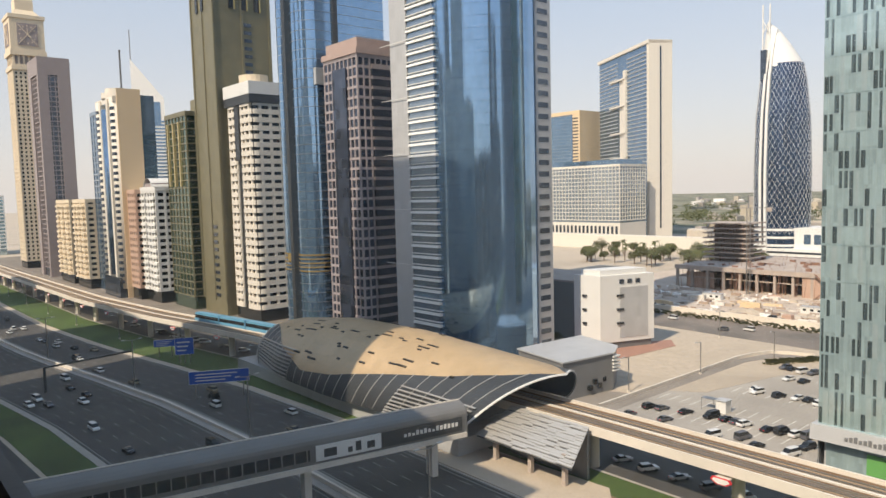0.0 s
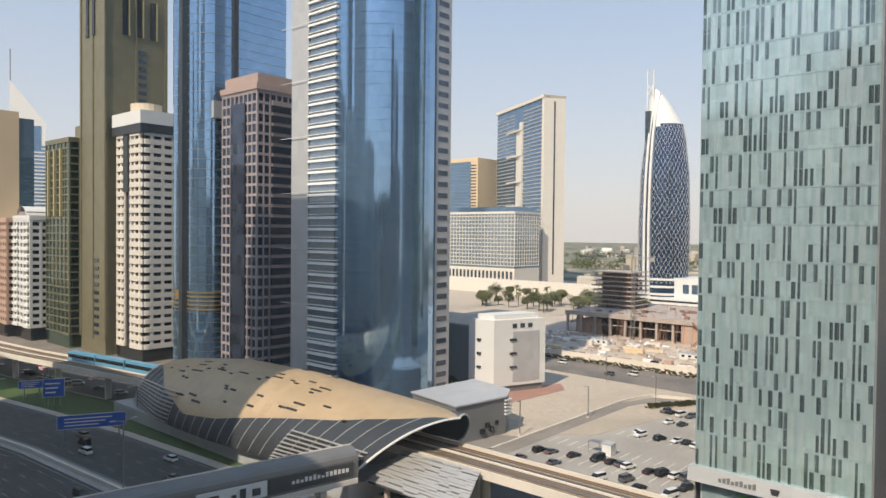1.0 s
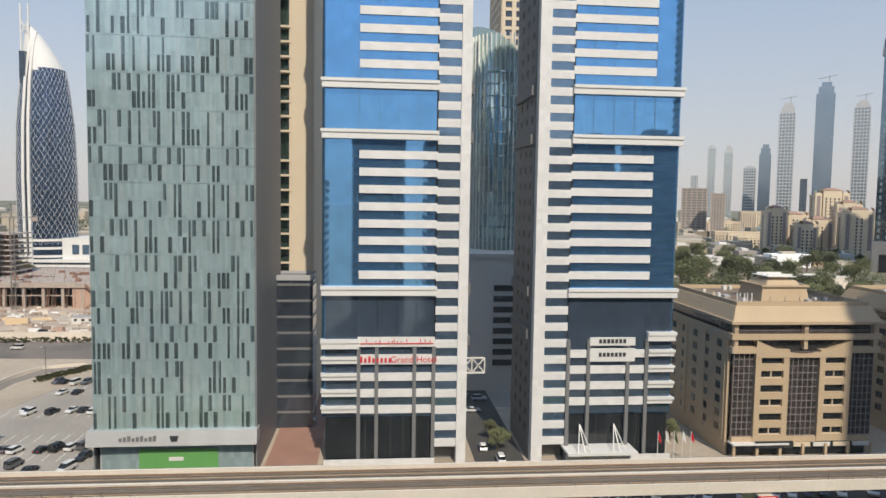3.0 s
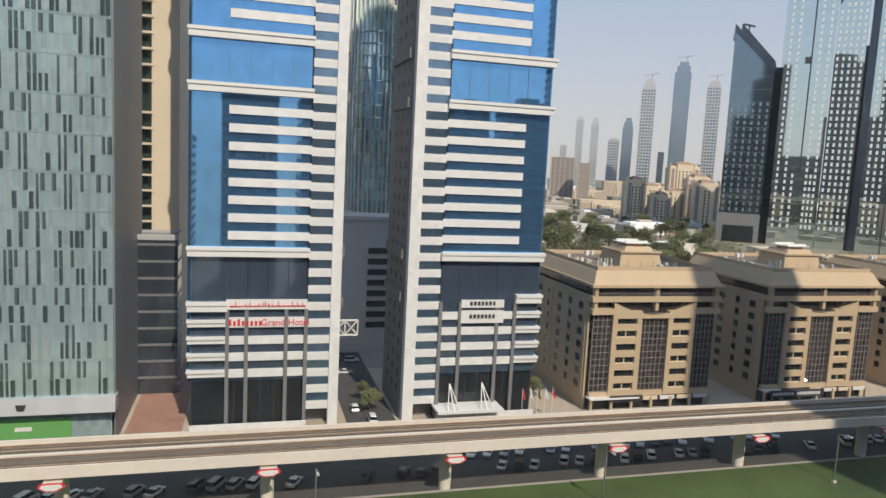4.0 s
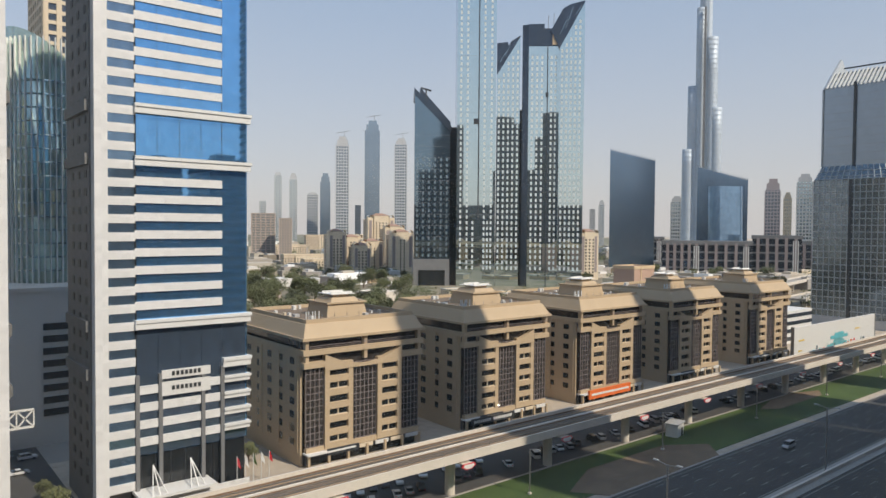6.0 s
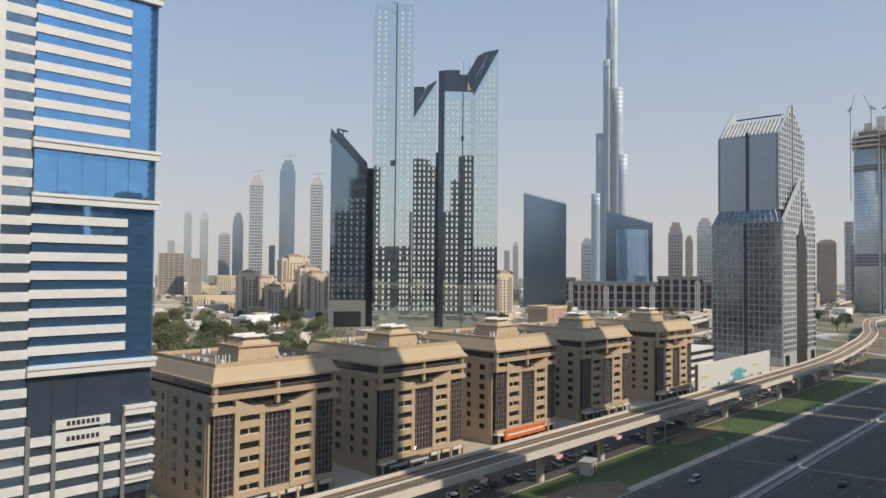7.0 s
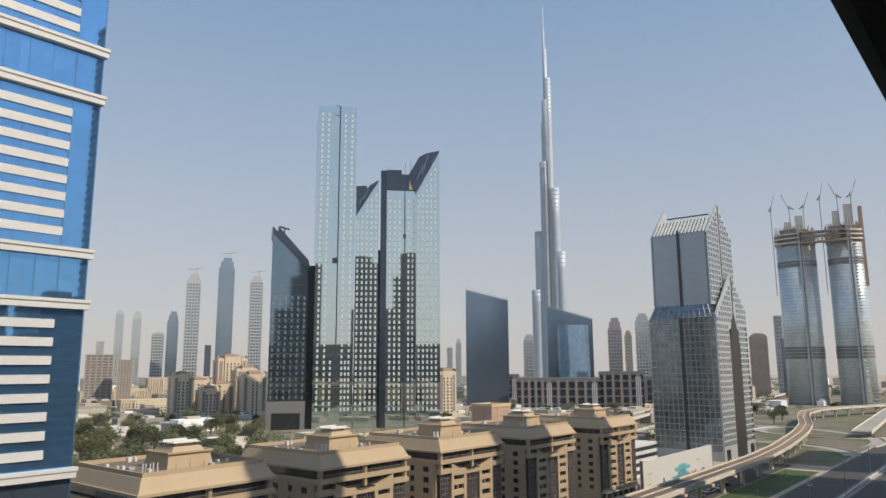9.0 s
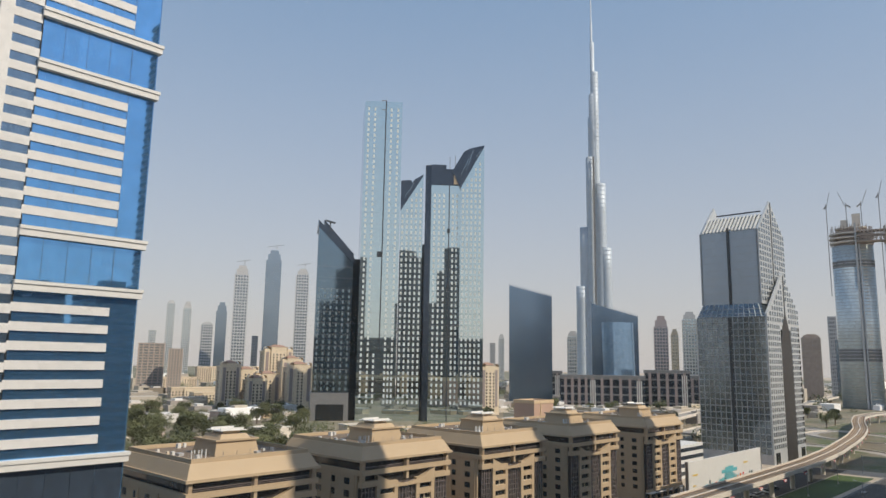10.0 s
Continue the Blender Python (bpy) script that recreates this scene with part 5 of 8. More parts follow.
for x, y in ((-196, 285), (-168, 300), (-120, 290), (-100, 296), (-206, 300)):
    th = thing("site_cabin", "white site cabin with flat roof", "cabin", x, y)
    part("body", B(0, 9, 0, 3, 0, 2.8), M["white"], th)
    part("roof", B(-0.2, 9.2, -0.2, 3.2, 2.8, 3.0), M["grey"], th)
    for k in range(3):
        part("window", B(1 + 2.8 * k, 2.2 + 2.8 * k, -0.06, 0.05, 1.2, 2.1), M["g_black"], th)
solid("site_wall", B(-215, -60, 262, 262.6, 0, 2.2), M["concrete"], "pale boundary wall of the site", "wall", "structure")


def crane(x, y, h, rz, jib=34, m=None):
    m = m or M["orange"]
    t = thing("tower_crane", "lattice tower crane over the building site", "crane", x, y, 0, rz, "tower cranes")
    mast = MB()
    for sx in (-0.8, 0.8):
        for sy in (-0.8, 0.8):
            mast.beam((sx, sy, 0), (sx, sy, h), 0.22)
    n = int(h / 3)
    for k in range(n):
        z0, z1 = h * k / n, h * (k + 1) / n
        mast.beam((-0.8, -0.8, z0), (0.8, -0.8, z1), 0.14).beam((0.8, 0.8, z0), (-0.8, 0.8, z1), 0.14).beam((0.8, -0.8, z0), (0.8, 0.8, z1), 0.14)
    part("mast", mast, m, t)
    jb = MB().beam((0, 0, h), (jib, 0, h), 0.4).beam((0, 0, h + 1.8), (jib, 0, h + 0.4), 0.25).beam((0, 0, h), (-10, 0, h), 0.5).beam((0, 0, h + 6), (jib * 0.7, 0, h + 1), 0.15).beam((0, 0, h + 6), (-10, 0, h), 0.15).beam((0, 0, h), (0, 0, h + 6), 0.5)
    for k in range(12):
        jb.beam((jib * k / 12, 0, h), (jib * (k + 0.5) / 12, 0, h + 1.6), 0.14)
    part("jib", jb, m, t)
    part("counterweight", B(-10, -7.5, -0.7, 0.7, h - 1.8, h), M["raw"], t)
    return t


crane(-159, 326, 41, 200, 26, M["steel"])

# ---- district behind ----
t = thing("hotel_tower", "slab high-rise with cream end wall and louvred glass front", "office building", -391, 600, 0, -30)
part("glazing", B(-118, 0, 0, 22, 0, 189), M["g_deep"], t)
part("end_wall", B(0, 1.5, -1, 23, 0, 192), M["offwhite"], t, "plain cream end wall")
part("end_wall", B(-2.5, 0, -1.5, 0, 0, 192), M["offwhite"], t)
part("slot", B(1.4, 1.8, 10, 11.6, 12, 186), M["g_dark"], t)
part("roof", B(-119, 1.5, -2, 23.1, 189, 192.3), M["offwhite"], t)
part("upright", B(-54, -48, -2.2, 0, 0, 172), M["offwhite"], t)
part("recess", B(-66, -54, -0.3, 0.2, 80, 165), M["offwhite"], t)
lv = B(-48, -2.5, -0.9, 0, 0, 0.9).mesh("louvre", M["grey"])
l2 = B(-118, -70, -0.6, 0, 0, 0.8).mesh("louvre", M["grey"])
for k in range(44):
    part("louvre", lv, None, t, at=(0, 0, 14 + 3.9 * k))
    part("louvre", l2, None, t, at=(0, 0, 14 + 3.9 * k))
for z in (82, 108, 136, 163):
    part("ledge", B(-86, -48, -3, 0, z, z + 1.6), M["offwhite"], t)
t, a, b = tower("hotel_block", "wide beige hotel block with a glazed grid", -469, -383, 540, 580, 73, M["slate"], M["offwhite"], 3.6, 0.7, 4, 0.35, 0.5, 22)
part("colonnade_wall", ring(-a, a, -b, b, 0.6, 0, 20), M["offwhite"], t)
cw = B(-1.2, 1.2, -0.9, -0.5, 2, 17).mesh("window", M["g_dark"])
for k in range(18):
    part("window", cw, None, t, at=(-a + 3 + k * 4.7, -b, 0))
part("glass_storey", B(-a + 2, a - 2, -b + 1, b - 1, 73, 78), M["g_deep"], t)
t, a, b = tower("office_tower", "brown high-rise with tan end bay and glass front", -558, -507, 640, 690, 136, M["g_deep"], M["slate"], 3.6, 0.5, 60, 0, 0.3, 12)
part("end_bay", B(a - 9, a + 1.2, -b - 1.2, b, 0, 138), M["tan"], t, "tan stone end bay")
eb = B(a - 9.4, a - 1, -b - 1.6, -b, 0, 1.3).mesh("balcony", M["g_dark"])
for k in range(34):
    part("balcony", eb, None, t, at=(0, 0, 12 + 3.6 * k))
part("cap", B(-a - 0.5, a + 1.3, -b - 1.4, b, 136, 140), M["tan"], t)
solid("podium_wall", B(-480, -250, 500, 512, 0, 12), M["offwhite"], "long cream podium wall with planting", "wall", "structure")

# leaf-shaped tower with diagrid
M["g_navy"] = glass("navy_glass", (0.06, 0.1, 0.17), 0.08, 0.6)
t = thing("leaf_tower", "dark blue leaf-shaped high-rise with white diagrid", "office building", -207, 468)


def leaf(q, z):
    f = float(np.interp(z, (0, 25, 60, 95, 120, 138, 150), (16.5, 18, 18.3, 17.2, 14.5, 11, 6.5)))
    return (f * math.cos(q) * (1.0 if math.cos(q) > 0 else 0.9), f * 0.9 * math.sin(q), z)


qs = np.linspace(0, 2 * math.pi, 40, endpoint=False)
part("glazing", MB().grid([[leaf(q, z) for q in qs] for z in np.linspace(10, 128, 30)], True), M["g_navy"], t, smooth=True)
def crown_pt(q, f):
    x, y, z = leaf(q, 126)
    k = (1 - f) ** 0.72
    return (-6.2 + (x + 6.2) * k, -6 + (y + 6) * k, 126 + 29 * f + 6 * (1 - f) * max(0.0, -math.cos(q)))


part("crown", MB().grid([[crown_pt(q, f) for q in qs] for f in np.linspace(0, 0.985, 9)], True), M["white"], t, "smooth white crown", smooth=True)
dg = MB()
for k in range(36):
    for sgn in (-1, 1):
        for j in range(27):
            z0, z1 = 20 + j * 4, 24 + j * 4
            q0, q1 = 2 * math.pi * k / 36 + sgn * j * 0.131, 2 * math.pi * k / 36 + sgn * (j + 1) * 0.131
            if math.sin((q0 + q1) / 2) < 0.35:
                dg.beam(Vector(leaf(q0, z0)) * 1.0, Vector(leaf(q1, z1)), 0.11)
part("diagrid", dg, M["white"], t, kind="stuff")
for qq in (-1.95, -1.72):
    pts = [leaf(qq, z) for z in np.linspace(0, 150, 16)]
    part("upright", MB().grid([[(x + o, y - 0.8 + p, z) for o, p in ((-0.8, -0.6), (0.8, -0.6), (0.8, 0.9), (-0.8, 0.9))] for x, y, z in pts], True), M["white"], t)
part("glass_slot", MB().grid([[(leaf(qq, z)[0], leaf(qq, z)[1] - 0.5, z) for qq in (-1.95, -1.72)] for z in np.linspace(8, 140, 16)]), M["g_dark"], t)
for x in (-8.5, -4):
    part("mast", MB().beam((x, -9, 128), (x, -9, 166), 0.7), M["white"], t)
part("crown_slot", B(-8, -4.6, -13.2, -8, 118, 137), M["g_dark"], t, "dark slot in the crown")
part("cross", MB().beam((-8.5, -9, 148), (-4, -9, 156), 0.5).beam((-4, -9, 148), (-8.5, -9, 156), 0.5), M["white"], t)
for k in range(3):
    part("band", MB().grid([[(leaf(q, 12)[0] * 1.04, leaf(q, 12)[1] * 1.04, 12 + k * 5 + o) for q in qs] for o in (0, 1.5)], True), M["white"], t)
part("podium", B(-20, 45, -16, 20, 0, 11), M["white"], t)
part("podium", B(14, 45, -12, 18, 11, 24), M["white"], t)
for k in range(3):
    part("podium_glass", B(-20.2, 44.6, -16.2, -15.8, 2 + 3 * k, 3.2 + 3 * k), M["g_dark"], t)
for x in (20, 26, 32):
    part("window", B(x, x + 4, -12.3, -11.8, 14, 20), M["g_deep"], t)


def at_az(az, dist):
    return -math.sin(radians(az)) * dist, math.cos(radians(az)) * dist


# ---- mirror glass cluster ----
def wedge(x0, x1, y0, y1, za, zb, th):
    """A slab that slopes from za at x0 to zb at x1."""
    mb = MB().box(x0, x1, y0, y1, 0, 1)
    mb.v = [(x, y, (za if x == x0 else zb) - (th if z == 0 else 0)) for x, y, z in mb.v]
    return mb


def mirror_tower(label, az0, az1, el0, el1, g, cols, turn=0.0, depth=40, dist=640, flare=0.09):
    """A prism whose front spans these bearings; el0, el1: how high its two front edges rise; cols: where its columns of panes stand."""
    xa, ya = at_az(az0, dist)
    xb, yb = at_az(az1, dist)
    w = math.hypot(xb - xa, yb - ya)
    t = thing("mirror_tower", label, "skyscraper", xa, ya, 0, math.degrees(math.atan2(yb - ya, xb - xa)) + turn, "mirror glass cluster")
    h0, h1 = 52 + dist * math.tan(radians(el0)), 52 + dist * math.tan(radians(el1))
    body = MB().box(0, w, 0, depth, 0, 1)
    body.v = [(x + (flare * y if x == 0 else -0.09 * y), y, 0 if z == 0 else (h0 if x == 0 else h1)) for x, y, z in body.v]
    part("glazing", body, g, t)
    lt = MB()
    for f, top in cols:
        x = w * f
        lim = min(h0 + (h1 - h0) * f - 7, top)
        z = 15.0
        while z < lim:
            lt.box(x - 0.85, x + 0.85, -0.14, 0, z, z + 2.9)
            z += 5.1
    part("window_panes", lt, M["g_lightpane"], t, "pale square panes", kind="stuff")
    joints = MB()
    for k in range(int(max(h0, h1) / 10.2)):
        joints.box(0.2, w - 0.2, -0.05, 0, 13.6 + 10.2 * k, 13.72 + 10.2 * k) if 13.8 + 10.2 * k < min(h0, h1) else None
    part("glass_joints", joints, M["steel"], t, kind="stuff")
    return t, w, h0, h1


def slotted_crown(t, pts, y0, y1, bars):
    """A dark crown over a slanted outline (along the front, height), with pale slots in it."""
    n = len(pts)
    mb = MB()
    mb.v = [(x, y, z) for y in (y0, y1) for x, z in pts]
    mb.f = [tuple(range(n)), tuple(range(2 * n - 1, n - 1, -1))] + [(i, n + i, n + (i + 1) % n, (i + 1) % n) for i in range(n)]
    c = part("crown", mb, M["g_crown"], t, "dark slanted crown with pale slots")
    for (xa, za), (xb, zb), wd in bars:
        part("slot_bar", MB().beam((xa, y0 - 0.2, za), (xb, y0 - 0.2, zb), wd, 0.3), M["g_pale"], c)


cl = M["g_mirror"] = mat("mirror_glass", (0.66, 0.77, 0.77), 0.02, 0.95, 0.03, 0.02, 0.25, 0.03, (2.4, 2.4, 5.1), 0.02)
M["g_crown"] = glass("dark_crown_glass", (0.075, 0.095, 0.125), 0.12, 0.6)
M["g_lightpane"] = mat("pale_pane", (0.66, 0.71, 0.7), 0.3, 0.0, 0.06)
top_all = 999.0
t, w, h0, h1 = mirror_tower("dark mirror tower with a sloping top", -36.87, -39.75, 11.0, 8.1, glass("smoky_mirror", (0.22, 0.3, 0.36), 0.05, 0.9, (2.4, 2.4, 5.1), 0.04), (), 3)
dim = MB()
for c in range(6):
    for k in range(18):
        dim.box(w * (c + 0.5) / 6 - 0.8, w * (c + 0.5) / 6 + 0.8, -0.14, 0, 26 + 5.1 * k, 28.7 + 5.1 * k)
part("window_panes", dim, glass("dim_pane", (0.3, 0.38, 0.42), 0.2, 0.6), t, "dim grey square panes", kind="stuff")
part("sloped_roof", wedge(-0.4, w + 0.8, -0.6, 39, h0 + 2, h1 + 2, 6), M["g_crown"], t, "dark sloping roof edge")
part("roof_step", wedge(5, w + 0.8, 6, 30, h0 + 3.5, h1 + 6, 6), M["g_crown"], t)
part("base", B(-1, w, -1.5, 30, 0, 24), M["greydark"], t)
part("base_glass", B(4, w - 4, -1.8, -1.4, 0, 14), M["g_black"], t)
part("roof_crane", MB().beam((10.5, 6, h0 - 8), (10.5, 6, h0 + 2), 1.2).beam((6, 6, h0 + 2.8), (15, 6, h0 + 0.6), 1.4), M["darksteel"], t)
part("link", B(w - 0.5, w + 8, 4, 36, 0, h1 + 1), M["g_black"], t, "black glass link")
t, w, h0, h1 = mirror_tower("tallest mirror tower with a dark slot", -40.3, -43.42, 20.75, 20.8, cl, ((0.1, top_all), (0.27, top_all), (0.71, top_all), (0.89, top_all), (0.42, 60), (0.8, 60)), 1.5, flare=-0.04)
part("slot", B(w * 0.545, w * 0.575, -0.5, 1, 60, h0 + 1), M["darksteel"], t)
part("slot_box", B(w * 0.43, w * 0.55, -0.8, 1, 146, 151), M["darksteel"], t)
part("side_face", MB().prism([(0, 0), (0, 1), (-1.7, 39), (-1.9, 39)], 0, h0 - 1), M["g_deep"], t, "narrow blue side of the tower")
part("roof_frame", MB().beam((15.5, 2, h0 - 8), (15.5, 2, h0 + 2), 0.6).beam((20, 2, h0 - 8), (20, 2, h0 + 2), 0.6).beam((15.5, 2, h0 + 2), (20, 2, h0 + 2), 0.6).beam((15.5, -0.3, h0 - 8), (20, -0.3, h0 - 8), 0.5), M["steel"], t)
t, w, h0, h1 = mirror_tower("mirror tower with a steep sloping top", -43.47, -45.32, 12.15, 15.0, cl, [(0.1 + 0.2 * k, top_all) for k in range(5)], 0)
slotted_crown(t, [(0, h0), (w, h1), (w, h1 + 1.5), (w * 0.62, h1 - 3.5), (w * 0.5, h1 - 7), (w * 0.46, h1 - 4.2), (0, h1 - 5)], 0.3, 14, (((3, h0 + 12), (7.5, h0 + 20), 1.2), ((7, h0 + 17), (12, h0 + 27), 1.2)))
# solid black block: the gap's shade is put in as its colour
part("gap", B(w, w + 7.4, 3, 36, 0, 52 + 640 * math.tan(radians(9.5))), M["g_black"], t, "black block filling the gap between the towers")
t, w, h0, h1 = mirror_tower("mirror tower with a dark roof box", -46.0, -48.45, 14.3, 14.3, cl, ((0.12, top_all), (0.28, top_all), (0.44, top_all), (0.74, top_all), (0.88, top_all)), 5)
part("slot", B(w * 0.6, w * 0.63, -0.5, 1, 0, h0), M["darksteel"], t)
for z in (170, 118):
    part("slot_box", B(w * 0.56, w * 0.65, -0.8, 1, z, z + 4), M["darksteel"], t)
part("edge_strip", MB().prism([(-5.4, 1.5), (0, -0.1), (0, 6), (-5.4, 8)], 0, h0 + 19), M["g_crown"], t, "dark glass edge strip")
part("roof_box", B(-0.4, w * 0.5, -0.6, 30, h0, h0 + 19.5).box(w * 0.5, w + 0.6, -0.5, 28, h0, h0 + 15.5), M["g_crown"], t, "dark roof box")
part("roof_wedge", MB().prism([(w * 0.76, -1.2), (w + 1, -1.2), (w + 1, 0), (w * 0.76, 0)], h0 + 1, 0, flat=(h0 + 15, h0 + 13, h0 + 13, h0 + 15)), M["beige"], t, "tan wedge on the roof box")
part("mast", MB().beam((18, 10, h0 + 15), (18, 10, h0 + 30), 0.5).beam((23, 10, h0 + 15), (23, 10, h0 + 32), 0.5), M["steel"], t)
t, w, h0, h1 = mirror_tower("mirror tower with a rising slanted crown", -48.45, -50.38, 14.1, 17.4, cl, [(0.1 + 0.18 * k, top_all) for k in range(5)], 3)
slotted_crown(t, [(0, h0 - 1), (w, h1), (w, h1 + 1.5), (w * 0.4, h1 - 1.5), (w * 0.12, h1 - 5), (-8, h0 + 16)], 0.3, 12, (((0, h0 + 12), (7, h1 - 12), 1.4), ((5, h0 + 17), (11, h1 - 4), 1.4), ((14, h1 - 10), (18, h1 - 4), 1.2)))

# ---- grey tower with a tall arch ----
M["g_steel"] = glass("steel_grey_glass", (0.2, 0.24, 0.27), 0.1, 0.75)
t = thing("arch_tower", "grey glass grid high-rise with a tall pointed arch", "office building", 412, 137)
part("glazing", B(0, 56, 0, 39, 0, 80), M["g_steel"], t)
GABLE = ((3, 131), (47, 131), (25, 151))
part("upper_block", B(3, 47, 3, 36, 86, 131), mat("blue_grey_glass", (0.4, 0.46, 0.52), 0.28, 0.6, 0.04, 0.03, 0.3, 0.02, (3, 3, 4.5), 0.03), t, "smooth blue grey upper block")
part("shoulder", MB().prism([(0, 0), (56, 0), (56, 39), (0, 39)], 80, 88, [(3, 3), (47, 3), (47, 36), (3, 36)]), M["g_steel"], t)
part("base", B(-0.4, 56.4, -0.4, 39.4, 0, 5), M["grey"], t)
frame_m = mat("pale_grid_metal", (0.52, 0.54, 0.55), 0.45, 0.2, 0.06)
grid_w = MB()
for k in range(22):
    grid_w.box(-0.3, 0, 0, 39, 4.8 + 3.6 * k, 5.15 + 3.6 * k)
for k in range(14):
    grid_w.box(-0.3, 0, 3 * k - 0.14, 3 * k + 0.14, 5, 80)
for k in range(12):
    y = 39 * (k + 0.5) / 12
    grid_w.beam((-0.2, y, 80), (2.8, 3 + 33 * (k + 0.5) / 12, 88), 0.3)
grid_w.beam((0.7, 0.8, 82.2), (0.7, 38.2, 82.2), 0.3).beam((1.7, 2, 85), (1.7, 37, 85), 0.3)
part("facade_grid", grid_w, frame_m, t, "fine pale grid on dark glass", kind="stuff")
faint = MB()
for k in range(10):
    faint.box(2.9, 3, 3, 36, 90 + 4.5 * k, 90.12 + 4.5 * k)
part("glass_joints", faint, M["steel"], t, kind="stuff")
part("fin", B(-0.9, 0.1, 18.9, 20.3, 0, 80).box(2.2, 3.1, 18.9, 20.3, 88, 133), M["darksteel"], t, "dark upright fin")
ff = MB()
ff.box(0, 22, -0.8, 0, 0, 74).box(40, 56, -0.8, 0, 0, 74)
part("front_wall", ff, frame_m, t, "pale grey grid front")
fg = MB()
fg.v = [(x, y, z) for y in (-0.8, 0.4) for x, z in ((0, 74), (56, 74), (55, 82), (31, 108), (1, 82))]
fg.f = [(0, 1, 2, 3, 4), (9, 8, 7, 6, 5)] + [(i + 5, (i + 1) % 5 + 5, (i + 1) % 5, i) for i in range(5)]
part("front_gable", fg, frame_m, t, "pale grey lower gable")
for y0_, y1_ in ((2.2, 3.4), (35.6, 36.8)):
    gb_ = MB()
    gb_.v = [(x, y, z) for y in (y0_, y1_) for x, z in ((3, 88), (47, 88)) + GABLE[1:] + GABLE[:1]]
    gb_.f = [(0, 1, 2, 3, 4), (9, 8, 7, 6, 5)] + [(i + 5, (i + 1) % 5 + 5, (i + 1) % 5, i) for i in range(5)]
    part("end_gable", gb_, frame_m, t, "pale gridded gable end")
panes_ = MB()
for k in range(21):
    for c in range(6):
        for x_ in (1.9 + c * 3.5, 41.6 + min(c, 4) * 3.2):
            panes_.box(x_ - 0.95, x_ + 0.95, -0.95, -0.75, 8 + 3.3 * k, 10.2 + 3.3 * k)
for k in range(8):
    zz = 78 + 3.3 * k
    for c in range(14):
        x_ = 2.2 + c * 4
        if zz + 3 < 82 + 26 * (1 - abs(x_ - 31) / 30) and not (abs(x_ - 31) < (9.5 if zz < 78 else 4 if zz < 88 else 1.8)):
            panes_.box(x_ - 1.1, x_ + 1.1, -0.95, -0.75, zz, zz + 2.2)
for k in range(17):
    zz = 90 + 3.3 * k
    for c in range(11):
        x_ = 5 + c * 4
        lim_ = 131 if zz < 128 else 131 + 20 * (1 - abs(x_ - 25) / 22)
        if zz + 3 < max(131, lim_) and abs(x_ - 25) > 1.2:
            panes_.box(x_ - 1.2, x_ + 1.2, 2.05, 2.25, zz, zz + 2.3)
part("window_panes", panes_, M["g_steel"], t, "rows of dark square panes", kind="stuff")
av = [(22, 0), (40, 0), (40, 64), (37, 74), (31, 85), (25, 74), (22, 64)]
ap = MB()
ap.v = [(x, -1.0, z) for x, z in av] + [(x, 0.5, z) for x, z in av]
ap.f = [tuple(range(7))] + [(i, (i + 1) % 7, 7 + (i + 1) % 7, 7 + i) for i in range(7)]
part("arch", ap, M["dark"], t, "dark pointed arch recess")
part("arch_stem", B(30.4, 31.6, -1.1, -0.7, 84, 106), M["darksteel"], t)
part("seam", B(24.4, 25.6, 1.9, 2.3, 100, 150), M["darksteel"], t)
part("roof_slope", MB().grid([[(3, 3.4, 131), (3, 35.6, 131)], [(14, 3.4, 141), (14, 35.6, 141)], [(36, 3.4, 141), (36, 35.6, 141)], [(47, 3.4, 131), (47, 35.6, 131)]]), M["g_steel"], t)
for k in range(15):
    part("roof_rib", MB().beam((3, 4.6 + k * 2.15, 131.3), (13.5, 4.6 + k * 2.15, 141.4), 0.8), M["white"], t)
part("ridge_pipe", MB().beam((14, 4, 143.2), (14, 30, 143.2), 0.7), M["darksteel"], t)
for x_ in (6, 50):
    part("entrance", B(x_ - 3, x_ + 3, -1.2, -0.7, 0, 6), M["g_black"], t)

# ---- spire tower ----
M["silverband"] = mat("silver_band", (0.56, 0.6, 0.64), 0.4, 0.4, 0.05)
SX, SY = at_az(-59.35, 1440)
t = thing("spire_tower", "very tall stepped silver glass spire tower", "skyscraper", SX, SY, 0, -59.3 + 90 - 90)
sg = mat("silver_glass", (0.5, 0.56, 0.62), 0.6, 0.3, 0.06, 0.02, 0.3, 0.02, (4, 4, 7.2), 0.06)
for x, y, r, z in ((-27, -6, 11, 206), (-19, -2, 10.5, 326), (-6, -6, 9.5, 472), (1, -2, 8.5, 608), (22, -6, 10.5, 283), (13, -4, 10.5, 416), (5, -3, 7.5, 657), (0, 2, 10, 560), (1, 0, 4.5, 725), (0, 0, 2.4, 770), (0, 0, 1.3, 823)):
    seg = MB().grid([[(x + r * math.cos(q), y + r * math.sin(q), zz) for q in np.linspace(0, 2 * math.pi, 18, endpoint=False)] for zz in np.linspace(0, z, 8)], True)
    seg.f.append(tuple(range(7 * 18, 8 * 18)))
    tier = part("tier", seg, sg, t, smooth=True)
    if r > 7:
        rb = MB().grid([[(x + (r + 0.5) * math.cos(q), y + (r + 0.5) * math.sin(q), zz) for q in np.linspace(math.pi, 2 * math.pi, 10)] for zz in (0, 1.1)]).mesh("louvre_band", M["silverband"])
        for zz in np.arange(max(40, z - 150), z, 9.0):
            part("louvre_band", rb, None, tier, at=(0, 0, zz))
part("seam", B(-2, 2, -22, -18, 0, 470), M["greydark"], t)

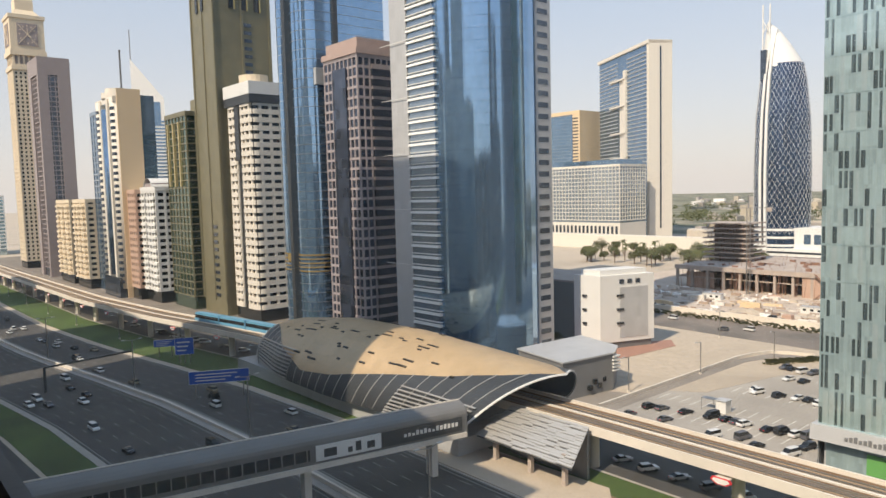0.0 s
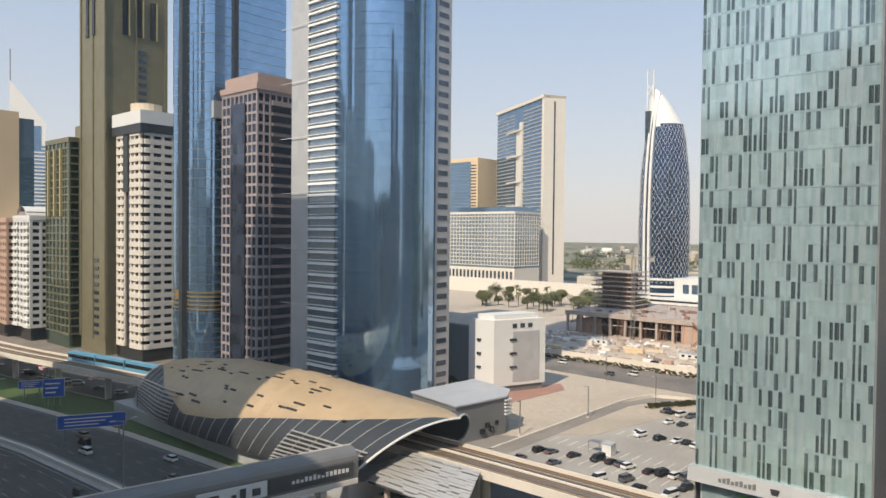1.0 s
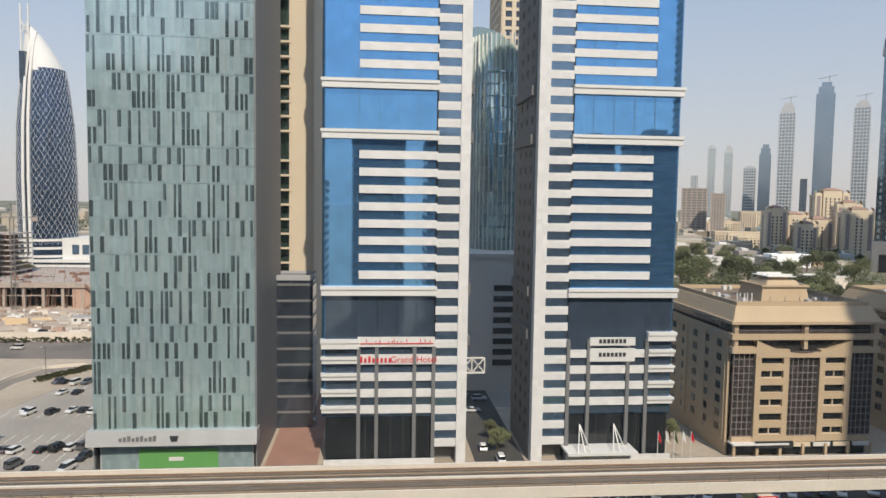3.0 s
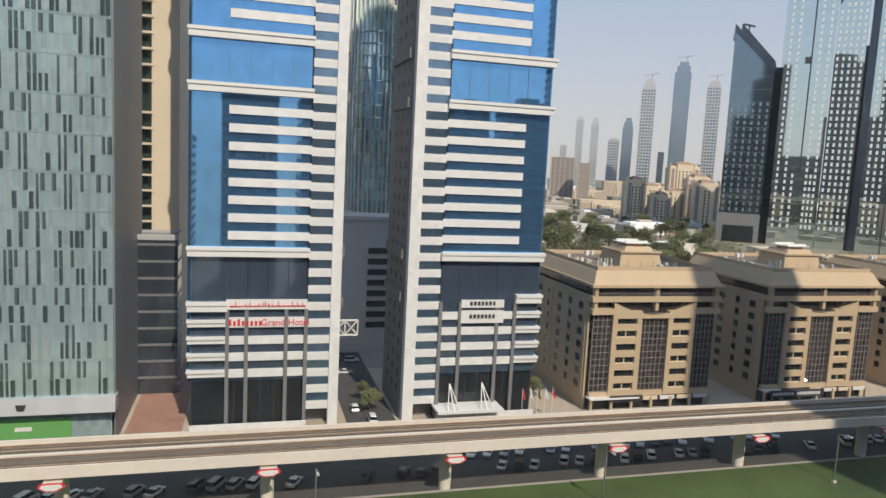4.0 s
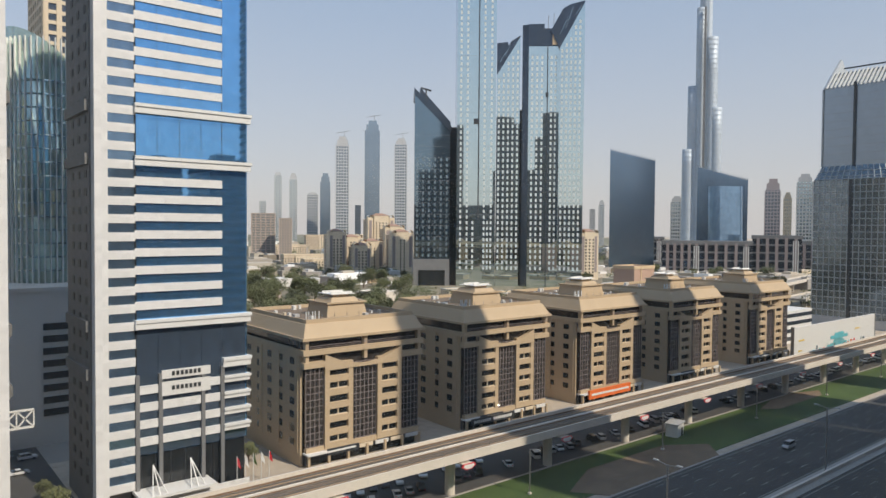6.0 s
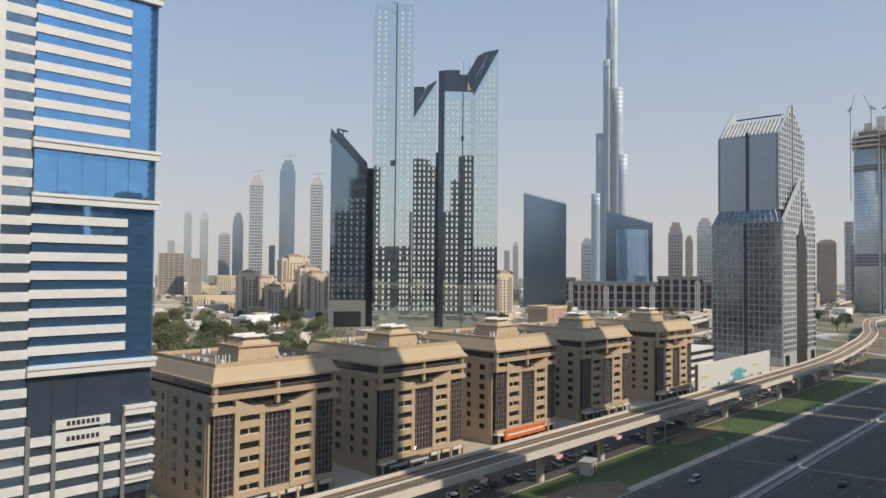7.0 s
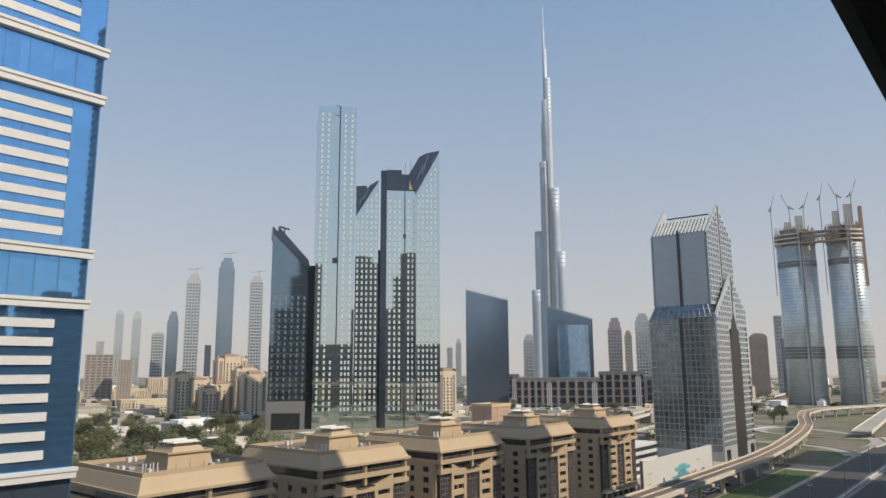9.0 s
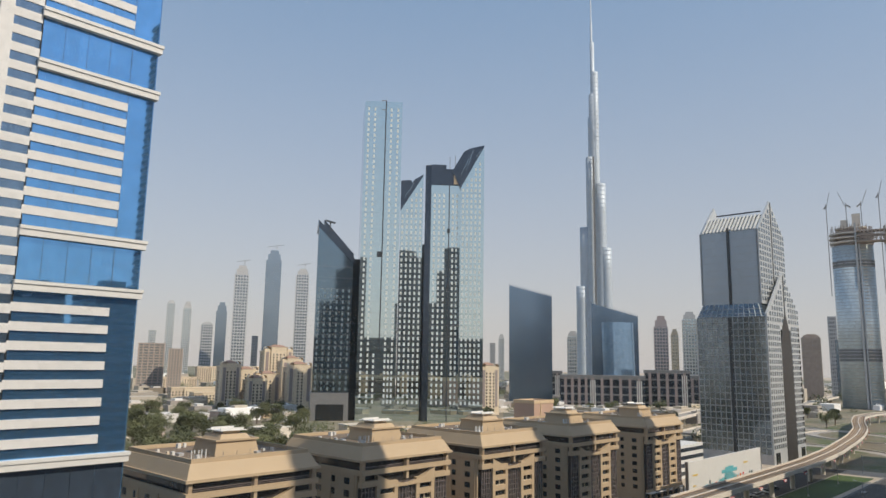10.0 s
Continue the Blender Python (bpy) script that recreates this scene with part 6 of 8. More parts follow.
# ---- two blue glass slabs ----
rib_m = M["g_pale"]
for az0, az1, dist, h0, h1, lab in ((-52.5, -55.85, 900, 150, 136, "blue ribbed glass slab with a slanted roof"), (-59.0, -62.5, 930, 130, 113, "blue curved glass building with a slanted roof")):
    x0, y0 = at_az(az0, dist)
    x1, y1 = at_az(az1, dist)
    t = thing("blue_slab", lab, "office building", x0, y0, 0, math.degrees(math.atan2(y1 - y0, x1 - x0)))
    w = math.hypot(x1 - x0, y1 - y0)
    part("glazing", MB().prism([(0, 0), (w, 0), (w, 26), (0, 26)], 0, 0, flat=(h0, h1, h1, h0)), M["g_blue2"] if "g_blue2" in M else M.setdefault("g_blue2", glass("slate_blue_glass", (0.22, 0.34, 0.49), 0.14, 0.7, (3, 3, 4), 0.15)), t)
    n = 22
    for k in range(n + 1):
        x = w * k / n
        part("rib", B(x - 0.45, x + 0.45, -1.6, 0, 8, h0 + (h1 - h0) * k / n + 2), M["slate"], t)
t = thing("blue_slab_bulge", "curved blue glass flank of the slanted building", "office building", *at_az(-61.0, 905), 0, -30)
part("glazing", MB().grid([[(22 * math.cos(q) + (z - 60) * -0.02, 9 * math.sin(q), z) for q in np.linspace(math.pi, 2 * math.pi, 12)] for z in np.linspace(0, 104, 6)]), M["g_blue2"], t, smooth=True)

# ---- unfinished twin towers ----
M["g_silver"] = glass("silver_green_glass", (0.62, 0.7, 0.73), 0.3, 0.4, (3, 3, 4.4), 0.08)
for az_, h, rx in ((-77.5, 262, 25), (-80.65, 272, 22.5)):
    x, y = at_az(az_, 1110)
    t = thing("twin_tower", "unfinished silver glass tower with raw concrete top", "skyscraper", x, y, 0, az_, group="unfinished twins")
    el2 = [(rx * math.cos(q), 19 * math.sin(q)) for q in np.linspace(0, 2 * math.pi, 32, endpoint=False)]

    def oval(f, z0, z1):
        return MB().prism([(p * f, q * f) for p, q in el2], z0, z1)

    part("glazing", oval(1, 0, 218), M["g_silver"], t, smooth=True)
    for z0, z1 in ((62, 78), (188, 197)):
        part("dark_storey", oval(1.01, z0, z1), M["greydark"], t, "dark open plant storey")
    edges = MB()
    for k in range(48):
        z = 4 + 4.4 * k
        edges.grid([[(p * 1.015, q * 1.015, z + o) for p, q in el2] for o in (0, 0.7)], True)
    part("slab_edges", edges, M["grey"], t, "pale slab edges", kind="stuff")
    side = MB()
    for k in range(49):
        side.box(rx * 0.4, rx * 0.62, -17.4, -12, 4 + 4.4 * k, 4.9 + 4.4 * k)
    part("balcony_stack", side, M["concrete"], t, "stacked pale balcony slabs", kind="stuff")
    for z0, z1, f in ((222, 224, 1.08), (228, 230, 1.1), (234, 236, 1.08), (242, 243.5, 0.8)):
        part("raw_slab", oval(f, z0, z1), M["concrete"], t, "raw concrete slab")
    props = MB()
    rr_ = random.Random(int(h))
    for k in range(60):
        q = rr_.uniform(math.pi, 2 * math.pi)
        f = rr_.uniform(0.7, 1.04)
        p = (rx * f * math.cos(q), 19 * f * math.sin(q))
        props.box(p[0] - 0.4, p[0] + 0.4, p[1] - 0.4, p[1] + 0.4, 218, rr_.choice((238, 244, 247)))
    part("props", props, M["raw"], t, kind="stuff")
    part("inner_storeys", oval(0.72, 218, 240), M["raw"], t)
    part("lift_core", B(-12, -3, -10, 8, 238, h - 8).box(2, 12, -10, 8, 238, h), M["concrete"], t, "raw concrete lift cores")
    part("hoist", B(rx * 0.14, rx * 0.24, -22, -18, 0, h - 14).box(rx * 0.3, rx * 0.36, -21, -18, 0, h - 20), M["grey"], t, "raw hoist mast strips")
    if rx < 24:
        part("raw_flank", B(rx * 0.86, rx * 1.08, -8, 12, 160, h - 4), M["pink"], t, "unclad brown concrete flank")
    for dx, tilt in ((-rx - 3, 5), (-4, -9), (rx * 0.55, 8)):
        cr_ = MB().beam((dx, -12, 150 if dx < -rx else 236), (dx, -12, h + 8), 1.0).beam((dx, -12, h + 8), (dx + tilt, -12, h + 32), 0.7).beam((dx - tilt * 0.6, -12, h + 9), (dx, -12, h + 13), 1.8).beam((dx, -12, h + 8), (dx, -12, h + 16), 1.2)
        part("site_crane", cr_, M["steel"], t, "slim site crane")
x0, y0 = at_az(-78.9, 1088)
x1, y1 = at_az(-79.6, 1088)
t = thing("sky_bridge", "raw steel bridge frame between the twin towers", "bridge", x0, y0, 0, math.degrees(math.atan2(y1 - y0, x1 - x0)))
Lb = math.hypot(x1 - x0, y1 - y0)
sb = MB()
for z in (214, 222, 228):
    sb.box(-20, Lb + 24, -8, 8, z + 6, z + 7.4)
for k in range(10):
    p_, q_ = -16 + (Lb + 32) * k / 10, -16 + (Lb + 32) * (k + 1) / 10
    sb.beam((p_, -8, 221), (q_, -8, 235), 0.8).beam((q_, -8, 221), (p_, -8, 235), 0.8).beam((p_, -8, 221), (p_, -8, 236), 0.7)
part("frame", sb, M["raw"], t)

# ---- skyline ----
def far_tower(az0, az1, el, dist, g, w, label, taper=0.0, fl=7.0):
    x, y = at_az((az0 + az1) / 2, dist)
    wd = 2 * dist * math.tan(radians(abs(az1 - az0) / 2)) / 1.15
    h = 52 + dist * math.tan(radians(el))
    t = thing("far_tower", label, "skyscraper", x, y, 0, (az0 + az1) / 2, group="far skyline")
    a = wd / 2
    part("shaft", MB().prism([(-a, -a), (a, -a), (a, a), (-a, a)], 0, h * (1 - taper)), g, t)
    if taper:
        zt = h * (1 - taper)
        part("crown", MB().prism([(-a * 0.8, -a * 0.8), (a * 0.85, -a * 0.8), (a * 0.85, a * 0.8), (-a * 0.8, a * 0.8)], zt, zt + (h - zt) * 0.6).prism([(-a * 0.5, -a * 0.5), (a * 0.6, -a * 0.5), (a * 0.6, a * 0.5), (-a * 0.5, a * 0.5)], zt + (h - zt) * 0.6, h), w, t)
        if el > 6:
            part("site_crane", MB().beam((a * 0.3, 0, h - 4), (a * 0.3, 0, h + 14), 1.2).beam((-a * 0.9, 0, h + 9), (a * 1.2, 0, h + 15), 0.9), M["steel"], t)
    many = MB()
    z = 12
    while z < h * (1 - taper):
        q = ring(-a, a, -a, a, 0.5, z, z + fl * 0.35)
        k0 = len(many.v)
        many.v += q.v
        many.f += [tuple(i + k0 for i in f_) for f_ in q.f]
        z += fl
    part("facade_grid", many, w, t, kind="stuff")
    pm = B(-0.9, 0.9, -0.9, 0.2, 0, h * (1 - taper)).mesh("pier", w)
    for k in (-0.95, -0.62, -0.2, 0.2, 0.62, 0.95):
        part("pier", pm, None, t, at=(k * a, -a, 0))
    return t


for az0, az1, el, dist, g, w, tp in (
        (-25.75, -26.4, 4.3, 2600, "g_pale", "grey", 0.05), (-26.9, -27.6, 4.25, 2600, "g_pale", "grey", 0.1), (-28.25, -29.25, 2.75, 1900, "slate", "grey", 0.05), (-29.3, -30.2, 4.3, 1900, "slate", "slate", 0.12),
        (-30.5, -31.7, 7.2, 1700, "slate", "grey", 0.08), (-32.8, -34.15, 8.5, 1700, "slate", "slate", 0.08), (-35.2, -36.35, 7.15, 1700, "slate", "grey", 0.06), (-32.1, -32.6, 1.8, 1750, "slate", "grey", 0),
        (-23.2, -23.8, 2.2, 2400, "g_pale", "white", 0), (-24.6, -25.2, 2.0, 2500, "g_pale", "grey", 0), (-51.6, -52.1, 2.3, 2300, "g_pale", "grey", 0.1), (-50.9, -51.4, 1.6, 2300, "g_dark", "grey", 0),
        (-57.0, -58.0, 2.6, 1500, "g_pale", "grey", 0.1), (-63.6, -64.8, 3.8, 1600, "slate", "brownlight", 0.15), (-64.9, -65.5, 2.8, 1600, "g_pale", "cream", 0.1), (-65.7, -66.9, 4.1, 1600, "g_pale", "grey", 0.1), (-66.9, -67.8, 2.6, 1700, "g_pale", "grey", 0.0),
        (-73.8, -75.2, 2.4, 1300, "raw", "raw", 0.05), (-75.6, -76.2, 3.6, 1500, "g_dark", "grey", 0), (-76.0, -76.8, 2.0, 1400, "slate", "slate", 0), (-79.6, -80.4, 2.4, 1500, "g_deep", "grey", 0), (-83.3, -85, 4.0, 1500, "g_pale", "grey", 0.1)):
    far_tower(az0, az1, el, dist, M[g], M[w], "distant hazy high-rise on the skyline", tp)
for az0, az1, el, dist in ((-23.9, -26.0, 1.05, 1150), (-26.1, -27.2, 0.7, 1100)):
    far_tower(az0, az1, el, dist, M["greydark"], M["raw"], "distant grey brown slab block with piers", 0, 4)

# arcaded residences
M["dusty"] = mat("dusty_sand_render", (0.58, 0.47, 0.35), 0.8, 0, 0.15, 0.08)
M["terracotta"] = mat("terracotta_tiles", (0.36, 0.23, 0.17), 0.8, 0, 0.2, 0.3)


def residence(az, dist, w, h, arches=True):
    """A sand coloured block with corner turrets, window bays and, on the taller ones, arched tops."""
    x, y = at_az(az, dist)
    t = thing("residence_block", "sand coloured residence block with arched turrets" if arches else "sand coloured low residence block with small windows", "building", x, y, 0, az * 0.5)
    a = w / 2
    part("wall", B(-a, a, 0, 20, 0, h), M["dusty"], t)
    part("wall", B(-a * 0.55, a * 0.55, -2.2, 16, 0, h * 1.08 if arches else h * 0.9), M["cream"], t, "pale projecting centre bay")
    rows, n = MB(), max(3, round(w / 4.2))
    for k in range(int((h - 5) / 3.3)):
        for i in range(n):
            u = -a + w * (i + 0.5) / n
            yy = -2.2 if abs(u) < a * 0.55 - 0.8 else 0
            rows.box(u - 0.8, u + 0.8, yy - 0.12, yy + 0.1, 4 + 3.3 * k, 5.9 + 3.3 * k)
        rows.box(-a - 0.12, -a + 0.1, 4, 7, 4 + 3.3 * k, 5.9 + 3.3 * k).box(-a - 0.12, -a + 0.1, 11, 14, 4 + 3.3 * k, 5.9 + 3.3 * k)
    part("window_rows", rows, M["g_dark"], t, kind="stuff")
    part("cornice", ring(-a, a, 0, 20, 0.6, h - 0.8, h + 0.4), M["cream"], t)
    if arches:
        for u in (-a + 3.2, a - 3.2):
            q = part("turret", B(u - 3.4, u + 3.4, -1.6, 6, 0, h + 2), M["cream"], t, "cream corner turret")
            part("arch_top", MB().prism([(u + 3.4 * math.cos(g), 0) for g in (math.pi, 0)] + [(u + 3.4, 6), (u - 3.4, 6)], h + 2, h + 2.6).grid([[(u + 3.4 * math.cos(g), yy, h + 2.4 + 3.2 * math.sin(g)) for g in np.linspace(0, math.pi, 9)] for yy in (-1.8, 5.8)]), M["cream"], q)
            part("arch_recess", B(u - 1.7, u + 1.7, -1.8, -1.5, 8, h - 1), M["brown"], q)
        part("tiled_roof", MB().prism([(-a * 0.6, -2.6), (a * 0.6, -2.6), (a * 0.6, 15), (-a * 0.6, 15)], h * 1.08, h * 1.08 + 3, [(-a * 0.3, 5), (a * 0.2, 5), (a * 0.2, 7), (-a * 0.2, 7)]), M["terracotta"], t, "low terracotta tiled roof")


for az_, dist, w, h in ((-30.7, 800, 20, 44), (-31.9, 830, 24, 38), (-32.7, 790, 20, 30), (-34.2, 880, 34, 62), (-35.3, 850, 24, 50), (-35.9, 790, 26, 44), (-33.5, 810, 26, 34), (-50.9, 740, 20, 46)):
    residence(az_, dist, w, h)
for az_, dist, w, h in ((-27.0, 1300, 60, 20), (-28.5, 1000, 70, 14), (-30.5, 1500, 120, 36), (-29.4, 900, 40, 12), (-33.0, 1200, 120, 40), (-36.4, 1100, 60, 42)):
    residence(az_, dist, w, h, False)

# dark low blocks before the spire
for az0, az1, dist, h in ((-53.2, -56.6, 1000, 43), (-56.5, -59.4, 860, 40), (-59.3, -62.9, 860, 40), (-62.9, -66.2, 880, 47), (-66.0, -68.8, 960, 40)):
    xa, ya = at_az((az0 + az1) / 2, dist)
    w = dist * radians(abs(az1 - az0))
    t = thing("low_block", "dark glass low-rise block with white frames", "office building", xa, ya, 0, (az0 + az1) / 2)
    part("glazing", B(-w / 2, w / 2, 0, 30, 0, h - 4), M["g_dark"], t)
    part("roof", B(-w / 2 - 1, w / 2 + 1, -1, 31, h - 4, h), M["greydark"], t)
    wf = B(-1.6, 1.6, -2, 0, 0, h - 3).mesh("frame_wall", M["brown"])
    for k in range(5):
        part("frame_wall", wf, None, t, at=(-w / 2 + 6 + k * (w - 12) / 4, 0, 0))
    for k in range(3):
        part("white_frame", B(w / 2 - 9 + 2.4 * k, w / 2 - 8 + 2.4 * k, -2.8, -2, 4, h - 6), M["white"], t)
    for k in range(4):
        part("band", B(-w / 2, w / 2, -0.6, 0, 8 + 9 * k, 10 + 9 * k), M["greydark"], t)
crane(*at_az(-61.7, 940), 60, 150, 30, M["red"])

# low flat roofs behind the stone blocks
rr = random.Random(21)
for k in range(70):
    az_, dist = rr.uniform(-72, -23), rr.uniform(230, 950)
    if -52 < az_ < -34 and dist > 560:
        continue
    x, y = at_az(az_, dist)
    if y < 195:
        continue
    w, d_, h = rr.uniform(10, 34), rr.uniform(8, 20), rr.uniform(3, 8)
    t = thing("low_house", "low flat-roofed pale building", "building", x, y, 0, rr.uniform(-15, 15), "low houses")
    part("wall", B(-w / 2, w / 2, -d_ / 2, d_ / 2, 0, h), rr.choice((M["cream"], M["raw"], M["tan"], M["concrete"])), t)
    part("roof", ring(-w / 2, w / 2, -d_ / 2, d_ / 2, 0.3, h - 0.4, h + 0.5), rr.choice((M["white"], M["concrete"], M["grey"])), t)
    for j in range(min(2, int(w / 4))):
        part("window", B(-w / 2 + 1.2 + 4 * j, -w / 2 + 3 + 4 * j, -d_ / 2 - 0.06, -d_ / 2 + 0.1, 1, 2.4), M["g_black"], t)
for x, y, r in ((420, 330, 16), (470, 345, 22)):
    t = thing("disc_canopy", "round pale disc canopy on a drum", "canopy", x, y)
    ring_ = MB().grid([[(r * f * math.cos(q), r * 0.8 * f * math.sin(q), z) for q in np.linspace(0, 2 * math.pi, 28, endpoint=False)] for f, z in ((0.9, 7), (1, 8), (0.95, 9), (0.4, 9.3))], True)
    part("disc", ring_, M["concrete"], t, smooth=True)
    part("drum", MB().prism([(r * 0.7 * math.cos(q), r * 0.55 * math.sin(q)) for q in np.linspace(0, 2 * math.pi, 20, endpoint=False)], 0, 7.5), M["greydark"], t)
t = thing("plain_tower_block", "plain tan concrete stair block", "building", 330, 236)
part("wall", B(0, 19, 0, 14, 0, 31), M["pink"], t)
part("cap", ring(0, 19, 0, 14, 0.3, 30, 31.8), M["tan"], t)
part("rib", B(6, 6.6, -0.4, 0, 2, 30), M["tan"], t)
t = thing("white_block", "white low block with long window bands", "building", 318, 150)
part("body", B(0, 34, 0, 18, 0, 15), M["white"], t)
for k in range(4):
    part("window_band", B(-0.1, 34.1, -0.15, 0.3, 1.5 + 3.5 * k, 3.2 + 3.5 * k).box(-0.15, 0.1, 0, 18, 1.5 + 3.5 * k, 3.2 + 3.5 * k), M["g_dark"], t)

# far elevated roads by the interchange
for k, (p, q, z) in enumerate((((480, 215), (1300, 330), 7), ((520, 260), (1300, 420), 9), ((600, 100), (1300, 150), 5), ((500, 60), (1300, 60), 0.2))):
    p, q = Vector((*p, 0)), Vector((*q, 0))
    t = thing("flyover", "dusty concrete flyover of the interchange", "flyover", p.x, p.y, 0, math.degrees(math.atan2(q.y - p.y, q.x - p.x)), kind="structure")
    L_ = (q - p).length
    part("deck", B(0, L_, -6, 6, max(0.05, z - 1.4), z), M["asphalt_old"], t)
    part("parapet", B(0, L_, -6.4, -6, max(0, z - 1.6), z + 1.0).box(0, L_, 6, 6.4, max(0, z - 1.6), z + 1.0), M["concrete"], t)
    for j in range(int(L_ / 40)):
        if z > 3:
            part("pier", B(j * 40 + 18, j * 40 + 20, -1.5, 1.5, 0, z - 1.3), M["concrete"], t)
solid("back_ground", MB().grid([[(x, y, 0.03) for x in np.linspace(62, 1500, 20)] for y in np.linspace(191, 1150, 14)]), mat("scrubby_earth", (0.26, 0.22, 0.16), 0.95, 0, 0.35, 0.02, 0.3, 0.3, col2=(0.12, 0.125, 0.075)), "brown scrubby open ground behind the blocks", "ground", "structure")
solid("interchange_ground", MB().grid([[(x, y, 0.03) for x in np.linspace(425, 1500, 16)] for y in np.linspace(86, 190, 4)]), mat("interchange_earth", (0.2, 0.17, 0.12), 0.95, 0, 0.35, 0.03, 0.3, 0.3, col2=(0.08, 0.11, 0.04)), "dusty ground and planting of the interchange", "ground", "structure")
ramp_ = thing("slip_road", "curved grey slip road of the interchange", "road", 0, 0, kind="structure")
for r0, cx_, cy_, a0, a1 in ((60, 470, 150, -80, 60), (110, 560, 200, -100, 20), (45, 640, 130, 60, 280)):
    part("lane", MB().grid([[(cx_ + (r0 + o) * math.cos(radians(q)), cy_ + (r0 + o) * math.sin(radians(q)), 0.07) for o in (0, 9)] for q in np.linspace(a0, a1, 30)]), M["asphalt_old"], ramp_)
    part("kerb", MB().grid([[(cx_ + (r0 + o) * math.cos(radians(q)), cy_ + (r0 + o) * math.sin(radians(q)), z) for o, z in ((9, 0), (9, 0.9), (9.4, 0.9), (9.4, 0))] for q in np.linspace(a0, a1, 30)]), M["concrete"], ramp_)
solid("scrub_far", MB().grid([[(x, y, 0.05) for x in np.linspace(-3500, 3500, 15)] for y in np.linspace(700, 4400, 12)]), M["green_far"], "dark distant belt of scrub and trees", "vegetation", "stuff")


# joined far town and far trees
town = bpy.data.materials.new("town_walls")
town.use_nodes = True
tn = town.node_tree
tg = tn.nodes.new("ShaderNodeNewGeometry")
tr_ = tn.nodes.new("ShaderNodeValToRGB")
for pos, c in ((0.0, (0.45, 0.38, 0.29)), (0.35, (0.5, 0.45, 0.38)), (0.6, (0.27, 0.24, 0.22)), (0.8, (0.55, 0.52, 0.48)), (1.0, (0.38, 0.3, 0.23))):
    e = tr_.color_ramp.elements.new(pos)
    e.color = (*c, 1)
tn.links.new(tg.outputs["Random Per Island"], tr_.inputs[0])
tn.links.new(tr_.outputs[0], tn.nodes["Principled BSDF"].inputs["Base Color"])
tn.nodes["Principled BSDF"].inputs["Roughness"].default_value = 0.85
blocks, leaves = MB(), MB()
rr = random.Random(77)


def far_tree(x, y, s):
    for j in range(80):
        d = Vector((rr.gauss(0, 1), rr.gauss(0, 1), abs(rr.gauss(0, 0.8))))
        p = Vector((x, y, 1.5 * s)) + d.normalized() * s * rr.uniform(1.2, 3.6)
        u = Vector((rr.gauss(0, 1), rr.gauss(0, 1), rr.gauss(0, 1))).normalized() * s * rr.uniform(0.25, 0.55)
        v = u.orthogonal().normalized() * s * rr.uniform(0.2, 0.45)
        k0 = len(leaves.v)
        leaves.v += [tuple(p - u), tuple(p + v), tuple(p + u), tuple(p - v)]
        leaves.f.append((k0, k0 + 1, k0 + 2, k0 + 3))


def free(az, dist):
    if -52.5 < az < -36 and 560 < dist < 760:
        return False
    if -79 < az < -70 and dist < 560:
        return False
    if 22 < az < 46 and dist < 700:
        return False
    return True


for k in range(620):
    left = k % 4 == 0
    az_, dist = (rr.uniform(2, 30), rr.uniform(620, 2400)) if left else (rr.uniform(-88, -22), 10 ** rr.uniform(2.8, 3.4))
    x, y = at_az(az_, dist)
    if y < 215 or not free(az_, dist):
        continue
    w, d_, h = rr.uniform(8, 40), rr.uniform(8, 24), rr.uniform(3, 13) * (1 if dist < 1200 else 1.6)
    blocks.box(x - w / 2, x + w / 2, y - d_ / 2, y + d_ / 2, 0, h)
    if rr.random() < 0.6:
        blocks.box(x - w / 5, x + w / 6, y - d_ / 4, y + d_ / 4, h, h + 2)
for k in range(900):
    left = k % 3 == 0
    az_, dist = (rr.uniform(2, 32), rr.uniform(600, 1900)) if left else (rr.uniform(-86, -22), 10 ** rr.uniform(2.7, 3.3))
    x, y = at_az(az_, dist)
    if y < 200 or not free(az_, dist):
        continue
    far_tree(x, y, rr.uniform(1.2, 2.4) * (1 if dist < 1000 else 1.6))
solid("town_blocks", blocks, town, "low pale town blocks in the distance", "buildings", "stuff")
solid("far_trees", leaves, M["leaf"], "scattered dusty green trees in the distance", "trees", "stuff")

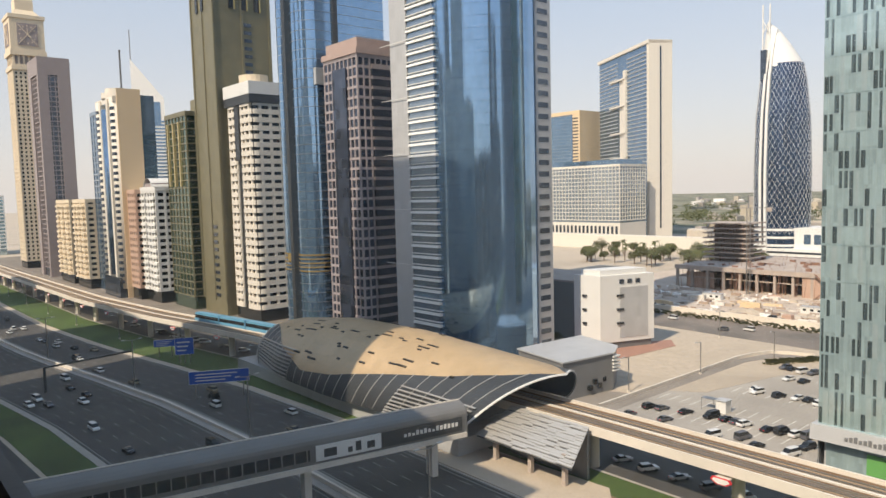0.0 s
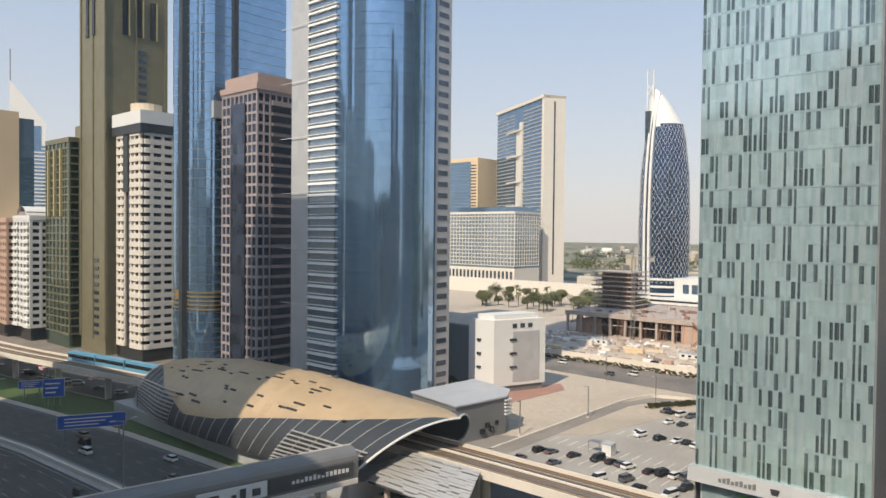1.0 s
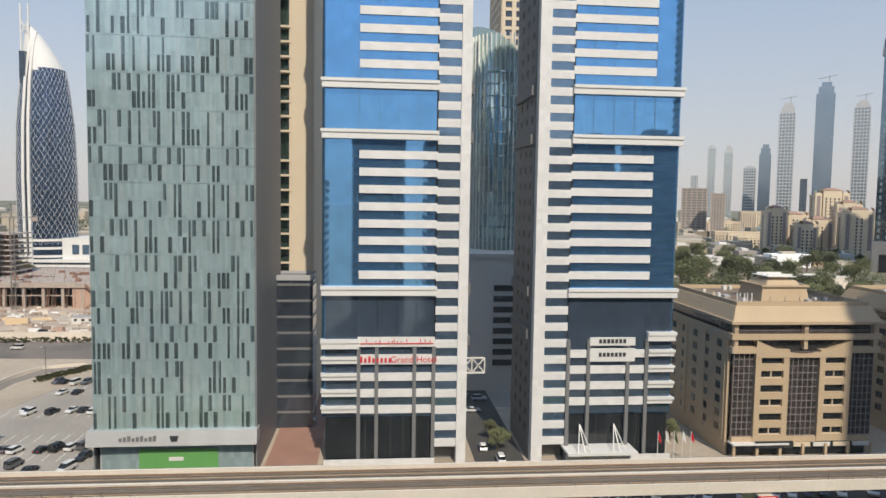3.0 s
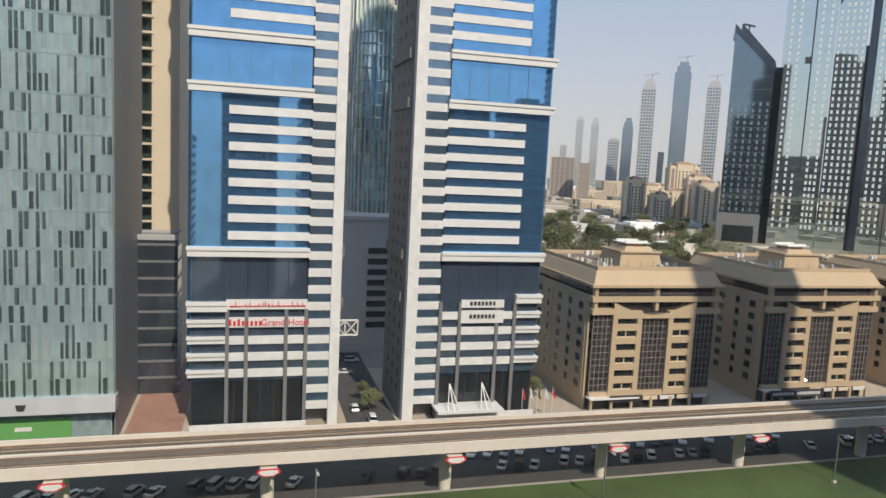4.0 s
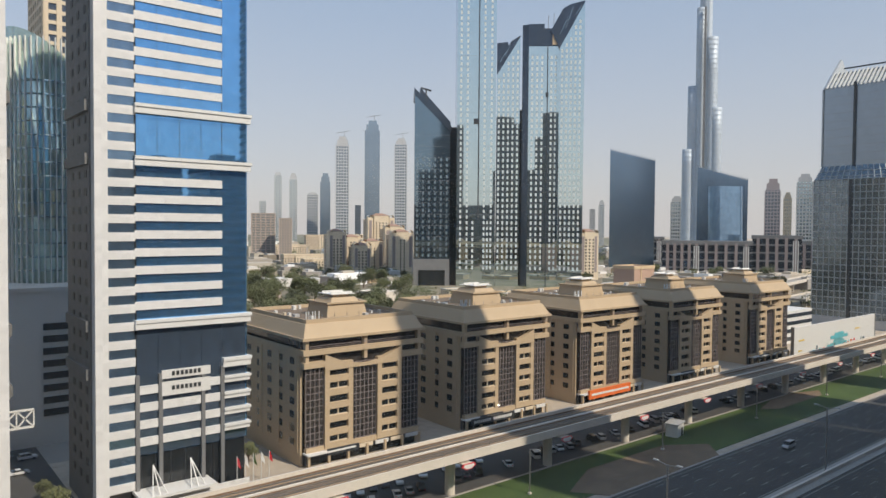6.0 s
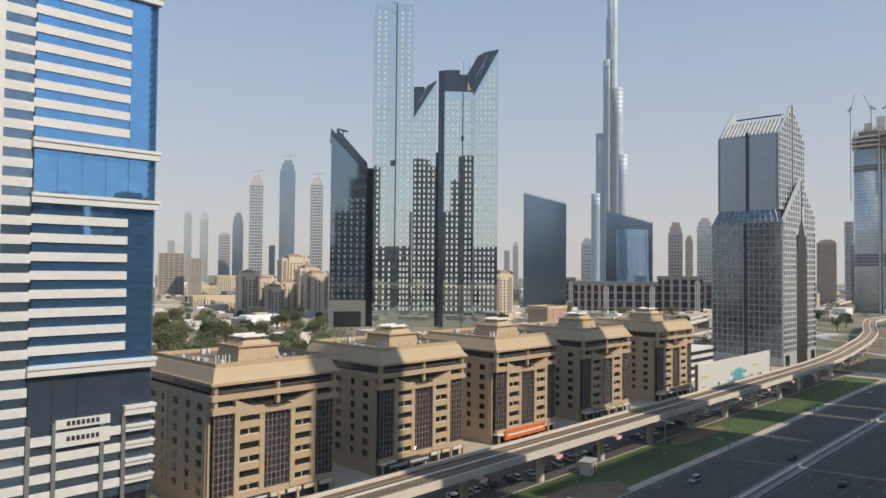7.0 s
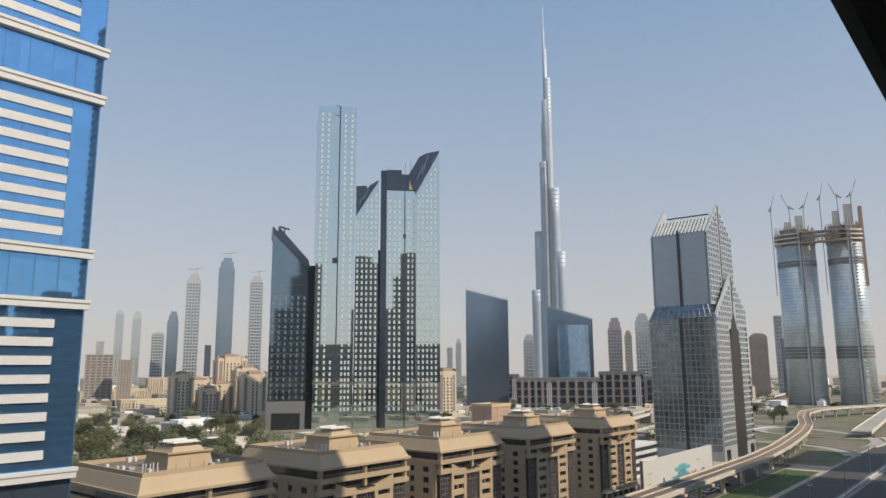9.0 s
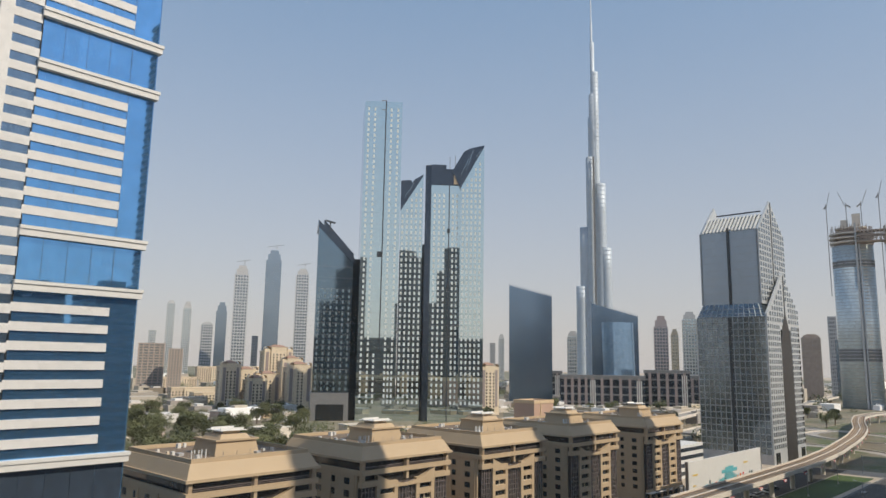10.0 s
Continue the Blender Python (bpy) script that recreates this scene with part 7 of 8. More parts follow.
# ---- trees ----
def tree_mesh(seed, h, r, palm=False):
    rr = random.Random(seed)
    tr, cr = MB(), MB()
    if palm:
        tr.beam((0, 0, 0), (0.2, 0, h), 0.35)
        for k in range(16):
            a, e = k * 2.4, rr.uniform(-0.5, 0.7)
            p = Vector((0.2, 0, h))
            d = Vector((math.cos(a), math.sin(a), e)).normalized()
            s = Vector((-math.sin(a), math.cos(a), 0))
            L_ = r * rr.uniform(0.8, 1.1)
            pts = [p + d * (L_ * f) - Vector((0, 0, 0.5 * L_ * f * f)) for f in (0, 0.35, 0.7, 1)]
            cr.grid([[q - s * w, q + Vector((0, 0, 0.15)), q + s * w] for q, w in zip(pts, (0.1, 0.45, 0.4, 0.05))])
    else:
        tr.beam((0, 0, 0), (0.1, 0.1, h * 0.55), 0.4)
        clumps = []
        for k in range(9):
            a = k * 2.4
            q = Vector((math.cos(a) * r * rr.uniform(0.2, 0.75), math.sin(a) * r * rr.uniform(0.2, 0.75), h * rr.uniform(0.5, 0.95)))
            tr.beam((0.1, 0.1, h * rr.uniform(0.3, 0.5)), q, 0.14)
            clumps.append((q, r * rr.uniform(0.3, 0.55)))
        for q, s in clumps:
            for k in range(150):
                d = Vector((rr.gauss(0, 1), rr.gauss(0, 1), rr.gauss(0, 0.8)))
                p = q + d.normalized() * s * rr.uniform(0.5, 1.05)
                u = Vector((rr.gauss(0, 1), rr.gauss(0, 1), rr.gauss(0, 1))).normalized() * rr.uniform(0.15, 0.32)
                v = u.orthogonal().normalized() * rr.uniform(0.12, 0.26)
                n = len(cr.v)
                cr.v += [tuple(p - u), tuple(p + v), tuple(p + u), tuple(p - v)]
                cr.f.append((n, n + 1, n + 2, n + 3))
    return tr.mesh("trunk", M["bark"]), cr.mesh("crown", M["leaf"])


TREES = [tree_mesh(k, h, r) for k, h, r in ((1, 7, 3.6), (2, 8.5, 4.4), (3, 6, 3.2))]
PALM = tree_mesh(5, 7, 2.6, True)


def tree(x, y, k, s=1.0, z=0):
    p = PALM if k == 3 else TREES[k]
    t = thing("palm_tree" if k == 3 else "tree", "slim palm tree with drooping fronds" if k == 3 else "dusty green broadleaf tree", "tree", x, y, z, (x * 37 + y * 11) % 360, "street trees")
    t.scale = (s, s, s)
    part("trunk", p[0], None, t)
    part("crown", p[1], None, t)


rr = random.Random(31)
n = 0
while n < 150:
    az_, dist = rr.uniform(-36.8, -20.5), 300 + 440 * rr.random() ** 1.4
    x, y = at_az(az_, dist)
    tree(x, y, rr.randrange(3), rr.uniform(1.2, 2.1))
    n += 1
for k in range(46):
    x, y = rr.uniform(-330, -190), rr.uniform(395, 470)
    tree(x, y, rr.choice((0, 1, 2, 3)), rr.uniform(1.0, 1.6))
for k in range(14):
    x, y = at_az(rr.uniform(3.6, 6.2), rr.uniform(260, 480))
    tree(x, y, rr.randrange(3), rr.uniform(1.2, 1.9))
for x, y in ((-205, 215), (-24.5, 150), (-24, 143), (25.5, 141), (25, 148), (64, 145), (66, 160), (108, 150), (300, 170), (306, 160), (-152, 178), (-96, 100.5)):
    tree(x, y, rr.choice((0, 2)), rr.uniform(0.5, 0.9))
for k in range(40):
    tree(rr.uniform(500, 1000), rr.uniform(180, 480), rr.randrange(3), rr.uniform(1.2, 2))
for k in range(26):
    az_ = rr.uniform(-56, -40)
    x, y = at_az(az_, rr.uniform(260, 400))
    tree(x, y, rr.randrange(3), rr.uniform(0.8, 1.3))
hedge = MB()
for k in range(500):
    u = rr.random()
    x, y, z = -92 + u * 9 + rr.uniform(-1, 1), 200 + u * 15 + rr.uniform(-1, 1), rr.uniform(0.1, 1.5)
    hedge.v += [(x - 0.4, y, z), (x, y - 0.3, z + 0.4), (x + 0.4, y, z), (x, y + 0.3, z - 0.3)]
    hedge.f.append(tuple(range(len(hedge.v) - 4, len(hedge.v))))
for k in range(900):
    x, y, z = rr.uniform(-170, -52), rr.uniform(253, 256), rr.uniform(0.1, 1.6)
    hedge.v += [(x - 0.5, y, z), (x, y - 0.3, z + 0.4), (x + 0.5, y, z), (x, y + 0.3, z - 0.3)]
    hedge.f.append(tuple(range(len(hedge.v) - 4, len(hedge.v))))
solid("hedge", hedge, M["leaf"], "clipped dusty green hedge", "hedge", "stuff")


# ---- vehicles ----
def lathe_wheel(r, w):
    return MB().grid([[(r * f * math.cos(q), y, r * f * math.sin(q)) for q in np.linspace(0, 2 * math.pi, 12, endpoint=False)] for f, y in ((0.55, -w), (0.95, -w), (1, -w * 0.7), (1, w * 0.7), (0.95, w), (0.55, w))], True)


tyre = lathe_wheel(0.34, 0.11).mesh("tyre", mat("rubber", (0.02, 0.02, 0.02), 0.8))
rim = MB().grid([[(0.2 * f * math.cos(q), y, 0.2 * f * math.sin(q)) for q in np.linspace(0, 2 * math.pi, 10, endpoint=False)] for f, y in ((0.05, -0.1), (1, -0.1), (1, 0.1), (0.05, 0.1))], True).mesh("rim", M["steel"])


def hull(profile, half, inset=0.0):
    """A body swept over a side profile (x, z), rounded in across its width."""
    mb = MB()
    rows_ = []
    for y, f in ((-half, 0.9), (-half * 0.94, 1.0), (half * 0.94, 1.0), (half, 0.9)):
        zc = sum(z for x, z in profile) / len(profile)
        rows_.append([(x * (0.985 if f < 1 else 1), y, zc + (z - zc) * f) for x, z in profile])
    mb.grid(rows_, True)
    k = len(profile)
    mb.f += [tuple(range(k)), tuple(range(4 * k - 1, 3 * k - 1, -1))]
    return mb


CAR = {
    "saloon": ([(-2.25, 0.35), (-2.3, 0.75), (-1.9, 0.95), (-0.9, 1.0), (0.9, 1.0), (2.0, 0.85), (2.3, 0.65), (2.25, 0.35)], [(-1.75, 0.95), (-1.0, 1.42), (0.25, 1.45), (1.1, 0.97)]),
    "suv": ([(-2.3, 0.4), (-2.35, 0.9), (-2.2, 1.15), (1.0, 1.15), (2.1, 1.0), (2.35, 0.75), (2.3, 0.4)], [(-2.2, 1.1), (-1.95, 1.75), (0.3, 1.78), (1.15, 1.12)]),
    "van": ([(-2.4, 0.4), (-2.45, 1.2), (-2.4, 1.3), (1.4, 1.3), (2.2, 1.0), (2.4, 0.7), (2.35, 0.4)], [(-2.4, 1.25), (-2.3, 2.1), (0.8, 2.1), (1.7, 1.25)]),
}
PAINT = dict(white=(0.75, 0.75, 0.74), silver=(0.42, 0.42, 0.42), black=(0.02, 0.02, 0.022), grey=(0.12, 0.12, 0.13), red=(0.35, 0.03, 0.03), tan=(0.35, 0.3, 0.22))
PAINTM = {k: mat(k + "_car_paint", v, 0.25, 0.1, 0.04) for k, v in PAINT.items()}
protos = {}
fw = MB()
for x_ in (-1.4, 1.4):
    for y_ in (-0.85, 0.85):
        q = lathe_wheel(0.34, 0.11)
        k0 = len(fw.v)
        fw.v += [(x + x_, y + y_, z + 0.34) for x, y, z in q.v]
        fw.f += [tuple(i + k0 for i in f_) for f_ in q.f]
FAR_WHEELS = fw.mesh("running_gear", tyre.materials[0])


def car(kind, colour, x, y, rz, group):
    key = (kind, colour)
    if key not in protos:
        body, cab = CAR[kind]
        protos[key] = (hull(body, 0.92).mesh("body", PAINTM[colour]), hull(cab, 0.8).mesh("window_glass", M["g_black"]), hull([(cab[1][0] + 0.1, cab[1][1] - 0.02), (cab[1][0] + 0.15, cab[1][1] + 0.05), (cab[2][0] - 0.1, cab[2][1] + 0.05), (cab[2][0], cab[2][1] - 0.02)], 0.7).mesh("roof", PAINTM[colour]),
                       B(2.2, 2.33, -0.8, -0.4, 0.6, 0.75).mesh("headlight", M["white"]), B(-2.34, -2.2, -0.8, -0.45, 0.7, 0.85).mesh("tail_light", M["red"]))
    pb, pc, pr, ph, pt = protos[key]
    word = {"suv": "off-road car", "van": "minivan", "saloon": "saloon car"}[kind]
    t = thing("car", colour + " " + word + (" standing on the asphalt" if group != "parked cars" else " parked in a bay"), "car", x, y, 0.06 if (y < 216 and not 20 < x < 30) else (0.045 if y > 263 else 0.07), rz, group)
    t.scale = (0.82, 0.82, 0.82)
    b = part("body", pb, None, t)
    part("window_glass", pc, None, t)
    part("roof", pr, None, t)
    if abs(x) < 110 and y < 150:
        for y_ in (0, 1.2):
            part("headlight", ph, None, b, at=(0, y_, 0))
            part("tail_light", pt, None, b, at=(0, y_, 0))
    if abs(x) > 150 or y > 150:
        part("running_gear", FAR_WHEELS, None, t, kind="stuff")
        return
    for x_ in (-1.4, 1.4):
        for y_ in (-0.85, 0.85):
            w_ = part("wheel", tyre, None, t, at=(x_, y_, 0.34))


kinds, cols = ("saloon", "saloon", "suv", "van"), ("white", "white", "white", "silver", "black", "grey", "tan", "white")
for x, y in ((-93, 134), (-92.7, 142), (-90, 143), (-85.2, 136.5), (-84.7, 144.3), (-79, 145.3), (-75.6, 145.8), (-73.4, 145.8), (-71.3, 145.3), (-66.4, 145.5), (-63.6, 146), (-60.9, 146.4), (-58.6, 147), (-72.5, 133.5), (-67.8, 137.4), (-63.8, 134.7), (-57.2, 134.7), (-80.6, 170.6), (-82, 173), (-75.5, 171), (-71.4, 172.2), (-69, 172.5), (-80.4, 188), (-80.8, 197.6), (-84, 198.6), (-86, 198.8), (-78.2, 198), (-76.7, 188.2), (-56.5, 140.7), (-66, 171)):
    car(rr.choice(kinds), rr.choice(("white", "black", "grey", "black", "white", "black", "grey", "grey")), x, y, rr.choice((88, 92, 268)) - 14, "parked cars")
# parked below the viaduct
x = -330.0
while x < 330:
    x += rr.choice((2.9, 2.9, 3.0, 6.0))
    if -200 < x < -80:
        continue
    if rr.random() < 0.68:
        car(rr.choice(kinds), rr.choice(("white", "white", "white", "silver", "grey", "black")), x, 110 + shift(x) + rr.uniform(-0.4, 0.4), 62, "parked cars")
for k in range(22):
    car(rr.choice(kinds), rr.choice(("white", "white", "silver", "grey")), 40 + k * 3.1 + rr.choice((0, 0, 3)), 116 + rr.uniform(-0.3, 0.3), 242, "parked cars")
for k in range(26):
    x = rr.uniform(-40, 320)
    car(rr.choice(kinds), rr.choice(cols), x, 124 + rr.choice((0, 3.2)), rr.choice((0, 180)), "cars on the road")
for x, y, rz in ((22.5, 142, 88), (25, 135, 90), (24, 168, 3), (27, 178, 0), (23, 182, 4), (-14, 160, 88), (-17, 166, 90), (-90, 240, 175), (-118, 243, 176), (-125, 238, 178), (-70, 236, 176), (-150, 246, 175)):
    car(rr.choice(kinds), rr.choice(("white", "white", "grey")), x, y, rz, "parked cars")
for k in range(24):
    car(rr.choice(kinds), rr.choice(cols), -190 + 5.2 * k + rr.uniform(-1, 1), 264.5 + rr.choice((0, 5)), rr.choice((0, 180)), "parked cars")
lanes_near, lanes_far = [40.2 + 3.4 * k for k in range(6)], [67.6 + 3.2 * k for k in range(5)]
for k in range(64):
    x = rr.uniform(-520, 420)
    if k < 44:
        x = rr.uniform(-420, -110)
    near = rr.random() < 0.5
    y = rr.choice(lanes_near if near else lanes_far) + shift(x)
    car(rr.choice(kinds), rr.choice(cols), x, y, (0 if near else 180) + math.degrees(math.atan((shift(x + 5) - shift(x - 5)) / 10)), "cars on the road")

# bare earth on the verge
for x0, x1, y0, y1 in ((112, 158, 84.6, 97), (-80, -52, 84.6, 96), (206, 240, 96, 102.8)):
    solid("bare_earth", MB().prism([(x0, y0), (x1 - 6, y0), (x1, (y0 + y1) / 2), (x1 - 10, y1), (x0 + 8, y1), (x0 - 5, (y0 + y1) / 2)], 0.0, 0.15), M["bark_earth"] if "bark_earth" in M else M.setdefault("bark_earth", mat("bare_earth", (0.2, 0.14, 0.09), 0.95, 0, 0.3, 0.2, 2)), "bare brown earth on the verge", "ground", "structure")

# ---- lane lines ----
dash = MB()
for y in [41.9 + 3.4 * k for k in range(6)] + [69.2 + 3.2 * k for k in range(5)]:
    for x in np.arange(-480, 480, 9.0):
        s_ = shift(x)
        s2_ = shift(x + 3)
        n = len(dash.v)
        dash.v += [(x, y + s_ - 0.09, 0.058), (x + 3, y + s2_ - 0.09, 0.058), (x + 3, y + s2_ + 0.09, 0.058), (x, y + s_ + 0.09, 0.058)]
        dash.f.append((n, n + 1, n + 2, n + 3))
for y in (38.8, 60.8, 66.2, 83.2):
    xs = np.arange(-480, 481, 20.0)
    dash.grid([[(x, y + shift(x) - 0.1, 0.058), (x, y + shift(x) + 0.1, 0.058)] for x in xs])
solid("lane_lines", dash, M["line"], "white painted lane lines", "markings", "structure")

# barriers and walls of the median
solid("median_barrier", strip(-480, 480, 63.2, 63.7, 1.0), M["concrete"], "pale concrete median barrier", "barrier", "structure")

# ---- bus ----
t = thing("bus", "long grey bus standing on the service road", "bus", 30, 120.5, 0.06, 4)
bb = part("body", hull([(-5.8, 0.4), (-5.9, 2.9), (-5.7, 3.1), (5.6, 3.1), (5.9, 2.7), (5.9, 0.4)], 1.25), M["grey"], t)
part("window_band", B(-5.5, 5.3, -1.29, 1.29, 1.6, 2.6), M["g_black"], t)
part("windscreen", B(5.75, 5.95, -1.1, 1.1, 1.3, 2.7), M["g_black"], t)
for x_ in (-3.8, 3.6):
    for y_ in (-1.12, 1.12):
        part("wheel", tyre, None, t, at=(x_, y_, 0.34))

# ---- lamps ----
def street_lamp(x, y, h=12.0, two=True):
    t = thing("street_lamp", "tall grey steel street lamp", "street lamp", x, y, 0, 0, "street lamps")
    part("pole", MB().prism([(0.14 * math.cos(q), 0.14 * math.sin(q)) for q in np.linspace(0, 2 * math.pi, 8, endpoint=False)], 0, h), M["steel"], t)
    for sgn in ((-1, 1) if two else (-1,)):
        a_ = part("arm", MB().beam((0, 0, h - 0.1), (0, sgn * 2.2, h + 0.3), 0.12), M["steel"], t)
        part("lamp_head", B(-0.18, 0.18, sgn * 2.2 - 0.5, sgn * 2.2 + 0.5, h + 0.2, h + 0.4), M["grey"], a_)
    part("base", B(-0.3, 0.3, -0.3, 0.3, 0, 0.5), M["concrete"], t)


for x in list(range(-460, -110, 45)) + list(range(10, 460, 45)):
    street_lamp(x, 95 + shift(x), 9, False)
for x in list(range(-440, 450, 60)):
    street_lamp(x, 64.5 + shift(x), 14)
for x, y in ((-104, 150), (-100, 178), (-92, 205), (-70, 224), (-120, 226), (-160, 232), (-60, 258)):
    street_lamp(x, y, 9, False)

# ---- road signs ----
def board(label, x, y, w, h, z, rz, posts, m, arms=False):
    t = thing("road_sign", label, "road sign", x, y, 0, rz)
    part("board", B(-w / 2, w / 2, -0.12, 0.12, z, z + h), m, t)
    part("border", B(-w / 2, w / 2, -0.14, 0.1, z - 0.1, z).box(-w / 2, w / 2, -0.14, 0.1, z + h, z + h + 0.1).box(-w / 2 - 0.1, -w / 2, -0.14, 0.1, z, z + h).box(w / 2, w / 2 + 0.1, -0.14, 0.1, z, z + h), M["white"], t)
    for k in range(3):
        part("text_bars", B(-w * 0.4, w * (0.1 + 0.1 * k), -0.16, -0.12, z + h * (0.2 + 0.25 * k), z + h * (0.28 + 0.25 * k)), M["white"], t)
    for p in posts:
        part("post", B(p - 0.15, p + 0.15, 0.13, 0.4, 0, z + h), M["steel"], t)


board("wide blue overhead direction sign on posts", -176.7, 72.9, 15, 3.2, 4.0, 62, (-6, 6), M["signblue"])
board("square blue direction sign on posts", -221.7, 80.6, 5.5, 5.2, 3.0, 62, (-1.6, 0, 1.6), M["signblue"])
board("small blue direction sign on posts", -236, 79.5, 7.0, 2.2, 3.5, 62, (-2, 2), M["signblue"])
t = thing("sign_gantry", "grey steel gantry arm over the highway", "gantry", -216, 40)
part("post", MB().beam((0, 0, 0), (0, 0, 7), 0.6), M["darksteel"], t)
part("arm", MB().beam((0, 0, 7), (3, 22, 8.5), 0.5), M["darksteel"], t)

# ---- train ----
t = thing("metro_train", "light blue metro train on the viaduct", "train", 0, 0, 0)
for k in range(4):
    s_ = float(np.interp(-236, [p[0] for p in VIA], s_acc)) + k * 15.4
    p, d, n_ = via_frame(s_)
    q = p + n_ * 6.8
    c = part("carriage", MB().prism([(-7.5, -1.3), (7.5, -1.3), (7.5, 1.3), (-7.5, 1.3)], 9.5, 12.3, [(-7.4, -1.1), (7.4, -1.1), (7.4, 1.1), (-7.4, 1.1)]), M.setdefault("trainblue", mat("light_blue_train", (0.13, 0.34, 0.5), 0.4, 0.1, 0.06)), t, at=(q[0], q[1], 0), rz=math.degrees(math.atan2(d[1], d[0])))
    part("window_band", B(-7.2, 7.2, -1.33, 1.33, 10.5, 11.6), M["g_black"], c)
    part("skirt", B(-7.3, 7.3, -1.2, 1.2, 9.2, 9.65), M["white"], c)

# ---- billboard ----
t = thing("billboard", "long white billboard with a teal picture", "billboard", 276, 124, 0, 0)
part("panel", B(0, 80, 0, 0.8, 1.6, 14.6), M["white"], t)
part("frame_post", B(-0.4, 0, -0.2, 1, 1.2, 14.9), M["steel"], t)
part("frame_post", B(80, 80.4, -0.2, 1, 1.2, 14.9), M["steel"], t)
teal = mat("teal_print", (0.12, 0.45, 0.5), 0.6, 0, 0.3, 0.5, 3)
pic = MB()
rr2 = random.Random(12)
for k in range(26):
    x, h = 30 + k * 0.85, 1 + 5 * math.exp(-((k - 13) / 5) ** 2) + rr2.random()
    pic.box(x, x + 0.5, -0.1, 0, 3.6, 3.6 + h)
pic.box(33, 50, -0.14, -0.02, 7.2, 8.6).box(37, 46, -0.14, -0.02, 8.6, 9.6)
part("print", pic, teal, t)
for k in range(16):
    x = 16 + k * 3.4 + rr2.uniform(-0.6, 0.6)
    z = rr2.uniform(3, 6.5) if 28 < x < 54 else rr2.uniform(2.8, 4.6)
    part("print_spot", B(x, x + rr2.uniform(0.6, 1.8), -0.18, 0, z, z + rr2.uniform(0.5, 1.6)), rr2.choice((teal, M["red"], M["grey"], M["orange"], M["g_pale"])), t)
part("print_bars", B(4, 7, -0.1, 0, 5, 5.5).box(4, 9, -0.1, 0, 9, 9.6).box(58, 63, -0.1, 0, 9.4, 10).box(4, 6, -0.1, 0, 2.6, 4.4), mat("yellow_print", (0.7, 0.5, 0.1), 0.6), t)
for k in range(8):
    part("post", B(3 + 10.4 * k, 3.4 + 10.4 * k, 0.9, 1.3, 0, 12), M["steel"], t)
t = thing("site_hut", "white kiosk hut in the car park", "kiosk", -80.5, 150)
part("body", B(0, 2.4, 0, 2.4, 0, 2.8), M["white"], t)
part("roof", B(-0.2, 2.6, -0.2, 2.6, 2.8, 3.0), M["grey"], t)
part("frame", B(-3.6, -3.5, 0, 0.1, 0, 2.8).box(-0.6, -0.5, 0, 0.1, 0, 2.8).box(-3.6, -0.5, 0, 2, 2.7, 2.8), M["steel"], t)
t = thing("kiosk", "white roadside kiosk with dark door", "kiosk", 156, 98, 0, 15)
part("body", B(0, 5, 0, 3, 0, 3.2), M["white"], t)
part("roof", B(-0.3, 5.3, -0.3, 3.3, 3.2, 3.5), M["grey"], t)
part("door", B(3, 4, -0.06, 0.05, 0, 2.1), M["g_black"], t)

# ---- flagpoles by the hotel door ----
flags = (M["red"], M["white"], M["grass"], M["white"], M["red"])
for k, m_ in enumerate(flags):
    t = thing("flagpole", "slim flagpole with a small hanging flag", "flagpole", 56 + 1.7 * k, 132.2, 0.2, 0, "hotel flags")
    part("pole", MB().beam((0, 0, 0), (0, 0, 6.5), 0.1), M["white"], t)
    part("flag", MB().grid([[(0.05 + 0.35 * u, 0.12 * math.sin(4 * u + k), 6.3 - 0.5 * u * u), (0.05 + 0.35 * u, 0.12 * math.sin(4 * u + k + 1), 4.7 - 0.4 * u)] for u in np.linspace(0, 2.2, 6)]), m_, t)

# ---- the room's window and the near row ----
t = thing("window_1", "dark framed strip window of the room", "window", 0, 0.34, 52, kind="structure")
part("lintel", B(-7, 7, -0.02, 0.03, 1.16, 1.6), M["dark"], t)
part("sill", B(-7, 7, -0.02, 0.03, -1.4, -0.84), M["dark"], t)
part("jamb", B(-7, -4.2, -0.02, 0.03, -0.84, 1.16), M["dark"], t)
part("jamb", B(5.5, 7, -0.02, 0.03, -0.84, 1.16), M["dark"], t)
wall_n = B(-7, 7, -6, -5.8, 50.0, 53.6)
# window glass with an added film that lays a haze veil over the view
dusty = bpy.data.materials.new("veil_window_glass")
dusty.use_nodes = True
dn = dusty.node_tree
dn.nodes.remove(dn.nodes["Principled BSDF"])
clear_, film_, both = dn.nodes.new("ShaderNodeBsdfTransparent"), dn.nodes.new("ShaderNodeBsdfTranslucent"), dn.nodes.new("ShaderNodeMixShader")
film_.inputs[0].default_value = (0.95, 0.92, 0.88, 1)
veil_noise, amount = dn.nodes.new("ShaderNodeTexNoise"), dn.nodes.new("ShaderNodeMapRange")
veil_noise.inputs["Scale"].default_value = 1.3
amount.inputs["To Min"].default_value, amount.inputs["To Max"].default_value = 0.012, 0.032
dn.links.new(veil_noise.outputs[0], amount.inputs["Value"])
dn.links.new(amount.outputs[0], both.inputs[0])
dn.links.new(clear_.outputs[0], both.inputs[1])
dn.links.new(film_.outputs[0], both.inputs[2])
dn.links.new(both.outputs[0], dn.nodes["Material Output"].inputs["Surface"])
pane_ = part("pane", B(-6.9, 6.9, 0.02, 0.028, -1.36, 1.56), dusty, t, "clear glass with a pale veil film")
pane_.visible_shadow = False
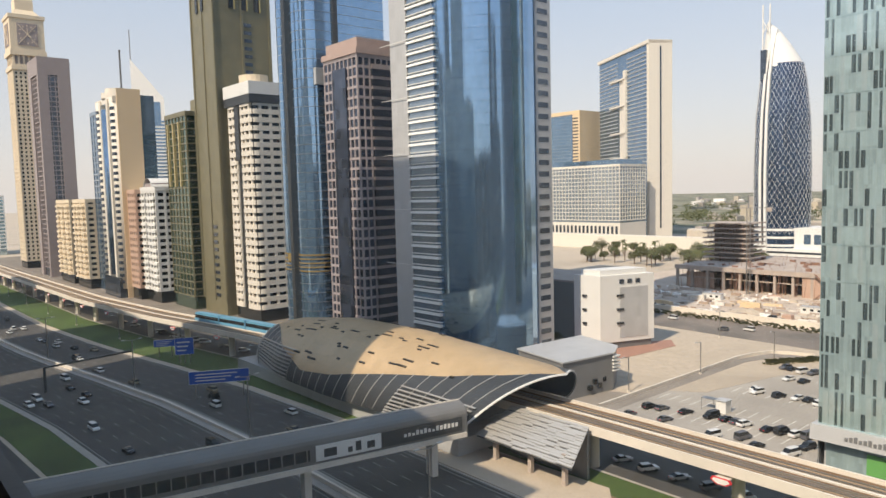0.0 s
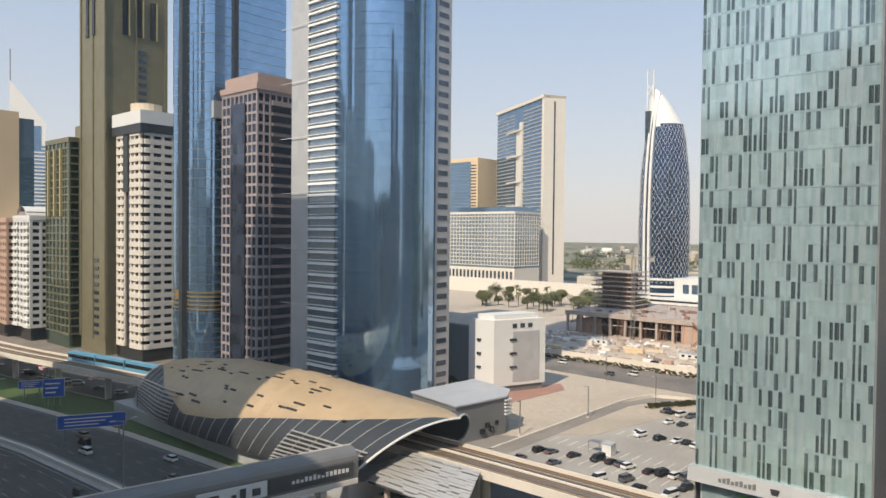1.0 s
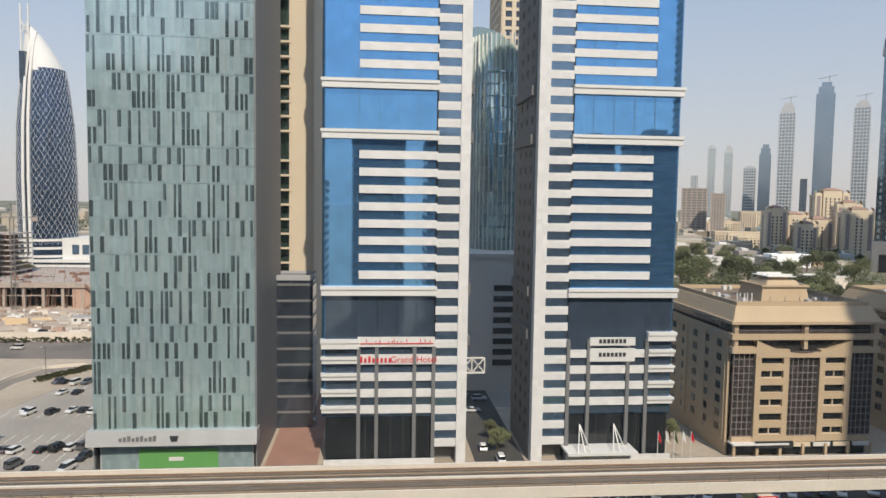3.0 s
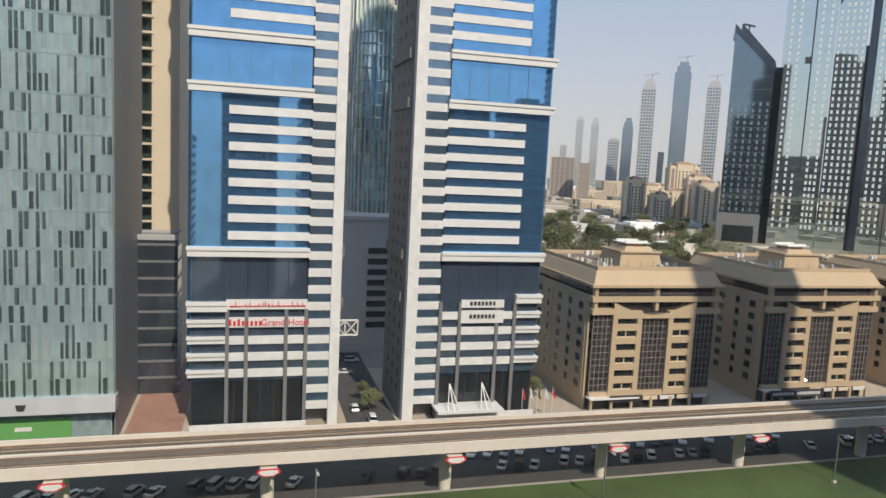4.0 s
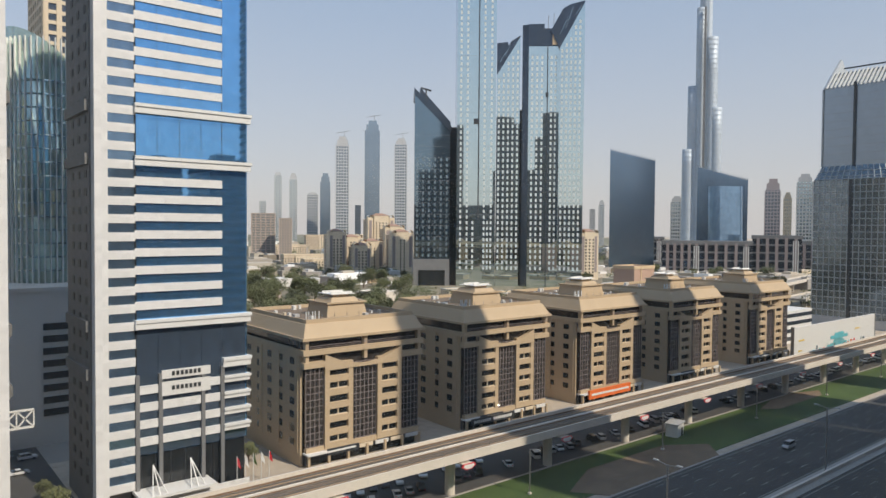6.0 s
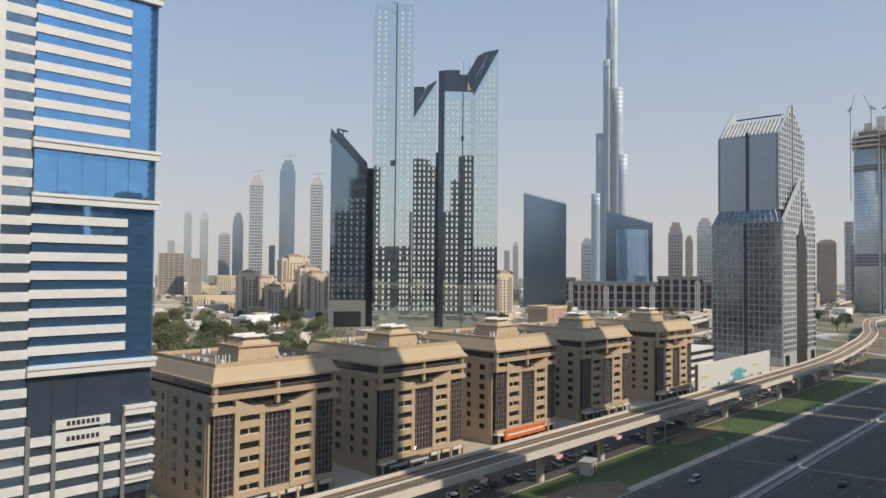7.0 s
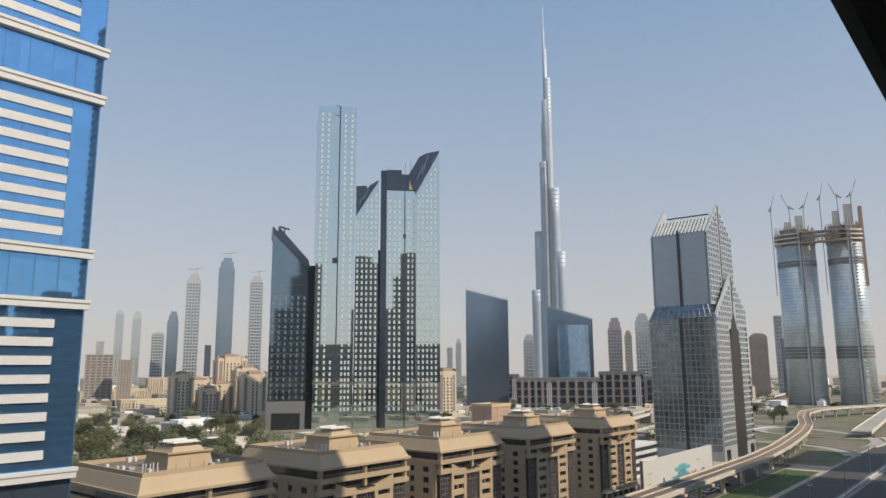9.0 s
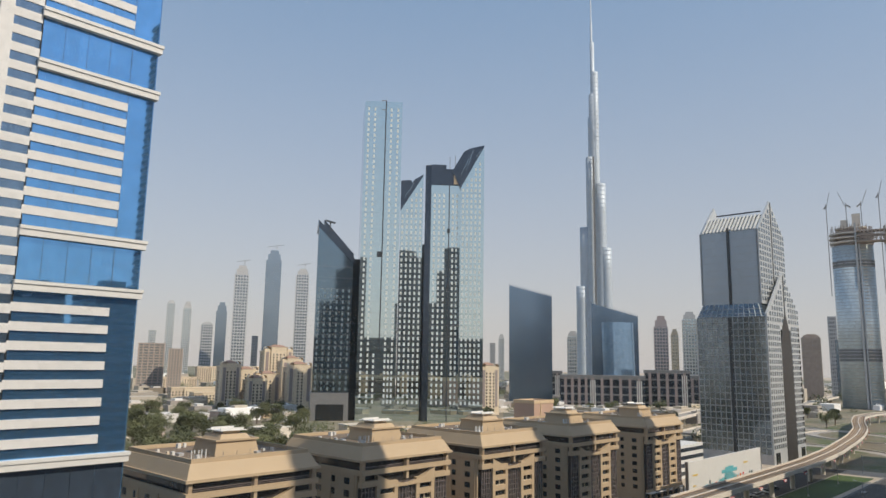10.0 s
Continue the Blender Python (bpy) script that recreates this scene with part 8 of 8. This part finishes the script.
solid("wall_back", wall_n, M["plaster"], "plain room wall", "wall", "structure")
solid("wall_side", B(-7.2, -7, -6, 0.46, 50.0, 53.6), M["plaster"], "plain room wall", "wall", "structure")
solid("wall_side", B(7, 7.2, -6, 0.46, 50.0, 53.6), M["plaster"], "plain room wall", "wall", "structure")
solid("ceiling", B(-7.2, 7.2, -6, 0.46, 53.6, 53.8), M["plaster"], "plain room ceiling", "ceiling", "structure")
solid("floor", B(-7.2, 7.2, -6, 0.46, 49.8, 50.0), M["plaster"], "plain room floor", "floor", "structure")
solid("wall_front", B(-7.2, 7.2, 0.3, 0.46, 50.0, 50.62).box(-7.2, 7.2, 0.3, 0.46, 53.58, 53.7), M["plaster"], "plain room wall", "wall", "structure")
NEAR = ((-460, -400, 95), (-385, -330, 70), (-300, -240, 98), (-222, -176, 112), (-172, -120, 205), (-116, -62, 96), (-60, -36, 68), (-36, -20, 58), (20, 36, 74), (36, 62, 75), (62, 70, 56), (70, 84, 72), (84, 95, 76), (95, 106, 60), (106, 126, 78), (129, 152, 198), (155, 216, 108), (222, 251, 198), (255, 280, 90), (282, 298, 192), (306, 326, 96), (335, 400, 118), (430, 520, 120))
for x0, x1, h in NEAR:
    t, a, b = tower("near_tower", "plain high-rise on the near side", x0, x1, -30, -6, h, M["g_dark"] if x0 > -61 else M["slate"], M["nearwall"] if x0 > -61 else M["cream"], 3.4, 1.6, 8, 2, 0.3, 6, "", join=True)
    if h < 120:
        part("roof_plant", B(-a * 0.5, a * 0.3, b - 14, b - 6, h, h + 3.5).box(a * 0.45, a * 0.7, b - 9, b - 4, h, h + 2), M["nearwall"], t)
tower("near_tower", "plain dark high-rise that holds the room", -9, 11, -50, -6.2, 74, M["g_dark"], M["nearwall"], 3.4, 1.6, 8, 2, 0.3, 6, "", join=True)
for x, y, w, h in ((-115, -300, 38, 180), (-85, -300, 20, 250), (-60, -300, 30, 300), (-195, -300, 116, 104), (-312, -300, 38, 318), (-272, -300, 36, 296), (-430, -215, 34, 190), (-480, -240, 36, 235), (-540, -250, 40, 210), (-390, -280, 30, 180)):
    tower("near_tower", "plain gridded high-rise behind the near side", x - w / 2, x + w / 2, y - 20, y + 20, h, M["g_dark"], M["nearwall"], 3.6, 1.6, 4, 1.4, 0.3, 6, "", join=True)
solid("room_base", B(-7.2, 7.2, -6.2, 0.46, 0, 49.8), M["nearwall"], "plain lower storeys below the room", "wall", "structure")
